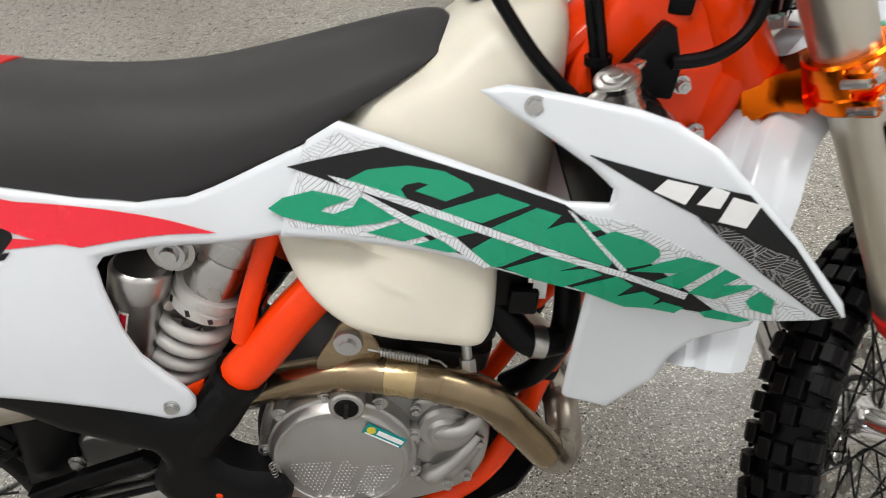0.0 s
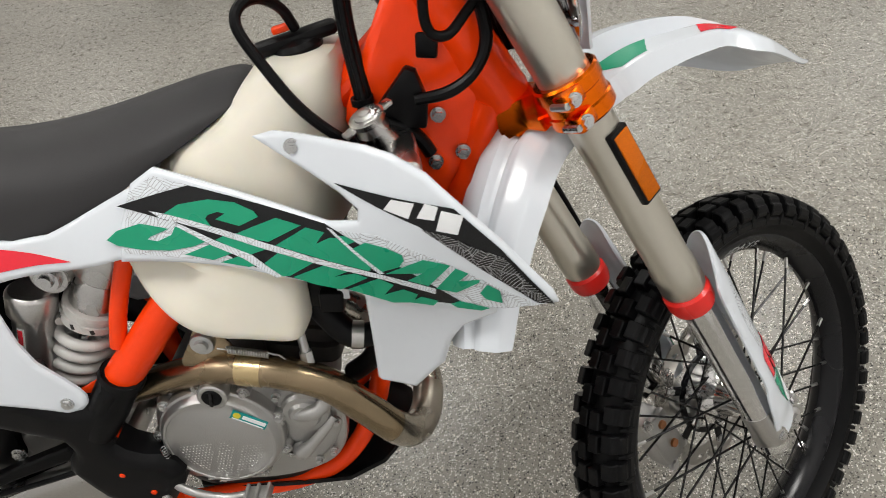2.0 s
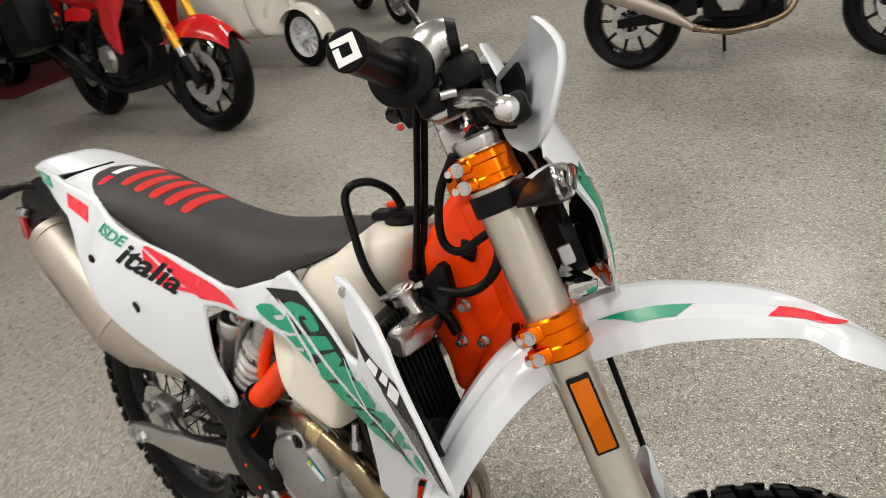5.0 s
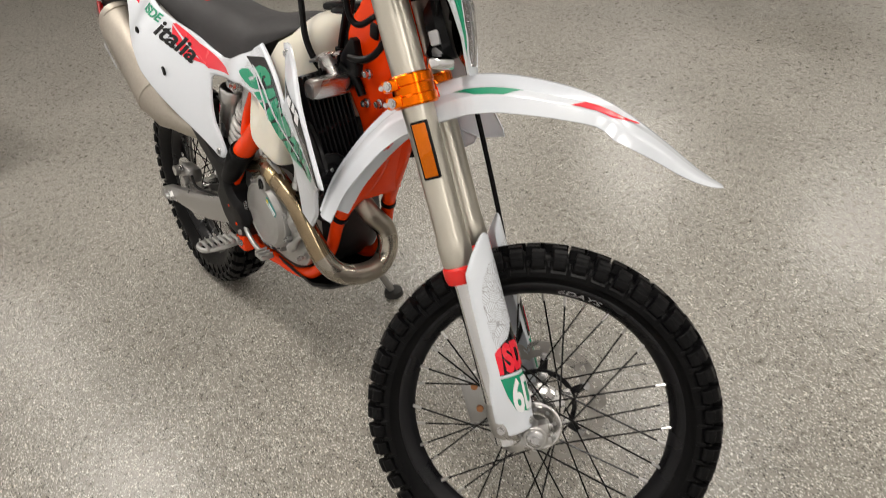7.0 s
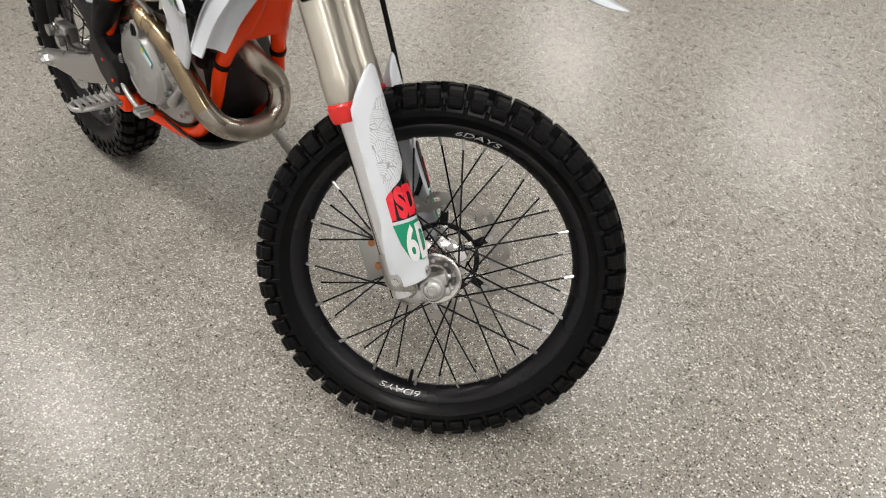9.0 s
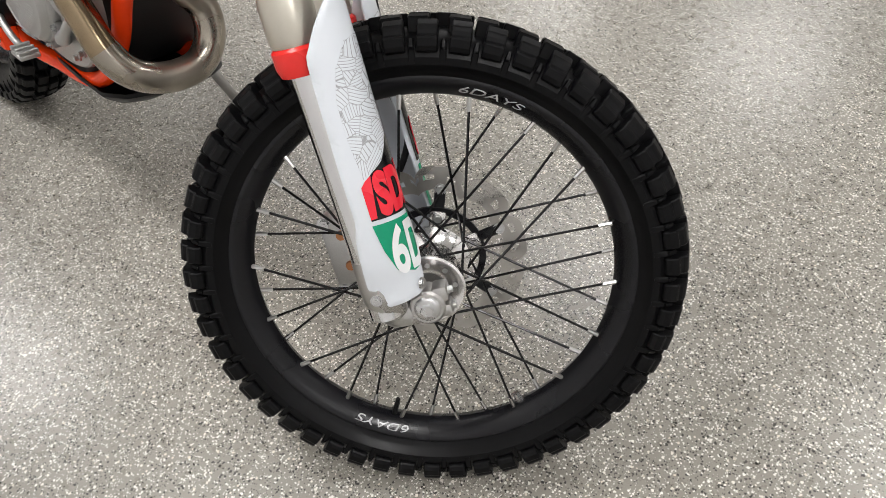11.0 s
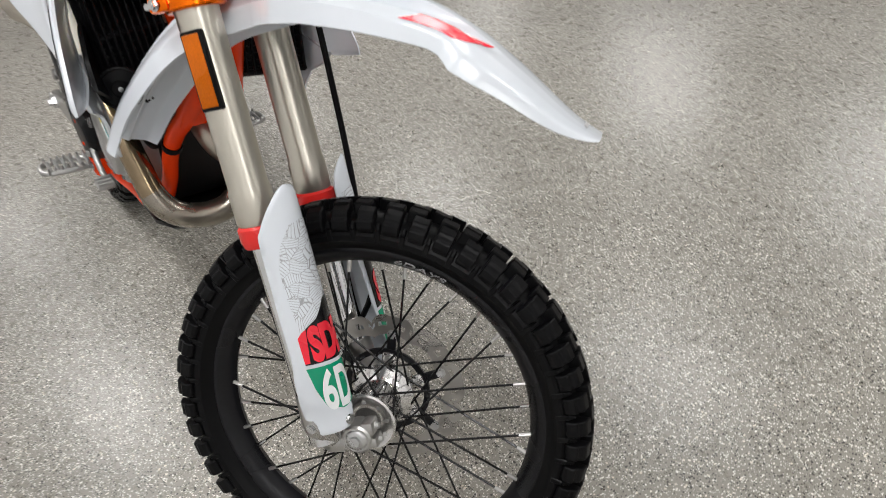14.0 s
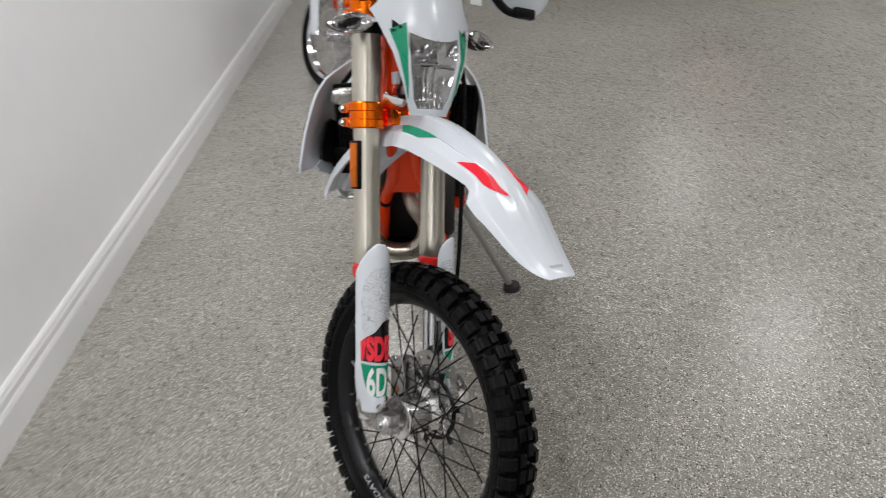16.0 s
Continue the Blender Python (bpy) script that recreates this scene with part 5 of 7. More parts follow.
for s in (-1, 1):
    part("green_flash", sheet([(s * 0.060, 0.708), (s * 0.066, 0.722), (s * 0.106, 0.846), (s * 0.072, 0.862), (s * 0.072, 0.79)], mask_at, 0.0004, 0.012, 1, 0, 0.004, 0.001), GREEN, mask)
    part("black_flash", sheet([(s * 0.080, 0.851), (s * 0.102, 0.839), (s * 0.100, 0.866)], mask_at, 0.0004, 0.012, 1, 0, 0.004, 0.001), BLACK_GLOSS, mask)
    part("mask_strap", tube(curve([mask_at(s * 0.10, 0.87, -0.008), (0.0, s * 0.115, 0.868), (FX + 0.03, s * (FY + 0.012), 0.862)], 5), 0.008, 10, flat=0.5), WHITE, mask, "white mask strap")
part("lamp_housing", loft([[(x, y * w, 0.775 + z * h) for y, z in [(math.cos(a), math.sin(a)) for a in [math.pi * 2 * i / 20 for i in range(20)]]] for x, w, h in ((0.018, 0.048, 0.06), (0.0, 0.05, 0.06), (-0.02, 0.035, 0.04))]), BLACK, mask, "black lamp housing")

# turn signals on black brackets
for s in (-1, 1):
    strap = part("signal_bracket", turned([(0.845, 0.031), (0.845, 0.036), (0.872, 0.036), (0.872, 0.031)], 30, "z", (FX, s * FY, 0), closed=True), BLACK, bike, "black rubber strap", STEER)
    part("signal_arm", tube(curve([(FX + 0.024, s * (FY + 0.026), 0.862), (FX + 0.032, s * (FY + 0.042), 0.861), (FX + 0.038, s * (FY + 0.056), 0.860)], 4), [0.013, 0.012, 0.010], 12), BLACK, strap)
    # a drop-shaped bowl that opens forwards, blunt at the arm and pointed at its outer end
    def drop(x, k, s=s):
        ring = []
        for i in range(28):
            a = 2 * math.pi * i / 28
            c = math.cos(a)
            ring.append((x + 0.018 * (0.5 - 0.5 * c), s * (0.178 + k * (0.051 if c > 0 else 0.040) * c + 0.018 * (1 - k) * -1), 0.853 - 0.006 * c + k * 0.0215 * math.sin(a) * (1 - 0.30 * max(0.0, c)) ** 1.3))
        return ring
    sig = part("turn_signal", loft([drop(x, k) for x, k in ((-0.044, 0.30), (-0.040, 0.42), (-0.030, 0.66), (-0.018, 0.86), (-0.006, 0.98), (-0.002, 1.0))]), BLACK, strap, "black turn signal with a clear lens")
    part("signal_reflector", loft([drop(x, k) for x, k in ((-0.002, 0.96), (0.003, 0.90), (0.001, 0.6), (-0.004, 0.3))]), CHROME, sig, "bright faceted reflector", smooth=False)
    lens = part("signal_lens", loft([drop(x, k) for x, k in ((-0.002, 1.0), (0.005, 0.98), (0.012, 0.88), (0.017, 0.66), (0.019, 0.3))]), CLEAR, sig, "clear bright lens")
    lens.visible_shadow = False

# brake line down to the caliper, caliper
part("brake_line", tube(curve([(-0.03, 0.06, 0.98), (0.01, 0.12, 0.80), (0.008, 0.13, 0.60), (0.0, 0.13, 0.36), (-0.012, 0.128, 0.25), (0.0, 0.10, 0.17), (-0.05, 0.082, 0.10), (-0.10, 0.085, 0.09)], 8), 0.0052, 10), RUBBER, bike, "black brake hose", STEER)
bm = block((-0.130, 0.075, 0.03), (0.05, 0.05, 0.125), 0.012)
block((-0.128, 0.05, 0.035), (0.05, 0.012, 0.10), 0.004, bm=bm)
caliper = part("front_caliper", bm, CAST, bike, "cast silver front brake caliper", STEER)
for z in (0.015, 0.065):
    part("piston", moved(turned([(-0.004, 0.0), (-0.004, 0.007), (0.0, 0.008)], 20), Matrix.Translation((-0.124, 0.044, z))), COPPER, caliper, "copper-coloured piston")
for x, z in ((-0.145, 0.085), (-0.145, -0.022)):
    part("caliper_bolt", bolt((x, 0.05, z), (0, -1, 0), 0.008, 0.008), STEEL, caliper)

# -- engine --
rings = []
for y, s in ((-0.098, 0.86), (-0.092, 0.95), (-0.08, 1.0), (0.09, 1.0), (0.115, 0.95), (0.125, 0.86)):
    o = curve([(0.70, 0.44, 0), (0.705, 0.56, 0), (0.75, 0.63, 0), (0.84, 0.65, 0), (0.91, 0.64, 0), (0.945, 0.60, 0), (0.955, 0.54, 0), (0.945, 0.46, 0), (0.91, 0.40, 0), (0.85, 0.385, 0), (0.75, 0.39, 0)], 4, True)
    rings.append([(0.86 + (p.x - 0.86) * s, y, 0.52 + (p.y - 0.52) * s) for p in o])
# silver crankcase whose shade is put into its dark colour
engine = part("engine", loft(rings), CAST_SHADED_DARK, bike, "cast silver engine, coloured dark as in shade")
o = curve([(0.705, 0.46, 0), (0.712, 0.56, 0), (0.75, 0.625, 0), (0.84, 0.655, 0), (0.93, 0.635, 0), (0.985, 0.605, 0), (0.998, 0.545, 0), (0.985, 0.48, 0), (0.945, 0.438, 0), (0.86, 0.418, 0), (0.75, 0.43, 0)], 4, True)
part("side_case", loft([[(0.86 + (p.x - 0.86) * k, y, 0.53 + (p.y - 0.53) * k) for p in o] for y, k in ((-0.075, 0.98), (-0.098, 1.0), (-0.105, 0.985), (-0.1075, 0.96))]), CAST, engine, "cast silver side case")
CY = pose(0.945, 0, 0.62, 0, 14, 0)
rings = []
for z, sx, sy in ((0.0, 0.058, 0.073), (0.028, 0.058, 0.073), (0.030, 0.052, 0.063), (0.044, 0.052, 0.063), (0.046, 0.059, 0.069), (0.058, 0.059, 0.069), (0.060, 0.052, 0.063), (0.074, 0.052, 0.063), (0.076, 0.059, 0.069), (0.10, 0.059, 0.069), (0.104, 0.057, 0.063), (0.155, 0.057, 0.063), (0.16, 0.053, 0.058), (0.195, 0.050, 0.056)):
    rings.append([(sx * math.copysign(abs(math.cos(a)) ** 0.35, math.cos(a)), sy * math.copysign(abs(math.sin(a)) ** 0.35, math.sin(a)), z) for a in [2 * math.pi * (k + 0.5) / 32 for k in range(32)]])
part("cylinder", moved(loft(rings), CY), CAST_SHADED_DARK, engine, "dark cylinder with ribs")
part("head_cover", moved(block((0, 0, 0.215), (0.11, 0.14, 0.04), 0.012), CY), BLACK, engine, "black head cover")
# clutch cover: dished disc with a stepped rim and a grid of dimples
CL = Matrix.Translation((0.815, -0.118, 0.540))
bmc = bmesh.new()
for k, (a0, w) in enumerate(((-0.052, 0.018), (-0.022, 0.018), (0.012, 0.022), (-0.030, 0.030))):
    block((a0 + 0.020, -0.0243, -0.071 + (0.0 if k < 3 else -0.006)), (w, 0.0018, 0.0016), 0, bm=bmc)
cover = part("clutch_cover", moved(turned([(0.012, 0.092), (-0.006, 0.092), (-0.009, 0.0905), (-0.010, 0.0875), (-0.011, 0.0865), (-0.019, 0.0845), (-0.0225, 0.081), (-0.0228, 0.0775), (-0.0215, 0.0765), (-0.0218, 0.066), (-0.0235, 0.062), (-0.0235, 0.0)], 64), CL), CAST, engine, "round cast clutch cover")
bm = bmesh.new()
for i in range(26):
    for j in range(13):
        x, z = -0.064 + i * 0.0051 + 0.0025 * (j % 2), -0.062 + j * 0.0052
        if x * x + z * z < 0.063 ** 2 and abs(x - 0.45 * z + 0.004) > 0.0045 and abs(x - 0.45 * z - 0.030) > 0.0042 and not (x > 0.012 and z > -0.006):
            bmesh.ops.create_cone(bm, segments=6, radius1=0.0013, radius2=0.0008, depth=0.0007, cap_ends=True, matrix=Matrix.Translation((x, -0.0241, z)) @ pose(0, 0, 0, 90, 0, 0))
part("raised_marks", moved(bmc, CL), ALU, cover, "bright raised bars")
part("dimple_grid", moved(bm, CL), CAST, cover, "rows of raised dots")
part("plug_boss", moved(turned([(0.02, 0.0), (0.02, 0.021), (-0.0065, 0.021), (-0.0085, 0.0185), (-0.0085, 0.0145), (-0.006, 0.014), (-0.006, 0.0)], 28), Matrix.Translation((0.834, -0.1345, 0.630))), CAST, engine)
plug = part("oil_plug", moved(turned([(0.0, 0.0138), (-0.009, 0.0138), (-0.0105, 0.012), (-0.0105, 0.0)], 28), Matrix.Translation((0.834, -0.1345, 0.630))), BLACK, engine, "black oil filler plug")
part("plug_grip", moved(block((0, -0.0115, 0), (0.0055, 0.004, 0.025), 0.0015, pose(0, 0, 0, 0, 12, 0)), Matrix.Translation((0.834, -0.1345, 0.630))), BLACK_GLOSS, plug)
ST = Matrix.Translation((0.8725, -0.1422, 0.582)) @ pose(0, 0, 0, 0, 36, 0)
part("cover_sticker", moved(block((0, 0, 0), (0.052, 0.0012, 0.0165), 0.0), ST), TEAL, cover, "teal oil sticker with pale print", smooth=False)
part("sticker_print", moved(block((0.007, -0.0008, 0.0015), (0.034, 0.001, 0.0065), 0.0), ST), WHITE_DULL, cover, smooth=False)
part("sticker_print", moved(block((0.0, -0.0008, -0.0062), (0.046, 0.001, 0.0018), 0.0), ST), WHITE_DULL, cover, smooth=False)
part("sticker_print", moved(rod((-0.018, 0.0, 0.001), (-0.018, -0.0014, 0.001), 0.0055, 18), ST), YELLOW_INK, cover)
for k in range(9):
    a = 2 * math.pi * k / 9 + 0.25
    p = Vector((0.815 + 0.094 * math.cos(a), -0.118, 0.540 + 0.094 * math.sin(a)))
    part("cover_lug", rod(p + Vector((0, 0.018, 0)), p + Vector((0, -0.006, 0)), 0.0095, 14), CAST, engine)
    part("cover_bolt", bolt(p + Vector((0, -0.006, 0)), (0, -1, 0), 0.005, 0.006), STEEL, engine)
# water pump and ignition covers with a hose stub
PUMP = [(0.905, 0.600), (0.935, 0.612), (0.965, 0.606), (0.990, 0.580), (0.994, 0.545), (0.984, 0.508), (0.962, 0.476), (0.940, 0.456), (0.912, 0.458), (0.898, 0.480), (0.896, 0.510), (0.906, 0.545), (0.900, 0.575)]
bm = sheet(PUMP, lambda x, z, d: Vector((x, -0.112 - d, z)), 0.03, 0.010, 2, 0.006, 0.006)
join(bm, moved(turned([(0.0, 0.036), (-0.008, 0.036), (-0.013, 0.032), (-0.014, 0.024), (-0.019, 0.020), (-0.020, 0.0)], 30), Matrix.Translation((0.945, -0.110, 0.562))))
join(bm, tube(curve([(0.928, -0.118, 0.560), (0.945, -0.128, 0.568), (0.968, -0.132, 0.577), (0.985, -0.124, 0.588), (0.992, -0.112, 0.594)], 5), [0.008, 0.0105, 0.0110, 0.0105], 14))
join(bm, tube(curve([(0.915, -0.112, 0.488), (0.922, -0.124, 0.488), (0.945, -0.126, 0.508), (0.968, -0.123, 0.532), (0.982, -0.114, 0.545)], 5), [0.011, 0.0125, 0.008, 0.0075, 0.0075], 14))
pump = part("water_pump", bm, CAST, engine, "cast water pump cover")
for dx, dz in ((-0.038, 0.048), (0.010, 0.058), (0.038, 0.030), (0.036, -0.011), (-0.008, -0.088), (-0.046, -0.066), (-0.042, 0.002), (0.018, -0.072)):
    part("pump_bolt", bolt((0.948 + dx, -0.113, 0.548 + dz), (0, -1, 0), 0.005, 0.010), STEEL, pump)
part("sump_guard", sheet([(0.70, 0.0), (0.72, -0.085), (0.90, -0.11), (1.03, -0.09), (1.08, 0.0), (1.03, 0.09), (0.90, 0.11), (0.72, 0.085)], lambda x, y, d: Vector((x, y, 0.372 + 0.9 * max(0, x - 0.98) ** 1.2 + 2.2 * max(0, abs(y) - 0.06) ** 1.5 - d)), 0.008, 0.03, 2, 0.003, 0.008), BLACK, frame_, "black skid plate")

# carburettor side clutter, dark hoses between cylinder and radiator
part("throttle_body", moved(join(turned([(-0.05, 0.0), (-0.05, 0.032), (0.03, 0.032), (0.03, 0.026), (0.06, 0.026), (0.06, 0)], 24, "x"), block((0, -0.035, 0.0), (0.05, 0.04, 0.05), 0.01)), pose(0.83, -0.01, 0.765, 0, -10, 0)), BLACK, engine, "black throttle body")
part("coolant_hose", tube(curve([(1.02, -0.085, 0.60), (1.06, -0.10, 0.64), (1.085, -0.105, 0.70), (1.09, -0.10, 0.78)], 6), 0.015, 12), RUBBER, engine, "black coolant hose")
part("coolant_elbow", tube(curve([(0.985, -0.10, 0.775), (1.015, -0.115, 0.735), (1.045, -0.125, 0.70), (1.08, -0.12, 0.695)], 6), [0.017, 0.018, 0.016], 12), BLACK, engine)
part("hose_clip", tube(curve([(1.045, -0.125, 0.70), (1.06, -0.123, 0.696)], 2), 0.019, 14), ALU, engine, "bright hose end")
part("relay", moved(join(block((0, 0, 0), (0.05, 0.03, 0.075), 0.006), block((0.02, -0.02, -0.02), (0.03, 0.02, 0.03), 0.004)), pose(1.02, -0.115, 0.79, 0, 8, 0)), BLACK, engine, "black electrical box with pale label")
part("relay_label", moved(block((0.0, 0, 0), (0.014, 0.001, 0.045), 0, pose(0, 0, 0, 0, 5, 0)), Matrix.Translation((1.055, -0.137, 0.79))), WHITE_DULL, engine, "white printed label", smooth=False)

# -- exhaust --
PIPE = curve([(0.999, 0.003, 0.664), (1.037, 0.0, 0.635), (1.068, 0.014, 0.592), (1.082, 0.044, 0.549), (1.094, 0.041, 0.504), (1.103, 0.009, 0.471), (1.10, -0.043, 0.464), (1.087, -0.09, 0.479), (1.068, -0.117, 0.514), (1.034, -0.127, 0.57), (0.994, -0.134, 0.627), (0.941, -0.136, 0.657), (0.885, -0.131, 0.668), (0.835, -0.117, 0.662), (0.766, -0.100, 0.640), (0.692, -0.094, 0.622), (0.616, -0.096, 0.621), (0.548, -0.105, 0.637)], 7)
pipe = part("exhaust_header", tube(PIPE[56:], [0.0240, 0.0225, 0.0225], 24), TITAN, bike, "heat-tinted steel exhaust header")
part("header_bend", tube(PIPE[:58], 0.0247, 24), BEND_STEEL, pipe, "greyer steel bend")
for t in (0.645, 0.70):
    i = int(t * (len(PIPE) - 1))
    part("weld_band", tube([PIPE[i], PIPE[i + 1]], 0.0236, 24), TITAN, pipe)
SLEEVE = [p for p in PIPE if 0.882 < p.x < 0.922 and p.z > 0.6]
part("pipe_sleeve", tube(SLEEVE, 0.0238, 24), BRASS, pipe, "bright sleeve")
part("oxygen_sensor", join(rod((0.976, -0.126, 0.655), (0.975, -0.120, 0.676), 0.0095, 6), rod((0.975, -0.120, 0.676), (0.974, -0.114, 0.705), 0.0062, 10)), STEEL, pipe)
part("pipe_flange", tube([PIPE[0], PIPE[2]], 0.031, 16), CAST, pipe)
bm = moved(turned([(0.0, 0.0), (0.0, 0.0155), (-0.006, 0.017), (-0.010, 0.0155), (-0.010, 0.0095), (-0.016, 0.0085), (-0.016, 0.0)], 24), Matrix.Translation((0.846, -0.122, 0.715)))
part("engine_mount_bolt", bm, STEEL, engine)
bm = plate([(0.806, 0.678), (0.878, 0.684), (0.874, 0.715), (0.862, 0.735), (0.842, 0.738), (0.826, 0.716)], 0.006, lambda a, b, d: Vector((a, -0.116 - d - 0.25 * max(0, 0.70 - b), b)), 0.002, 3)
part("pipe_bracket", bm, TITAN, pipe)
spr = [(0.868 + 0.012 * t / 0.2, -0.138, 0.712 - 0.004 * t / 0.2) for t in (0.0, 0.1, 0.2)] + [(0.88 + 0.052 * t, -0.137 + 0.0045 * math.sin(t * 2 * math.pi * 16), 0.707 - 0.016 * t + 0.0045 * math.cos(t * 2 * math.pi * 16)) for t in [i / 160 for i in range(161)]] + [(0.938, -0.136, 0.690), (0.945, -0.136, 0.688), (0.952, -0.137, 0.680)]
part("pipe_spring", tube(spr, 0.0012, 6), STEEL, pipe)
# muffler
A, B = Vector((-0.012, -0.158, 0.895)), Vector((0.328, -0.156, 0.668))
rings = []
ax = (B - A).normalized()
upv = Vector((0, 0, 1)) - ax * ax.z
upv.normalize()
lat = ax.cross(upv)
for t, r in ((-0.03, 0.022), (-0.025, 0.040), (0.0, 0.054), (0.03, 0.058), (0.10, 0.062), (0.75, 0.067), (0.80, 0.067), (0.805, 0.0645), (0.98, 0.047), (1.06, 0.034), (1.2, 0.027), (1.42, 0.024), (1.66, 0.0225)):
    c = A + (B - A) * t + Vector((0.06, 0.075, 0.155)) * max(0, t - 0.95) ** 1.35 * 1.4
    rings.append([c + upv * r * 1.12 * math.cos(a) + lat * r * 0.98 * math.sin(a) for a in [2 * math.pi * i / 32 for i in range(32)]])
muffler = part("muffler", loft(rings), MUFFLER, bike, "brushed metal muffler")
part("tail_pipe", rod(A - ax * 0.045, A - ax * 0.02, 0.017, 20), BLACK, muffler, "dark outlet")
part("muffler_band", loft([[A + (B - A) * t + upv * r * 1.12 * math.cos(a) + lat * r * 0.92 * math.sin(a) for a in [2 * math.pi * i / 32 for i in range(32)]] for t, r in ((0.045, 0.058), (0.045, 0.0625), (0.075, 0.064), (0.075, 0.058))]), MUFFLER, muffler)
part("muffler_mark", plate([(0.06, 0.842), (0.14, 0.788), (0.136, 0.778), (0.056, 0.832)], 0.001, lambda a, b, d: Vector((a, -0.2275 - d, b))), GREY_INK, muffler, "pale stamped mark")
for k in range(4):
    a = 0.6 + 1.2 * k
    part("rivet", bolt(A + ax * 0.022 + upv * 0.064 * math.cos(a) + lat * 0.056 * math.sin(a), upv * math.cos(a) + lat * math.sin(a), 0.004, 0.003), STEEL, muffler)

# -- radiators with guards --
for s in (-1, 1):
    bm = block((0, 0, 0), (0.034, 0.115, 0.214), 0.006)
    M_R = pose(1.126, s * 0.118, 0.848, 0, -16, s * -16)
    rad = part("radiator", moved(bm, M_R), BLACK, bike, "black radiator with slatted guard")
    for k in range(18):
        part("fin", moved(block((0.020, 0, -0.097 + k * 0.0114), (0.008, 0.112, 0.004), 0), M_R), BLACK, rad)
    guard_r = part("radiator_guard", moved(block((0.024, 0, 0.105), (0.014, 0.118, 0.010), 0.003, seg=1), M_R), BLACK, rad)
    for zz in (-0.105, 0.0):
        part("guard_bar", moved(block((0.024, 0, zz), (0.014, 0.118, 0.010), 0.003, seg=1), M_R), BLACK, rad)
    for k in range(10):
        part("guard_slat", moved(block((0.026, -0.055 + k * 0.0122, 0), (0.016, 0.0045, 0.214), 0.0015, seg=1), M_R), BLACK, rad)
    if s < 0:
        part("header_tank", loft([[Vector((1.178, -0.172, 0.962)).lerp(Vector((1.163, -0.070, 0.960)), t) + Vector((k * 0.019 * math.copysign(abs(math.cos(a)) ** 0.5, math.cos(a)) - 0.012, 0, k * 0.019 * math.copysign(abs(math.sin(a)) ** 0.5, math.sin(a)) - 0.022)) for a in [2 * math.pi * (i + 0.5) / 28 for i in range(28)]] for t, k in ((0.0, 0.72), (0.03, 0.9), (0.12, 1.0), (0.5, 1.06), (0.85, 1.0), (0.96, 0.9), (1.0, 0.72))]), ALU, rad, "silver header tank")
capm = pose(1.130, -0.104, 0.972, 12, -14, 0)
bm = turned([(0.0, 0.0), (0.0, 0.020), (0.012, 0.017), (0.013, 0.0215), (0.019, 0.0215), (0.020, 0.0195), (0.020, 0.014), (0.022, 0.013), (0.0225, 0.007), (0.024, 0.006), (0.024, 0.0)], 28, "z")
for k in (0, 180):
    block((0, 0, 0), (0.018, 0.013, 0.006), 0.002, pose(0.025 * math.cos(radians(k + 35)), 0.025 * math.sin(radians(k + 35)), 0.015, 0, 0, k + 35), bm=bm)
part("radiator_cap", moved(bm, capm), ALU, bike, "bright pressed radiator cap")
part("cap_neck", moved(rod((0.006, 0.0, -0.025), (0.0, 0, 0.004), 0.018, 18, r2=0.015), capm), ALU, bike, "silver filler neck")
horn = part("horn", moved(turned([(-0.020, 0.0), (-0.020, 0.018), (-0.006, 0.020), (-0.004, 0.033), (0.0, 0.0345), (0.003, 0.0335), (0.004, 0.031), (0.002, 0.029), (0.005, 0.014), (0.003, 0.012), (0.003, 0.0)], 36, "x"), pose(1.196, -0.153, 0.787, 0, -6, -14)), BLACK, bike, "black round horn")
part("horn_bolt", moved(turned([(0.0, 0.0045), (0.007, 0.004), (0.008, 0.0)], 8, "x"), pose(1.196, -0.153, 0.787, 0, -6, -14)), STEEL, horn)
part("radiator_cowl", sheet([(1.10, 0.79), (1.13, 0.86), (1.165, 0.885), (1.19, 0.882), (1.232, 0.850), (1.250, 0.812), (1.19, 0.770), (1.15, 0.715), (1.11, 0.69)], lambda x, z, d: on_flank(x, z, d - 0.026), 0.006, 0.02, 1, 0.002, 0.006), BLACK, bike, "black cowl inside the shroud")
part("radiator_hose", tube(curve([(1.14, -0.085, 0.97), (1.17, -0.07, 0.945), (1.185, -0.065, 0.915)], 5), 0.0085, 10), RUBBER, bike)

# -- shock absorber --
SA, SB = Vector((0.745, -0.072, 0.842)), Vector((0.585, -0.078, 0.605))
sd = (SB - SA).normalized()
shock = part("shock_absorber", loft([[SA + sd * t + r * (sd.orthogonal().normalized() * math.cos(a) + sd.cross(sd.orthogonal().normalized()) * math.sin(a)) for a in [2 * math.pi * k / 28 for k in range(28)]] for t, r in ((-0.03, 0.030), (-0.01, 0.036), (0.035, 0.037), (0.042, 0.031), (0.05, 0.034), (0.10, 0.034), (0.102, 0.030), (0.125, 0.030))]), ALU, bike, "silver shock absorber with pale coil spring")
u1 = sd.orthogonal().normalized()
u2 = sd.cross(u1)
coil = [SA + sd * (0.122 + 0.150 * t) + 0.0385 * (u1 * math.cos(2 * math.pi * 6.6 * t) + u2 * math.sin(2 * math.pi * 6.6 * t)) for t in [i / 240 for i in range(241)]]
part("coil_spring", tube(coil, 0.0080, 12), SPRING, shock, "pale grey coil spring")
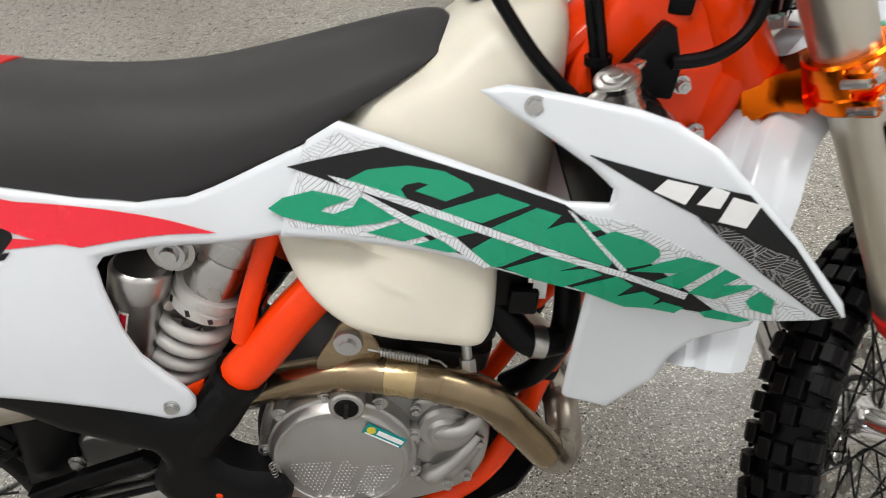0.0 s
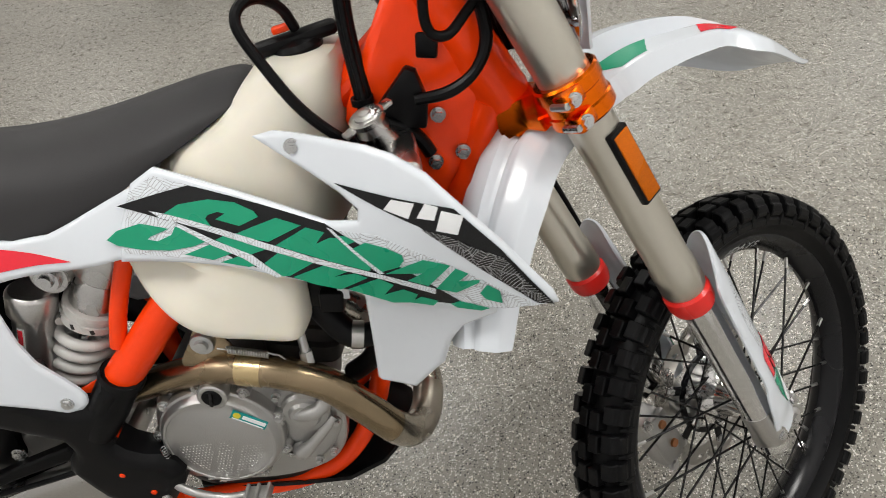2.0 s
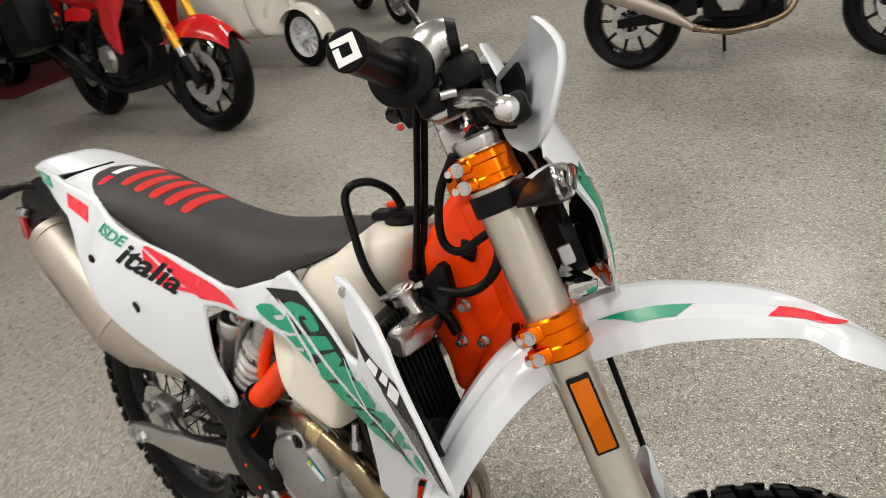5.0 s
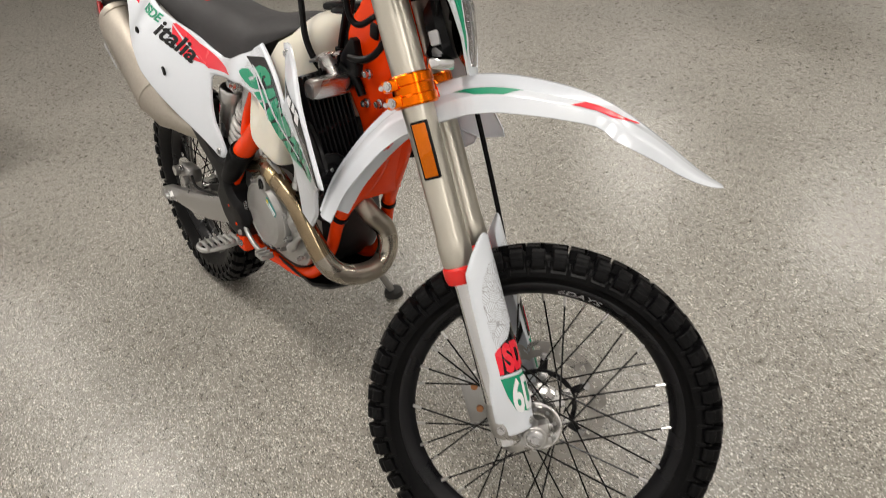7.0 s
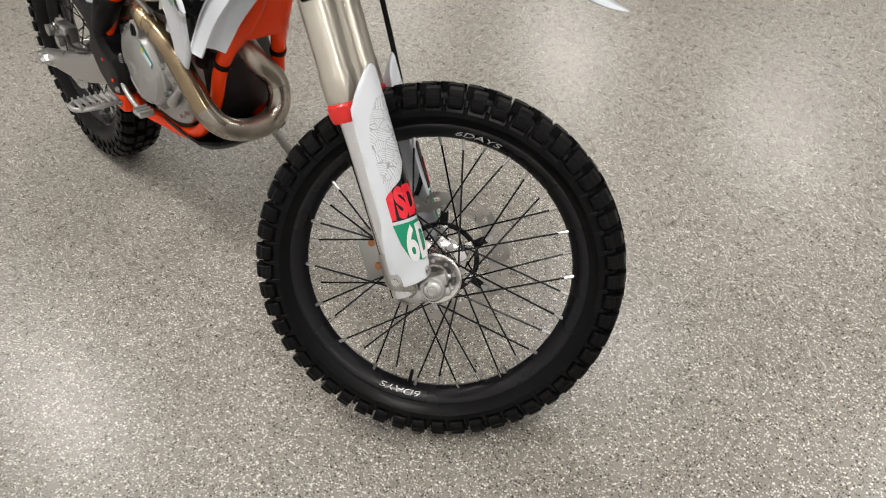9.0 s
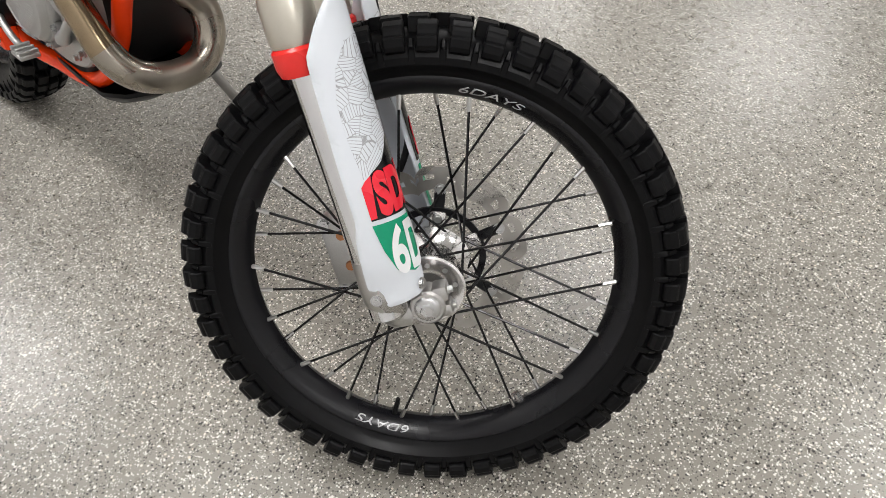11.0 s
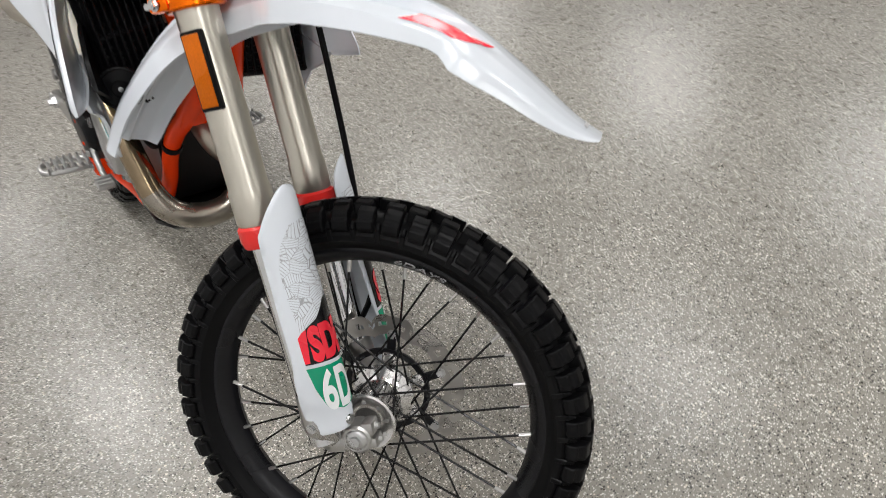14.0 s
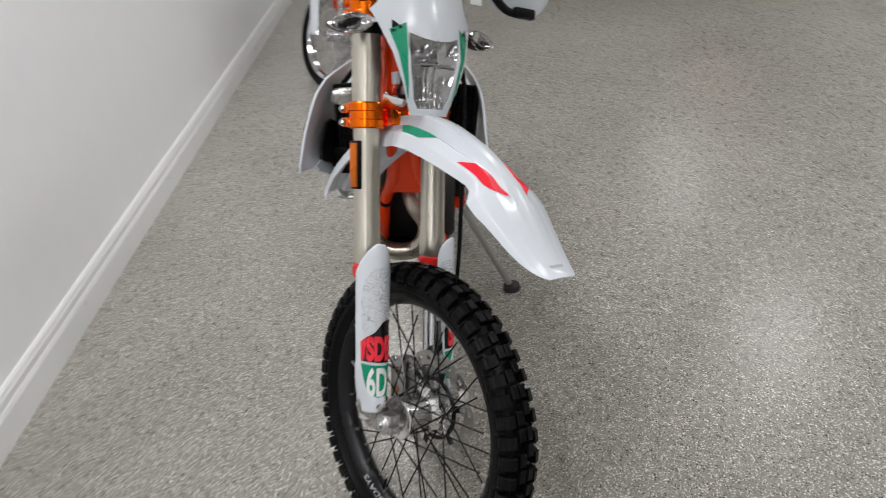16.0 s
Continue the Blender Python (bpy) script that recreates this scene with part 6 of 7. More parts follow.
part("spring_collar", tube([SA + sd * 0.088, SA + sd * 0.089, SA + sd * 0.099, SA + sd * 0.100, SA + sd * 0.104, SA + sd * 0.105, SA + sd * 0.116, SA + sd * 0.117], [0.039, 0.0415, 0.0415, 0.0395, 0.0395, 0.0425, 0.0425, 0.040], 32), SPRING, shock, "pale slotted spring collar")
for k in range(10):
    w = 2 * math.pi * k / 10
    # notches are dark raised blocks, their shade given by colour
    part("collar_slot", moved(block((0, 0, 0), (0.006, 0.003, 0.009), 0.001, seg=1), Matrix.Translation(SA + sd * 0.1105 + 0.0415 * (u1 * math.cos(w) + u2 * math.sin(w))) @ (u1 * math.cos(w) + u2 * math.sin(w)).to_track_quat("Y", "Z").to_matrix().to_4x4()), CAST_SHADED_DARK, shock)
part("damper_rod", rod(SA + sd * 0.09, SB, 0.012, 14), CHROME, shock)
RA, RB = Vector((0.634, -0.098, 0.812)), Vector((0.594, -0.106, 0.700))
res = part("reservoir", loft([[RA + (RB - RA) * t + r * (Vector((math.cos(a), 0, -0.357 * math.cos(a))) + Vector((0, math.sin(a), 0))) for a in [2 * math.pi * k / 28 for k in range(28)]] for t, r in ((-0.02, 0.010), (-0.02, 0.026), (0.0, 0.029), (0.03, 0.0305), (0.25, 0.0305), (0.27, 0.0295), (0.28, 0.0265), (0.30, 0.0255), (1.12, 0.0255), (1.15, 0.022))]), ALU, shock, "silver gas reservoir")
def on_reservoir(a, b, d):
    return RA + (RB - RA) * b + Vector((math.sin(a), -math.cos(a), -0.357 * math.sin(a))) * (0.0257 + d)


part("label", sheet([(-0.42, 0.38), (-0.02, 0.38), (-0.02, 0.90), (-0.42, 0.90)], on_reservoir, 0.0004, 0.05, 1, 0, 0.004, 0.0004), WHITE_DULL, res, "white label")
part("label_mark", sheet([(-0.36, 0.40), (-0.10, 0.40), (-0.10, 0.60), (-0.36, 0.60)], on_reservoir, 0.0004, 0.05, 1, 0, 0.004, 0.0010), RED, res, "red printed mark")
part("label_mark", sheet([(-0.36, 0.64), (-0.10, 0.64), (-0.10, 0.87), (-0.36, 0.87)], on_reservoir, 0.0004, 0.05, 1, 0, 0.004, 0.0010), BLACK_GLOSS, res, "black printed mark")
part("reservoir_bridge", tube(curve([RA + Vector((0.01, 0.01, 0.01)), RA + Vector((0.05, 0.025, 0.02)), SA + Vector((0, -0.01, -0.005))], 5), [0.02, 0.022, 0.026], 16), ALU, res)
part("adjuster_cap", moved(turned([(-0.014, 0.0), (-0.014, 0.009), (-0.008, 0.010), (-0.008, 0.016), (0.0, 0.018)], 12), Matrix.Translation((0.678, -0.112, 0.836))), STEEL, res)
part("adjuster_boss", rod((0.678, -0.070, 0.836), (0.678, -0.113, 0.836), 0.024, 24), ALU, res)

# -- rear wheel, swingarm, chain, brake --
RW = Matrix.Translation((0.095, 0, 0.340))
rear = wheel("rear_wheel", bike, RW, 0.338, 0.062, 0.238, 0.208, 0.031, 40, 0.016, "silver rear hub with black rim and knobbly tyre", 0.05)
bm = bmesh.new()
rings = []
for k in range(120):
    a = 2 * math.pi * k / 120
    r = 0.110 - 0.004 * (0.5 + 0.5 * math.cos(10 * a)) ** 2
    rings.append([(r * math.cos(a), -0.062, r * math.sin(a)), (r * math.cos(a), -0.058, r * math.sin(a)), (0.08 * math.cos(a), -0.058, 0.08 * math.sin(a)), (0.08 * math.cos(a), -0.062, 0.08 * math.sin(a))])
part("rear_disc", loft(rings, closed=True), STEEL, rear, "wavy steel rear disc")
part("rear_carrier", turned([(-0.062, 0.05), (-0.057, 0.05), (-0.057, 0.083), (-0.062, 0.083)], 30, closed=True), STEEL, rear)
part("sprocket", turned([(0.06, 0.045), (0.064, 0.045), (0.064, 0.105), (0.06, 0.105)], 50, closed=True), RIM, rear, "black rear sprocket")
for s in (-1, 1):
    rings = []
    for x, z, h, w in ((0.015, 0.318, 0.020, 0.010), (0.06, 0.334, 0.026, 0.013), (0.14, 0.352, 0.028, 0.013), (0.26, 0.372, 0.036, 0.014), (0.40, 0.405, 0.042, 0.017), (0.50, 0.432, 0.043, 0.02), (0.60, 0.455, 0.04, 0.024), (0.70, 0.465, 0.036, 0.024)):
        y = s * float(np.interp(x, [0.0, 0.4, 0.7], [0.118, 0.118, 0.085]))
        rings.append([(x, y + w * math.copysign(abs(math.cos(a)) ** 0.5, math.cos(a)), z + h * math.copysign(abs(math.sin(a)) ** 0.5, math.sin(a))) for a in [2 * math.pi * (i + 0.5) / 16 for i in range(16)]])
    arm = part("swingarm", loft(rings), ALU, bike, "silver cast swingarm")
    part("axle_nut", moved(turned([(-0.022, 0.0), (-0.022, 0.010), (-0.012, 0.011), (-0.012, 0.018), (0.0, 0.02)], 6), Matrix.Translation((0.095, s * 0.130, 0.340)) @ (Matrix() if s < 0 else pose(0, 0, 0, 0, 0, 180))), STEEL, arm)
    part("chain_adjuster", block((0.012, s * 0.118, 0.318), (0.03, 0.03, 0.036), 0.005), ALU, arm)
    part("adjuster_bolt", bolt((-0.002, s * 0.118, 0.318), (-1, 0, -0.2), 0.006, 0.014), STEEL, arm)
part("swingarm_bridge", block((0.56, 0, 0.46), (0.10, 0.16, 0.06), 0.015), ALU, bike)
chain = [(0.095 + 0.107 * math.cos(a), 0.062, 0.34 + 0.107 * math.sin(a)) for a in [math.pi / 2 + 0.1 + math.pi * i / 24 for i in range(25)]] + [(0.45, 0.062, 0.41), (0.74, 0.062, 0.455), (0.775, 0.062, 0.49), (0.74, 0.062, 0.525), (0.45, 0.062, 0.50)]
part("chain", tube(curve(chain, 3, True), 0.0085, 8, True, 0.6), STEEL, bike, "steel drive chain")
bm = block((0.185, -0.085, 0.435), (0.085, 0.045, 0.05), 0.012)
rod((0.15, -0.11, 0.44), (0.15, -0.125, 0.44), 0.016, 16, bm=bm)
rod((0.215, -0.11, 0.425), (0.215, -0.125, 0.425), 0.016, 16, bm=bm)
rc = part("rear_caliper", bm, CAST, bike, "cast rear brake caliper")
part("rear_brake_hose", tube(curve([(0.23, -0.10, 0.44), (0.33, -0.125, 0.445), (0.45, -0.132, 0.47), (0.58, -0.13, 0.50)], 6), 0.0045, 8), RUBBER, rc)
part("caliper_bolt", bolt((0.18, -0.108, 0.455), (0, -1, 0), 0.009, 0.01), STEEL, rc)
part("linkage_plate", sheet([(0.425, 0.440), (0.438, 0.480), (0.442, 0.510), (0.470, 0.520), (0.520, 0.505), (0.53, 0.48), (0.47, 0.455)], lambda x, z, d: Vector((x, -0.055 - d, z)), 0.03, 0.012, 2, 0.006, 0.006), CAST, bike, "cast linkage casting")
part("linkage_bolt", bolt((0.456, -0.085, 0.503), (0, -1, 0), 0.009, 0.008), STEEL, bike)
part("swingarm_slider", sheet([(0.38, 0.462), (0.45, 0.490), (0.555, 0.525), (0.57, 0.508), (0.555, 0.498), (0.45, 0.466), (0.39, 0.446)], lambda x, z, d: Vector((x, -0.106 - d, z)), 0.014, 0.012, 1, 0.004, 0.004), BLACK, bike, "black slider on the swingarm")
part("chain_guide", block((0.34, 0.07, 0.33), (0.07, 0.035, 0.10), 0.01), BLACK, bike)
part("mud_flap", sheet([(0.36, 0.44), (0.40, 0.72), (0.46, 0.74), (0.60, 0.66), (0.60, 0.62), (0.48, 0.60), (0.446, 0.53), (0.442, 0.505), (0.425, 0.46)], lambda x, z, d: Vector((x, -0.075 - d, z)), 0.15, 0.05, 1, 0.01, 0.02), BLACK, bike, "black inner fender")

# -- foot pegs, pedal, stand --
for s in (-1, 1):
    bm = bmesh.new()
    tube(curve([(0.685, s * 0.145, 0.420), (0.70, s * 0.19, 0.423), (0.695, s * 0.25, 0.425), (0.672, s * 0.262, 0.425), (0.648, s * 0.25, 0.425), (0.645, s * 0.19, 0.423), (0.662, s * 0.145, 0.420)], 6), 0.0065, 8, bm=bm)
    for k in range(6):
        yy = s * (0.165 + 0.016 * k)
        rod((0.645, yy, 0.429), (0.70, yy, 0.429), 0.0045, 6, bm=bm)
    for k in range(7):
        yy = s * (0.165 + 0.014 * k)
        for xx in (0.646, 0.699):
            rod((xx, yy, 0.423), (xx, yy, 0.439), 0.005, 5, bm=bm, r2=0.002)
    part("foot_peg", bm, CAST, bike, "toothed metal foot peg")
    part("peg_mount", block((0.690, s * 0.142, 0.418), (0.052, 0.036, 0.050), 0.012), ORANGE, frame_)
    part("peg_bolt", bolt((0.703, s * 0.160, 0.422), (0, s, 0), 0.007, 0.008), STEEL, frame_)
part("brake_pedal", tube(curve([(0.725, -0.142, 0.535), (0.728, -0.150, 0.505), (0.729, -0.153, 0.482), (0.741, -0.155, 0.466), (0.77, -0.156, 0.449), (0.803, -0.156, 0.441), (0.838, -0.156, 0.446)], 6), [0.006, 0.006, 0.0062, 0.0065, 0.006], 12), CAST, bike, "silver brake pedal")
bm = block((0.852, -0.166, 0.450), (0.040, 0.034, 0.009), 0.003)
for xx in (0.836, 0.852, 0.868):
    block((xx, -0.166, 0.457), (0.005, 0.032, 0.008), 0.001, bm=bm, seg=1)
part("pedal_tip", bm, CAST, bike, "toothed pedal tip")
part("pedal_spring", tube([(0.733 + 0.004 * math.cos(i * 0.9), -0.146 + 0.004 * math.sin(i * 0.9), 0.548 - 0.0007 * i) for i in range(70)], 0.001, 5), STEEL, bike, "small pedal spring")
part("stand_pivot", tube(curve([(0.70, 0.135, 0.40), (0.70, 0.158, 0.385), (0.70, 0.172, 0.352)], 6), [0.012, 0.014, 0.013, 0.012], 12), CAST, bike, "grey side stand pivot")
FOOT = BIKE.inverted() @ Vector((-0.16, 0.965, 0.005))
part("stand_foot", moved(turned([(-0.005, 0.0), (-0.005, 0.031), (0.012, 0.029), (0.020, 0.016), (0.022, 0.0)], 20, "z"), Matrix.Translation(FOOT) @ pose(0, 0, 0, 9.46, 0, 0)), CAST_SHADED_DARK, bike, "round stand foot")
part("stand_leg", rod((0.70, 0.17, 0.36), FOOT, 0.012, 12, r2=0.011), CAST, bike, "grey stand leg")

# -- tail: holder, lamp, signals --
MID_Y = -0.070
holder = part("plate_holder", loft([[(x, MID_Y + y * w, z + zz * h) for y, zz in ((-1, -1), (1, -1), (1, 1), (-1, 1))] for x, z, w, h in ((0.10, 1.02, 0.06, 0.03), (-0.03, 0.985, 0.072, 0.05), (-0.12, 0.945, 0.078, 0.06), (-0.18, 0.91, 0.076, 0.045))]), BLACK, bike, "black plate holder", smooth=True)
part("tail_lamp", block((-0.195, MID_Y, 0.905), (0.03, 0.11, 0.045), 0.008), TAIL_RED, holder, "red tail lamp")
part("side_reflector", block((-0.185, -0.155, 0.888), (0.034, 0.012, 0.062), 0.004, pose(0, 0, 0, 0, 15, 0)), TAIL_RED, holder, "red side reflector")
part("reflector_bracket", block((-0.15, -0.160, 0.935), (0.05, 0.02, 0.02), 0.005), STEEL, holder, "small metal bracket")
for s in (-1, 1):
    def q(x, y, z, s=s):
        return (x, MID_Y + s * (y + MID_Y), z)
    part("signal_arm", tube([q(-0.055, 0.13, 1.008), q(-0.10, 0.155, 1.008), q(-0.14, 0.178, 0.998)], [0.012, 0.010, 0.009], 12), BLACK, holder)
    part("turn_signal", tube(curve([q(-0.125, 0.170, 1.003), q(-0.16, 0.19, 0.994), q(-0.20, 0.215, 0.980), q(-0.242, 0.24, 0.966)], 5), [0.009, 0.0165, 0.0155, 0.005], 20), BLACK, holder, "black rear turn signal")

# -- handlebar and controls, in the steering's axes --
END = {-1: Vector((-0.126, -0.405, 1.034)), 1: Vector((-0.172, 0.42, 1.060))}
AXIS = {-1: Vector((-0.026, -0.12, 0.014)).normalized(), 1: Vector((-0.05, 0.13, 0.016)).normalized()}
R_IN, L_IN = END[-1] - AXIS[-1] * 0.20, END[1] - AXIS[1] * 0.20
BAR = curve([END[-1], END[-1] - AXIS[-1] * 0.1, R_IN, (-0.074, -0.13, 0.995), (-0.072, -0.08, 0.972), (-0.072, 0.0, 0.966), (-0.072, 0.08, 0.972), (-0.078, 0.13, 0.993), L_IN, END[1] - AXIS[1] * 0.1, END[1]], 8)
bar = part("handlebar", tube(BAR, [0.0111, 0.0111, 0.0111, 0.0125, 0.0143, 0.0143, 0.0143, 0.0125, 0.0111, 0.0111, 0.0111], 16), RIM, bike, "black tapered handlebar with pale lettering", STEER)


def along(s, k, out=0.0, up=0.0):
    """A point k metres in from the bar's end, out ahead and up."""
    return END[s] - AXIS[s] * k + Vector((out, 0, up))


for s in (-1, 1):
    e, d = END[s], AXIS[s]
    clamp_ = part("bar_clamp", join(block((-0.074, s * 0.05, 0.945), (0.046, 0.028, 0.045), 0.005), block((-0.072, s * 0.05, 0.976), (0.050, 0.028, 0.026), 0.008)), ALU, bar, "silver bar clamp")
    for x in (-0.092, -0.054):
        part("clamp_bolt", bolt((x, s * 0.05, 0.989), (0, 0, 1), 0.005, 0.007), STEEL, clamp_)
    # ribbed grip with its flange and end disc
    prof, rad = [e + d * 0.006, e + d * 0.004], [0.0165, 0.0182]
    for k in range(26):
        t = 0.002 + k * 0.0043
        prof.append(e - d * t)
        rad.append(0.0172 if k % 2 else 0.0164)
    prof += [e - d * 0.117, e - d * 0.121, e - d * 0.126]
    rad += [0.022, 0.034, 0.0352]
    grip = part("grip", tube(prof, rad, 28), RUBBER, bar, "black ribbed rubber grip")
    side = d.cross(Vector((0, 0, 1))).normalized()
    high = side.cross(d)
    ring = [(math.cos(a), math.sin(a)) for a in [math.pi / 4 + math.pi * 2 * k / 12 for k in range(12)]]

    def on_end(a, b, dd, e=e, d=d, side=side, high=high):
        return e + side * a + high * b + d * (0.0062 + dd)

    part("grip_mark", sheet([(-0.011, -0.011), (0.011, -0.011), (0.011, 0.004), (0.005, 0.004), (0.005, -0.005), (-0.005, -0.005), (-0.005, 0.005), (0.011, 0.006), (0.011, 0.011), (-0.011, 0.011)], on_end, 0.0004, 0.01, 1, 0, 0.002, 0.0004), WHITE_DULL, grip, "white printed mark on the end")
    # bowed shield of the hand guard
    def shield(n, z, dd, s=s):
        f = float(np.interp(z, [0.885, 0.90, 0.915, 0.93, 0.943, 0.955, 0.967, 0.98, 0.997], [-0.014, -0.006, 0.002, 0.012, 0.021, 0.028, 0.032, 0.031, 0.025])) - 0.040 * (max(0.0, 0.435 - n) / 0.185) ** 1.5
        return Vector((f + dd - (0.03 if s > 0 else 0.0), s * n, z + (0.035 if s > 0 else 0.0)))
    GUARD_H = [(0.250, 0.955), (0.262, 0.934), (0.305, 0.914), (0.35, 0.903), (0.395, 0.903), (0.425, 0.914), (0.436, 0.94), (0.434, 0.968), (0.424, 0.992), (0.414, 0.997), (0.38, 0.990), (0.32, 0.986), (0.265, 0.982), (0.245, 0.972)]
    hg = part("hand_guard", sheet(GUARD_H, shield, 0.004, 0.014, 3, 0.004, 0.006), WHITE, bar, "white plastic hand guard")
    part("guard_bracket", sheet([(0.276, 0.945), (0.292, 0.931), (0.335, 0.925), (0.343, 0.950), (0.338, 0.978), (0.285, 0.974)], shield, 0.004, 0.014, 1, 0.001, 0.004, -0.012), BLACK, bar, "black bracket inside the guard")
    part("guard_mount", join(tube(curve([along(s, 0.20), along(s, 0.19, 0.05, -0.03), (-0.03, s * 0.30, 0.945), (-0.014, s * 0.35, 0.940)], 5), [0.013, 0.012, 0.010, 0.009], 10), block((-0.016, s * 0.35, 0.940), (0.020, 0.07, 0.026), 0.006)), BLACK, bar, "black guard mount")
    part("lever_clamp", join(tube([along(s, 0.175), along(s, 0.195)], 0.0175, 18), block(along(s, 0.185, 0.022, -0.012), (0.03, 0.022, 0.022), 0.004)), ALU, bar, "silver lever clamp")
    # lever with its pivot and ball end
    piv = Vector((-0.062, -0.262, 0.976)) if s < 0 else along(1, 0.16, 0.045, -0.03)
    ball = Vector((-0.026, -0.388, 0.942)) if s < 0 else along(1, 0.01, 0.05, -0.04)
    mid = (piv + ball) * 0.5
    lv = part("lever", join(tube(curve([piv, piv.lerp(ball, 0.25) + Vector((0.012, 0, 0)), mid + Vector((0.012, 0, 0)), piv.lerp(ball, 0.8) + Vector((0.004, 0, 0)), ball], 5), [0.011, 0.0095, 0.0075, 0.007, 0.009], 12, flat=0.75), turned([(-0.0115 * math.cos(math.pi * k / 10), 0.0115 * math.sin(math.pi * k / 10)) for k in range(11)], 20, "x", tuple(ball))), POLISHED, bar, "polished lever with a ball end")
    part("pivot_bolt", join(rod(piv + Vector((-0.001, 0, -0.014)), piv + Vector((-0.001, 0, 0.016)), 0.0125, 16), rod(piv + Vector((-0.001, 0, 0.016)), piv + Vector((-0.001, 0, 0.020)), 0.008, 12)), BLACK, lv, "black pivot bolt")
    part("adjuster", rod(piv + Vector((0.004, s * 0.018, 0.006)), piv + Vector((-0.012, s * 0.022, 0.008)), 0.0045, 12), STEEL, lv, "small adjuster")
    part("perch", join(block(piv + Vector((-0.012, -s * 0.03, 0.0)), (0.036, 0.075, 0.026), 0.008), rod(piv + Vector((-0.012, -s * 0.066, 0)), piv + Vector((-0.016, -s * 0.095, 0)), 0.010, 14)), ALU, bar, "cast silver perch")
# throttle: barrel beside the flange, cast cover ahead
thr = part("throttle_housing", join(tube([along(-1, 0.127), along(-1, 0.131), along(-1, 0.160), along(-1, 0.165)], [0.025, 0.029, 0.029, 0.025], 24), tube(curve([along(-1, 0.145, 0.012, 0.006), along(-1, 0.143, 0.036, 0.018), along(-1, 0.142, 0.056, 0.016)], 5), [0.028, 0.026, 0.020], 20, flat=0.8)), ALU, bar, "cast silver throttle housing")
part("throttle_cap", tube([along(-1, 0.142, 0.052, 0.016), along(-1, 0.142, 0.062, 0.014)], [0.024, 0.019], 20, flat=0.8), BLACK, thr, "black rubber seal")
part("kill_switch", join(block(along(-1, 0.150, 0.010, -0.034), (0.030, 0.030, 0.026), 0.006), rod(along(-1, 0.15, 0.012, -0.05), along(-1, 0.15, 0.012, -0.044), 0.008, 12)), BLACK, bar, "black switch")
mc = part("master_cylinder", block((-0.045, -0.235, 1.000), (0.042, 0.080, 0.032), 0.007), BLACK, bar, "black brake reservoir")
part("reservoir_cap", block((-0.045, -0.235, 1.0195), (0.034, 0.060, 0.006), 0.002), ALU, mc, "pale reservoir lid")
# left switches
sw = part("switch_block", join(tube([along(1, 0.130), along(1, 0.165)], 0.023, 18), block(along(1, 0.150, 0.004, 0.0), (0.05, 0.042, 0.062), 0.008), block(along(1, 0.135, -0.014, -0.012), (0.030, 0.03, 0.040), 0.006)), BLACK, bar, "black switch block")
part("red_button", block((-0.163, 0.294, 1.022), (0.012, 0.018, 0.011), 0.003), RED_ANO, sw, "red button")
part("grey_button", block(along(1, 0.142, -0.012, 0.030), (0.018, 0.022, 0.008), 0.002, None), ALU, sw, "grey sliding button")
part("mirror_mount", tube([(-0.108, 0.225, 1.040), (-0.106, 0.225, 1.050), (-0.084, 0.225, 1.080), (-0.082, 0.225, 1.083)], [0.0125, 0.0135, 0.0125, 0.008], 16), BLACK, bar, "black rubber mirror boot")
part("mirror_stem", tube(curve([(-0.085, 0.225, 1.078), (-0.068, 0.226, 1.103), (-0.060, 0.24, 1.13), (-0.062, 0.27, 1.17), (-0.07, 0.33, 1.22)], 6), 0.0055, 8), BLACK_GLOSS, bar, "thin black mirror stem")
for k in range(2):
    part("tag_string", tube(curve([(-0.080, 0.222, 1.087), (-0.074, 0.195 - 0.004 * k, 1.072 - 0.002 * k), (-0.066, 0.165, 1.058 - 0.003 * k), (-0.050, 0.15, 1.045)], 6), 0.0013, 6), WHITE_DULL, bar, "white tag string")
part("tag_loop", turned([(-0.003, 0.0068), (0.003, 0.0068), (0.003, 0.0085), (-0.003, 0.0085)], 16, "z", (-0.080, 0.225, 1.086), closed=True), WHITE_DULL, bar, "white string loop")
part("paper_tag", block((-0.03, 0.20, 0.965), (0.004, 0.035, 0.045), 0.001, None), WHITE_DULL, bar, "white paper tag")


def on_bar(a, b, dd):
    p = L_IN.lerp(Vector((-0.078, 0.13, 0.993)), min(max(0.05 + a / 0.11, 0), 1))
    return p + Vector((-0.0105 - dd, 0, 0.006 + b))


part("bar_lettering", join(*[sheet([(0.012 + 0.014 * k, -0.005), (0.022 + 0.014 * k, -0.005), (0.022 + 0.014 * k, 0.003), (0.012 + 0.014 * k, 0.003)], on_bar, 0.0006, 0.01, 1, 0, 0.002, 0.001) for k in range(5)]), ALU, bar, "pale printed bars")
dash = part("instrument", join(block((-0.005, 0.0, 1.000), (0.075, 0.12, 0.045), 0.012, pose(0, 0, 0, 0, 25, 0)), block((-0.03, 0.075, 0.985), (0.03, 0.03, 0.06), 0.006), block((-0.025, -0.075, 0.975), (0.04, 0.04, 0.05), 0.008)), BLACK, bar, "black instrument housing")
part("instrument_screen", block((-0.022, 0.0, 1.024), (0.035, 0.07, 0.004), 0.001, pose(0, 0, 0, 0, 25, 0)), BLACK_GLOSS, dash, "dark screen")
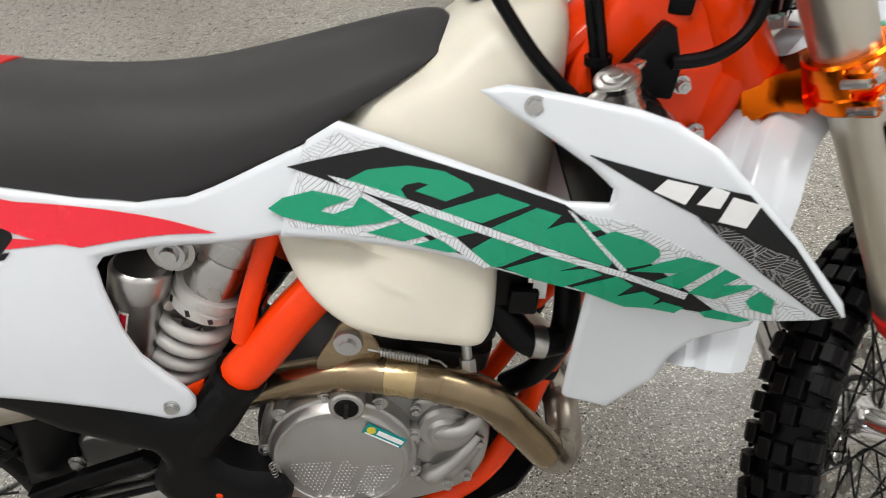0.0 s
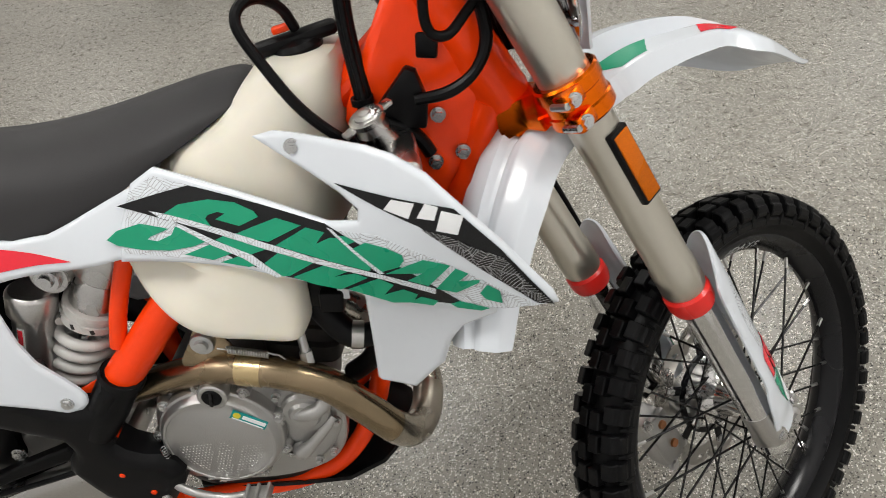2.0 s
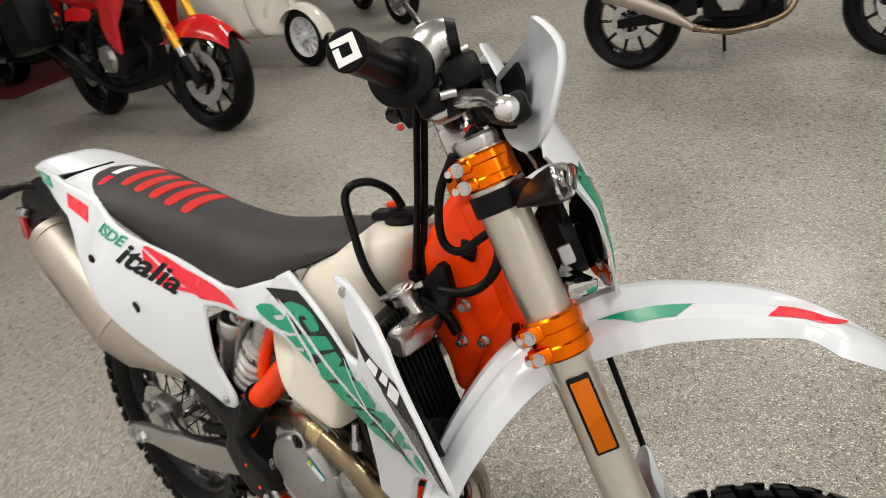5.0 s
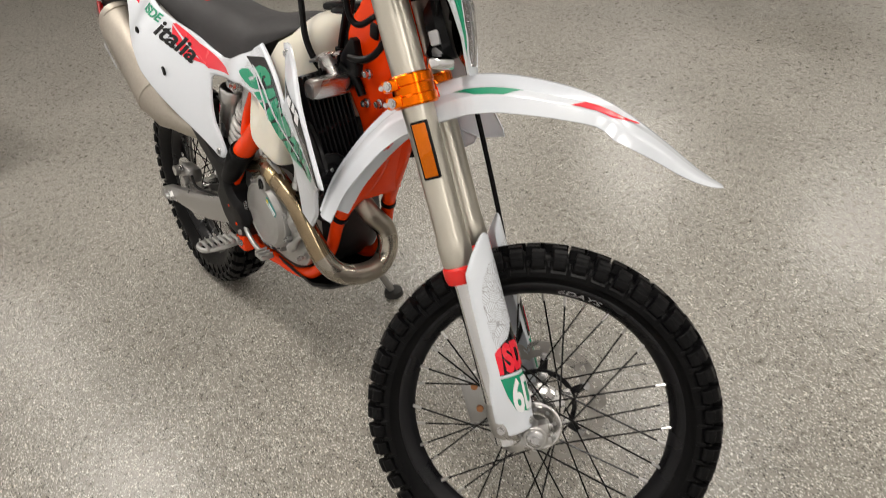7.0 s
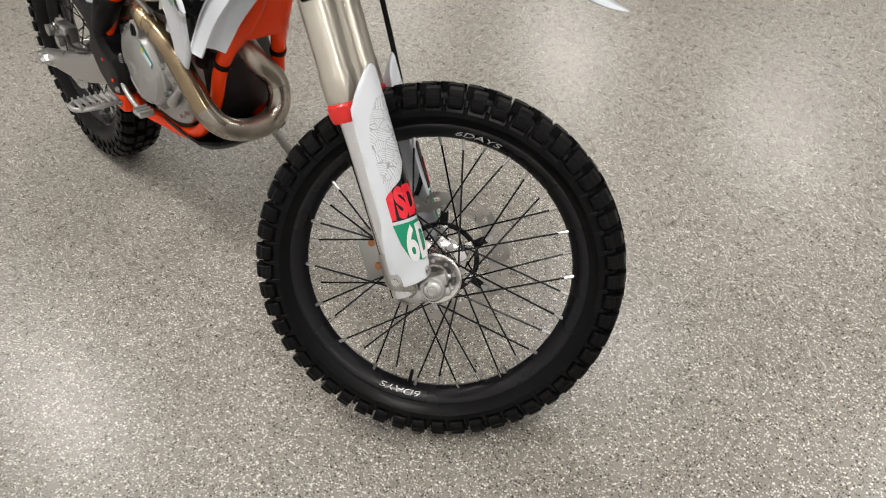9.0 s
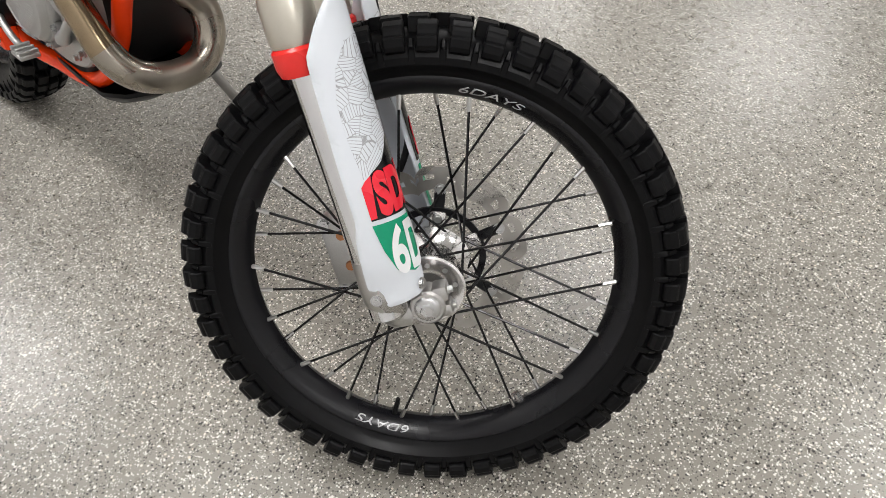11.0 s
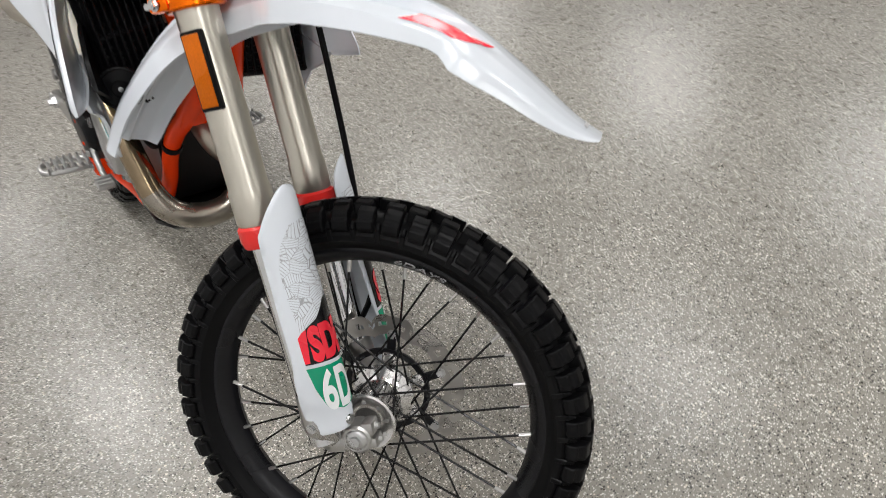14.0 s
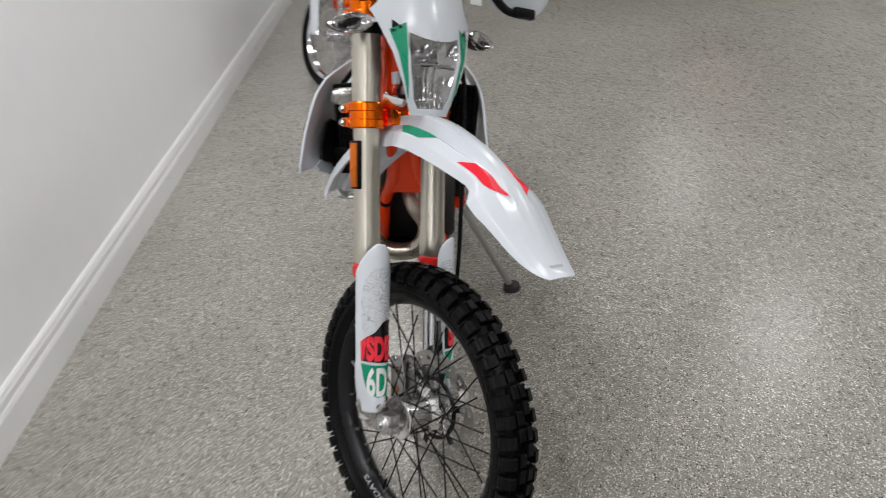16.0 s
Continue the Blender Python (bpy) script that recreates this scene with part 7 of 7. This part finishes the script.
# throttle, clutch and starter cables, looping over and down beside the frame
for k, (dx, dy, rr) in enumerate(((0.0, 0.0, 0.0052), (0.009, 0.006, 0.0052), (0.006, -0.008, 0.0040))):
    pts = [(1.122 + dx * 0.7, -0.078 + dy, 0.93), (1.118 + dx, -0.070 + dy, 0.955), (1.113 + dx, -0.060 + dy, 1.004), (1.108 + dx, -0.036 + dy, 1.091), (1.124 + dx, -0.036 + dy, 1.20), (1.165 + dx * 0.8, -0.068 + dy, 1.285 - 0.004 * k), (1.235, -0.145 + dy, 1.325 - 0.007 * k), (1.285, -0.205 + dy, 1.318 - 0.006 * k)]
    part("control_cable", tube(curve(pts, 8), rr, 10), RUBBER, bike, "black control cable")
part("cable_tie", turned([(-0.004, 0.010), (0.004, 0.010), (0.004, 0.0135), (-0.004, 0.0135)], 14, "z", (1.117, -0.063, 0.992), closed=True), BLACK, bike, "black cable tie")
part("clutch_hose", tube(curve([(1.265, -0.080, 1.225), (1.245, -0.092, 1.195), (1.222, -0.105, 1.154), (1.208, -0.102, 1.10), (1.210, -0.096, 1.068), (1.228, -0.088, 1.060), (1.250, -0.070, 1.076), (1.272, -0.050, 1.095)], 8), 0.0058, 12), RUBBER, bike, "black rubber hose")
part("hose_boot", tube([(1.242, -0.094, 1.19), (1.228, -0.103, 1.162)], [0.0105, 0.0085], 14), RUBBER, bike, "rubber boot")
for k in range(6):
    a = k * 1.1
    part("wire", tube(curve([(-0.02 + 0.006 * math.cos(a), 0.06 * math.sin(a), 0.95), (0.01 + 0.012 * math.sin(a * 2), -0.05 + 0.018 * k, 0.88), (0.0 + 0.01 * math.cos(a), -0.045 + 0.018 * k, 0.80), (-0.03, -0.03 + 0.012 * k, 0.73)], 6), 0.0045, 7), RUBBER, bar, "black wire")
part("connector", join(block((-0.005, -0.055, 0.755), (0.018, 0.012, 0.026), 0.003), block((-0.01, -0.02, 0.735), (0.024, 0.018, 0.014), 0.003)), GREY_INK, bar, "pale plug connectors")
part("lamp_foil", block((-0.012, -0.045, 0.715), (0.05, 0.05, 0.02), 0.004, pose(0, 0, 0, 20, 15, 30)), CHROME, bar, "shiny metal bracket")

# ---- the other machines on the floor ----
def cast_wheel(name, parent, m, radius, half, rim_r, spokes, rim_mat, disc_r, label):
    """A road wheel: smooth tyre, cast spokes, brake disc."""
    mid = (radius + rim_r) / 2
    prof = [(-half * 0.6, rim_r - 0.006), (-half * 0.95, mid - 0.01), (-half, mid + 0.005), (-half * 0.8, radius - 0.018), (-half * 0.45, radius - 0.005), (0, radius)]
    prof += [(-y, r) for y, r in prof[-2::-1]]
    hub = part(name, turned([(-0.06, 0.0), (-0.06, 0.03), (-0.03, 0.035), (0.03, 0.035), (0.06, 0.03), (0.06, 0.0)], 24), rim_mat, parent, label, m)
    part("tyre", turned(prof + [(half * 0.4, rim_r), (-half * 0.4, rim_r)], 64, closed=True), RUBBER, hub, "black road tyre")
    part("rim", turned([(-half * 0.62, rim_r), (-half * 0.62, rim_r - 0.012), (-half * 0.3, rim_r - 0.024), (half * 0.3, rim_r - 0.024), (half * 0.62, rim_r - 0.012), (half * 0.62, rim_r)], 64, closed=True), rim_mat, hub)
    for k in range(spokes):
        a = 2 * math.pi * k / spokes
        d = Vector((math.cos(a), 0, math.sin(a)))
        part("wheel_spoke", tube([d * 0.03, d * (rim_r - 0.02)], [0.014, 0.009], 8), rim_mat, hub)
    if disc_r:
        for y in (-0.055, 0.055):
            part("brake_disc", turned([(y - 0.002, disc_r * 0.62), (y + 0.002, disc_r * 0.62), (y + 0.002, disc_r), (y - 0.002, disc_r)], 48, closed=True), STEEL, hub, "steel brake disc")
    return hub


def road_bike(label, m, body, fork_mat, rim_mat, base, spokes, extras=(), fairing=True):
    """A parked road motorcycle, front towards +x, rear axle at x = 0."""
    b = thing("motorcycle", label, "motorcycle", m, "parked showroom motorcycles")
    cast_wheel("rear_wheel", b, Matrix.Translation((0, 0, 0.31)), 0.31, 0.078, 0.222, spokes, rim_mat, 0.11, "rear wheel")
    turn = pose(base, 0, 0.30, 0, -25, 0) @ pose(0, 0, 0, 0, 0, 12)
    fw = cast_wheel("front_wheel", b, turn, 0.30, 0.058, 0.222, spokes, rim_mat, 0.145, "front wheel with twin discs")
    for s in (-1, 1):
        leg = part("fork_leg", rod((-0.004, s * 0.10, 0.19), (-0.02, s * 0.10, 0.78), 0.025, 16), fork_mat, b, "", turn)
        part("slider", rod((0.0, s * 0.10, 0.12), (-0.006, s * 0.10, 0.25), 0.0195, 14), CHROME, leg, "bright slider")
        part("fork_foot", join(rod((0.015, s * 0.10, -0.03), (0, s * 0.10, 0.135), 0.023, 14), block((0.015, s * 0.10, 0.0), (0.05, 0.04, 0.07), 0.01)), BLACK, leg)
        part("caliper", block((-0.09, s * 0.085, 0.08), (0.05, 0.05, 0.10), 0.012), BLACK, leg)
        part("reflector", turned([(-0.004, 0.0), (-0.004, 0.018), (0.004, 0.018), (0.004, 0)], 18, "x", (0.03, s * 0.12, 0.30)), AMBER, leg, "amber reflector")
    part("front_fender", grid_shell(lambda u, v, d: Vector(((0.33 + d) * math.cos(0.35 + 1.75 * u), 0.078 * v, (0.33 + d) * math.sin(0.35 + 1.75 * u) - 0.13 * v * v * math.sin(math.pi * min(1.0, 0.25 + u * 0.75)))), np.linspace(0, 1, 20), np.linspace(-1, 1, 9), 0.004), body, b, "", turn)
    part("yoke", block((-0.02, 0, 0.74), (0.09, 0.26, 0.05), 0.012), BLACK, b, "", turn)
    part("handlebar", tube(curve([(-0.16, -0.38, 0.98), (-0.08, -0.2, 0.98), (-0.04, 0, 0.90), (-0.08, 0.2, 0.98), (-0.16, 0.38, 0.98)], 6), 0.012, 10), BLACK, b, "", turn)
    part("headlight", turned([(0.0, 0.0), (0.0, 0.075), (0.05, 0.085), (0.09, 0.075), (0.10, 0.0)], 24, "x", (0.0, 0, 0.66)), BLACK, b, "", turn)
    # engine with fins and covers
    eng = part("engine", join(block((0.62, 0, 0.42), (0.34, 0.30, 0.26), 0.04), block((0.74, 0, 0.58), (0.20, 0.26, 0.18), 0.03, pose(0, 0, 0, 0, 20, 0))), BLACK, b, "black engine")
    for s in (-1, 1):
        part("engine_cover", turned([(-0.02, 0.0), (-0.02, 0.075), (0.02, 0.09), (0.02, 0)], 28, "y", (0.62, s * 0.16, 0.42)) if s < 0 else turned([(-0.02, 0.0), (-0.02, 0.09), (0.02, 0.075), (0.02, 0)], 28, "y", (0.62, s * 0.16, 0.42)), CAST, eng)
        for k in range(6):
            a = math.pi * 2 * k / 6
            part("cover_bolt", bolt((0.62 + 0.075 * math.cos(a), s * 0.175, 0.42 + 0.075 * math.sin(a)), (0, s, 0), 0.008, 0.01), STEEL, eng)
    part("belly_pan", loft([[(x, y * w, z + zz * h) for y, zz in ((-1, 1), (-0.7, -1), (0.7, -1), (1, 1))] for x, z, w, h in ((0.38, 0.25, 0.10, 0.03), (0.60, 0.24, 0.13, 0.05), (0.80, 0.28, 0.12, 0.06), (0.88, 0.33, 0.09, 0.05))]), BLACK, b)
    part("frame", tube(curve([(1.02, 0, 0.85), (0.86, -0.12, 0.72), (0.6, -0.15, 0.66), (0.40, -0.13, 0.52), (0.36, -0.12, 0.36)], 5), 0.025, 10), BLACK, b)
    part("frame", tube(curve([(1.02, 0, 0.85), (0.86, 0.12, 0.72), (0.6, 0.15, 0.66), (0.40, 0.13, 0.52), (0.36, 0.12, 0.36)], 5), 0.025, 10), BLACK, b)
    for s in (-1, 1):
        part("swingarm", loft([[(x, s * 0.125 + 0.02 * y, z + zz * h) for y, zz in ((-1, -1), (1, -1), (1, 1), (-1, 1))] for x, z, h in ((-0.05, 0.31, 0.025), (0.2, 0.33, 0.035), (0.42, 0.38, 0.05))]), BLACK, b)
    part("fuel_tank", loft([[(x, w * math.copysign(abs(math.cos(a)) ** 0.7, math.cos(a)), z + h * math.sin(a)) for a in [2 * math.pi * k / 20 for k in range(20)]] for x, z, w, h in ((0.42, 0.80, 0.09, 0.04), (0.52, 0.84, 0.15, 0.09), (0.72, 0.88, 0.18, 0.12), (0.88, 0.86, 0.15, 0.10), (0.96, 0.84, 0.08, 0.05))]), body, b)
    part("seat", loft([[(x, w * math.cos(a), z + h * math.sin(a)) for a in [2 * math.pi * k / 16 for k in range(16)]] for x, z, w, h in ((-0.22, 0.92, 0.08, 0.03), (0.0, 0.88, 0.14, 0.05), (0.25, 0.82, 0.15, 0.05), (0.46, 0.82, 0.10, 0.04))]), SEAT, b)
    part("tail", loft([[(x, w * math.cos(a), z + h * math.sin(a)) for a in [2 * math.pi * k / 12 for k in range(12)]] for x, z, w, h in ((-0.36, 0.88, 0.03, 0.02), (-0.2, 0.84, 0.09, 0.05), (0.1, 0.78, 0.11, 0.06), (0.3, 0.74, 0.08, 0.05))]), body if fairing else BLACK, b)
    part("muffler", tube([(-0.10, -0.20, 0.50), (0.02, -0.19, 0.47), (0.25, -0.17, 0.36), (0.40, -0.14, 0.26)], [0.045, 0.052, 0.045, 0.02], 18), BLACK if fairing else MUFFLER, b, "muffler")
    part("header_pipe", tube(curve([(0.86, -0.04, 0.55), (0.94, -0.05, 0.42), (0.88, -0.09, 0.28), (0.6, -0.11, 0.22), (0.40, -0.14, 0.26)], 6), 0.02, 12), BLACK if fairing else TITAN, b)
    part("side_stand", tube([(0.52, 0.14, 0.26), (0.50, 0.26, 0.02)], 0.011, 8), BLACK, b, "black side stand")
    part("stand_foot", block((0.50, 0.265, 0.012), (0.05, 0.04, 0.016), 0.004), BLACK, b)
    part("plate_hanger", rod((-0.15, 0, 0.80), (-0.30, 0, 0.55), 0.012, 8), BLACK, b)
    if fairing:
        for s in (-1, 1):
            part("fairing", sheet([(0.74, 0.62), (0.80, 0.50), (0.90, 0.46), (0.95, 0.62), (1.10, 0.80), (1.16, 0.96), (1.0, 0.98), (0.84, 0.86)], lambda x, z, d, s=s: Vector((x, s * (0.20 - 0.25 * max(0, x - 0.95) + d), z)), 0.006, 0.05, 2, 0.01, 0.02), body, b, "glossy side fairing")
    for e in extras:
        if e == "case":
            for s in (-1, 1):
                part("side_case", block((-0.08, s * 0.30, 0.66), (0.46, 0.20, 0.34), 0.05, pose(0, 0, 0, 0, -8, 0)), BLACK, b, "black hard side case")
    return b


RED_PAINT = material("red_paint", (0.62, 0.008, 0.012), 0.16, coat=0.6, vary=0.02)
SCOOT = material("cream_paint", (0.66, 0.64, 0.58), 0.18, coat=0.5, vary=0.02)
BLACK_PAINT = material("black_paint", (0.01, 0.01, 0.011), 0.15, coat=0.5, vary=0.05)


def stand(front, rear_, base, size=1.0):
    """The pose of a machine whose tyres touch the floor at these points."""
    f, r = Vector(front), Vector(rear_)
    a = math.degrees(math.atan2(f.y - r.y, f.x - r.x))
    d = (f - r).normalized()
    p = f - d * (base + 0.03) * size
    return pose(p.x, p.y, 0, -5, 0, a) @ Matrix.Scale(size, 4)


road_bike("red sport touring motorcycle with gold fork and black cases", stand((-4.01, 2.57), (-5.85, 2.46), 1.45, 1.33), RED_PAINT, GOLD, RIM, 1.45, 10, ("case",))
road_bike("black roadster motorcycle with cast wheels, parked on its stand", stand((-7.68, 1.71), (-9.1, 1.35), 1.45, 1.24), BLACK_PAINT, BLACK, RIM, 1.45, 5, (), False)
road_bike("black naked motorcycle with a silver muffler, parked", stand((-0.12, 4.62), (-1.56, 4.22), 1.46), BLACK_PAINT, BLACK, RIM, 1.46, 10, (), False)
road_bike("black and red motorcycle standing behind the others", stand((-7.6, 3.0), (-9.2, 2.7), 1.45, 1.3), RED_PAINT, BLACK, RIM, 1.45, 10, ("case",), True)

road_bike("black motorcycle with bright wheel rims, parked behind the scooter", stand((-4.74, 5.13), (-6.1, 5.7), 1.45), BLACK_PAINT, BLACK, ALU, 1.45, 10, (), False)

# thin dark red sheet lying on the far floor
SHEET_RED = material("dark_red_sheet", (0.10, 0.006, 0.008), 0.8, bump=0.4, scale=500, vary=0.2)
red_floor_thing = thing("red_floor_sheet", "thin dark red sheet on the floor under the parked motorcycles", "mat", pose(-10.0, 3.3, 0.004, 0, 0, 12))
part("sheet_slab", block((0, 0, 0.004), (2.6, 2.6, 0.008), 0.003), SHEET_RED, red_floor_thing)

# white scooter
sc = thing("scooter", "cream white scooter with white spoked wheels, parked", "scooter", pose(-4.70, 3.90, 0, -4, 0, 6) @ Matrix.Scale(1.12, 4) @ pose(-1.25, 0, 0), "")
for x in (0.0, 1.25):
    w = cast_wheel("wheel", sc, Matrix.Translation((x, 0, 0.235)), 0.235, 0.055, 0.165, 12, WHITE, 0.0, "small white wheel")
part("body_shell", loft([[(x, w * math.copysign(abs(math.cos(a)) ** 0.6, math.cos(a)), z + h * math.copysign(abs(math.sin(a)) ** 0.8, math.sin(a))) for a in [2 * math.pi * k / 24 for k in range(24)]] for x, z, w, h in ((-0.35, 0.62, 0.06, 0.08), (-0.25, 0.60, 0.17, 0.17), (0.0, 0.55, 0.21, 0.22), (0.25, 0.50, 0.20, 0.24), (0.42, 0.40, 0.16, 0.16), (0.60, 0.30, 0.17, 0.05), (0.85, 0.30, 0.17, 0.05), (0.95, 0.36, 0.18, 0.10), (1.0, 0.45, 0.16, 0.10))]), SCOOT, sc, "cream painted body")
part("leg_shield", sheet([(-0.20, 0.30), (0.20, 0.30), (0.24, 0.60), (0.16, 0.92), (-0.16, 0.92), (-0.24, 0.60)], lambda y, z, d: Vector((1.06 - 0.22 * (z - 0.3) - 1.5 * y * y + d, y, z)), 0.02, 0.05, 3, 0.01, 0.02), SCOOT, sc)
part("front_fender", grid_shell(lambda u, v, d: Vector((1.25 + (0.27 + d) * math.cos(0.1 + 2.6 * u), 0.075 * v, 0.235 + (0.27 + d) * math.sin(0.1 + 2.6 * u) - 0.04 * v * v)), np.linspace(0, 1, 20), np.linspace(-1, 1, 9), 0.004), SCOOT, sc)
part("seat", block((-0.02, 0, 0.80), (0.62, 0.26, 0.09), 0.04), SEAT, sc)
part("steering_column", tube([(1.22, 0, 0.3), (1.0, 0, 0.95)], 0.03, 12), SCOOT, sc)
part("handlebar", tube(curve([(0.90, -0.34, 1.02), (0.97, -0.15, 1.02), (0.99, 0, 1.0), (0.97, 0.15, 1.02), (0.90, 0.34, 1.02)], 5), 0.016, 10), CHROME, sc)

# second enduro along the wall
other = thing("motorcycle", "white and orange enduro motorcycle with bright rims, parked by the wall", "motorcycle", pose(-4.2, -0.45, 0, -9, 0, 5), "parked showroom motorcycles")
of = pose(1.50, 0.03, 0.345, 0, -25, 0) @ pose(0, 0, 0, 0, 0, 43)
ow = cast_wheel("front_wheel", other, of, 0.35, 0.046, 0.284, 0, CHROME, 0.0, "front wheel with bright rim and knobbly tyre")
for k in range(32):
    a, a2 = 2 * math.pi * k / 32, 2 * math.pi * k / 32 + (0.9 if k % 2 else -0.9)
    part("spoke", rod((0.04 * math.cos(a2), 0.04 * (1 if k % 4 > 1 else -1), 0.04 * math.sin(a2)), (0.265 * math.cos(a), 0, 0.265 * math.sin(a)), 0.0019, 5), STEEL, ow)
part("brake_disc", turned([(0.058, 0.09), (0.061, 0.09), (0.061, 0.13), (0.058, 0.13)], 48, closed=True), STEEL, ow)
for s in (-1, 1):
    leg = part("fork_leg", rod((-0.05, s * 0.10, 0.34), (-0.05, s * 0.10, 0.95), 0.029, 18), BLACK, other, "", of)
    part("slider", rod((-0.05, s * 0.10, 0.0), (-0.05, s * 0.10, 0.34), 0.023, 16), CHROME, leg)
    part("fork_guard", sheet([(-0.03, 0.03), (0.05, 0.03), (0.055, 0.40), (-0.02, 0.37), (-0.03, 0.2)], lambda a, z, d, s=s: Vector((-0.05 + (0.055 + d) * math.sin(a / 0.05), s * (0.10 + (0.034 + d) * math.cos(a / 0.05)), z)), 0.003, 0.012, 2, 0.002, 0.005), WHITE, leg, "white fork guard with a red mark")
    for z in (0.67, 0.90):
        part("triple_clamp", join(turned([(-0.022, 0.028), (-0.022, 0.039), (0.022, 0.039), (0.022, 0.028)], 28, "z", (-0.05, s * 0.10, z), closed=True), block((-0.07, s * 0.05, z), (0.05, 0.10, 0.03), 0.008)), ORANGE_ANO, leg, "orange triple clamp")
part("front_fender", grid_shell(fender_at, np.linspace(0, 1, 34), VS[::2], 0.003), WHITE, other, "white front fender", of)
part("headlight_mask", sheet(MASK, mask_at, 0.004, 0.03, 2, 0.004, 0.006), WHITE, other, "", of)
cast_wheel("rear_wheel", other, Matrix.Translation((0, 0, 0.34)), 0.335, 0.062, 0.238, 0, CHROME, 0.10, "rear wheel with bright rim")
part("engine", block((0.78, 0, 0.52), (0.32, 0.24, 0.28), 0.05), CAST, other)
part("main_frame", tube(curve([(1.2, 0, 1.05), (1.17, 0, 0.7), (1.02, 0, 0.42), (0.7, 0, 0.38), (0.62, 0, 0.6), (0.8, 0, 0.8), (1.2, 0, 1.05)], 5), 0.03, 10), ORANGE, other)
part("seat", loft([seat_ring(p, q.y) for p, q in zip(ss, sb)]), SEAT, other)
part("fuel_tank", block((0.98, 0, 0.92), (0.24, 0.2, 0.22), 0.07), TANK, other)
both("radiator_shroud", sheet(SHROUD, on_flank, 0.004, 0.03, 2, 0.006, 0.008), WHITE, other)
both("side_panel", sheet(SIDE, on_flank, 0.004, 0.04, 1, 0.006, 0.008), WHITE, other)
both("swingarm", loft([[(x, 0.118 + 0.014 * y, z + zz * h) for y, zz in ((-1, -1), (1, -1), (1, 1), (-1, 1))] for x, z, h in ((-0.05, 0.32, 0.025), (0.3, 0.38, 0.04), (0.65, 0.46, 0.04))]), ALU, other)
part("handlebar", tube(BAR, 0.012, 10), RIM, other, "", of)
part("side_stand", rod((0.68, 0.14, 0.40), (0.70, 0.34, 0.09), 0.010, 8), CAST, other)
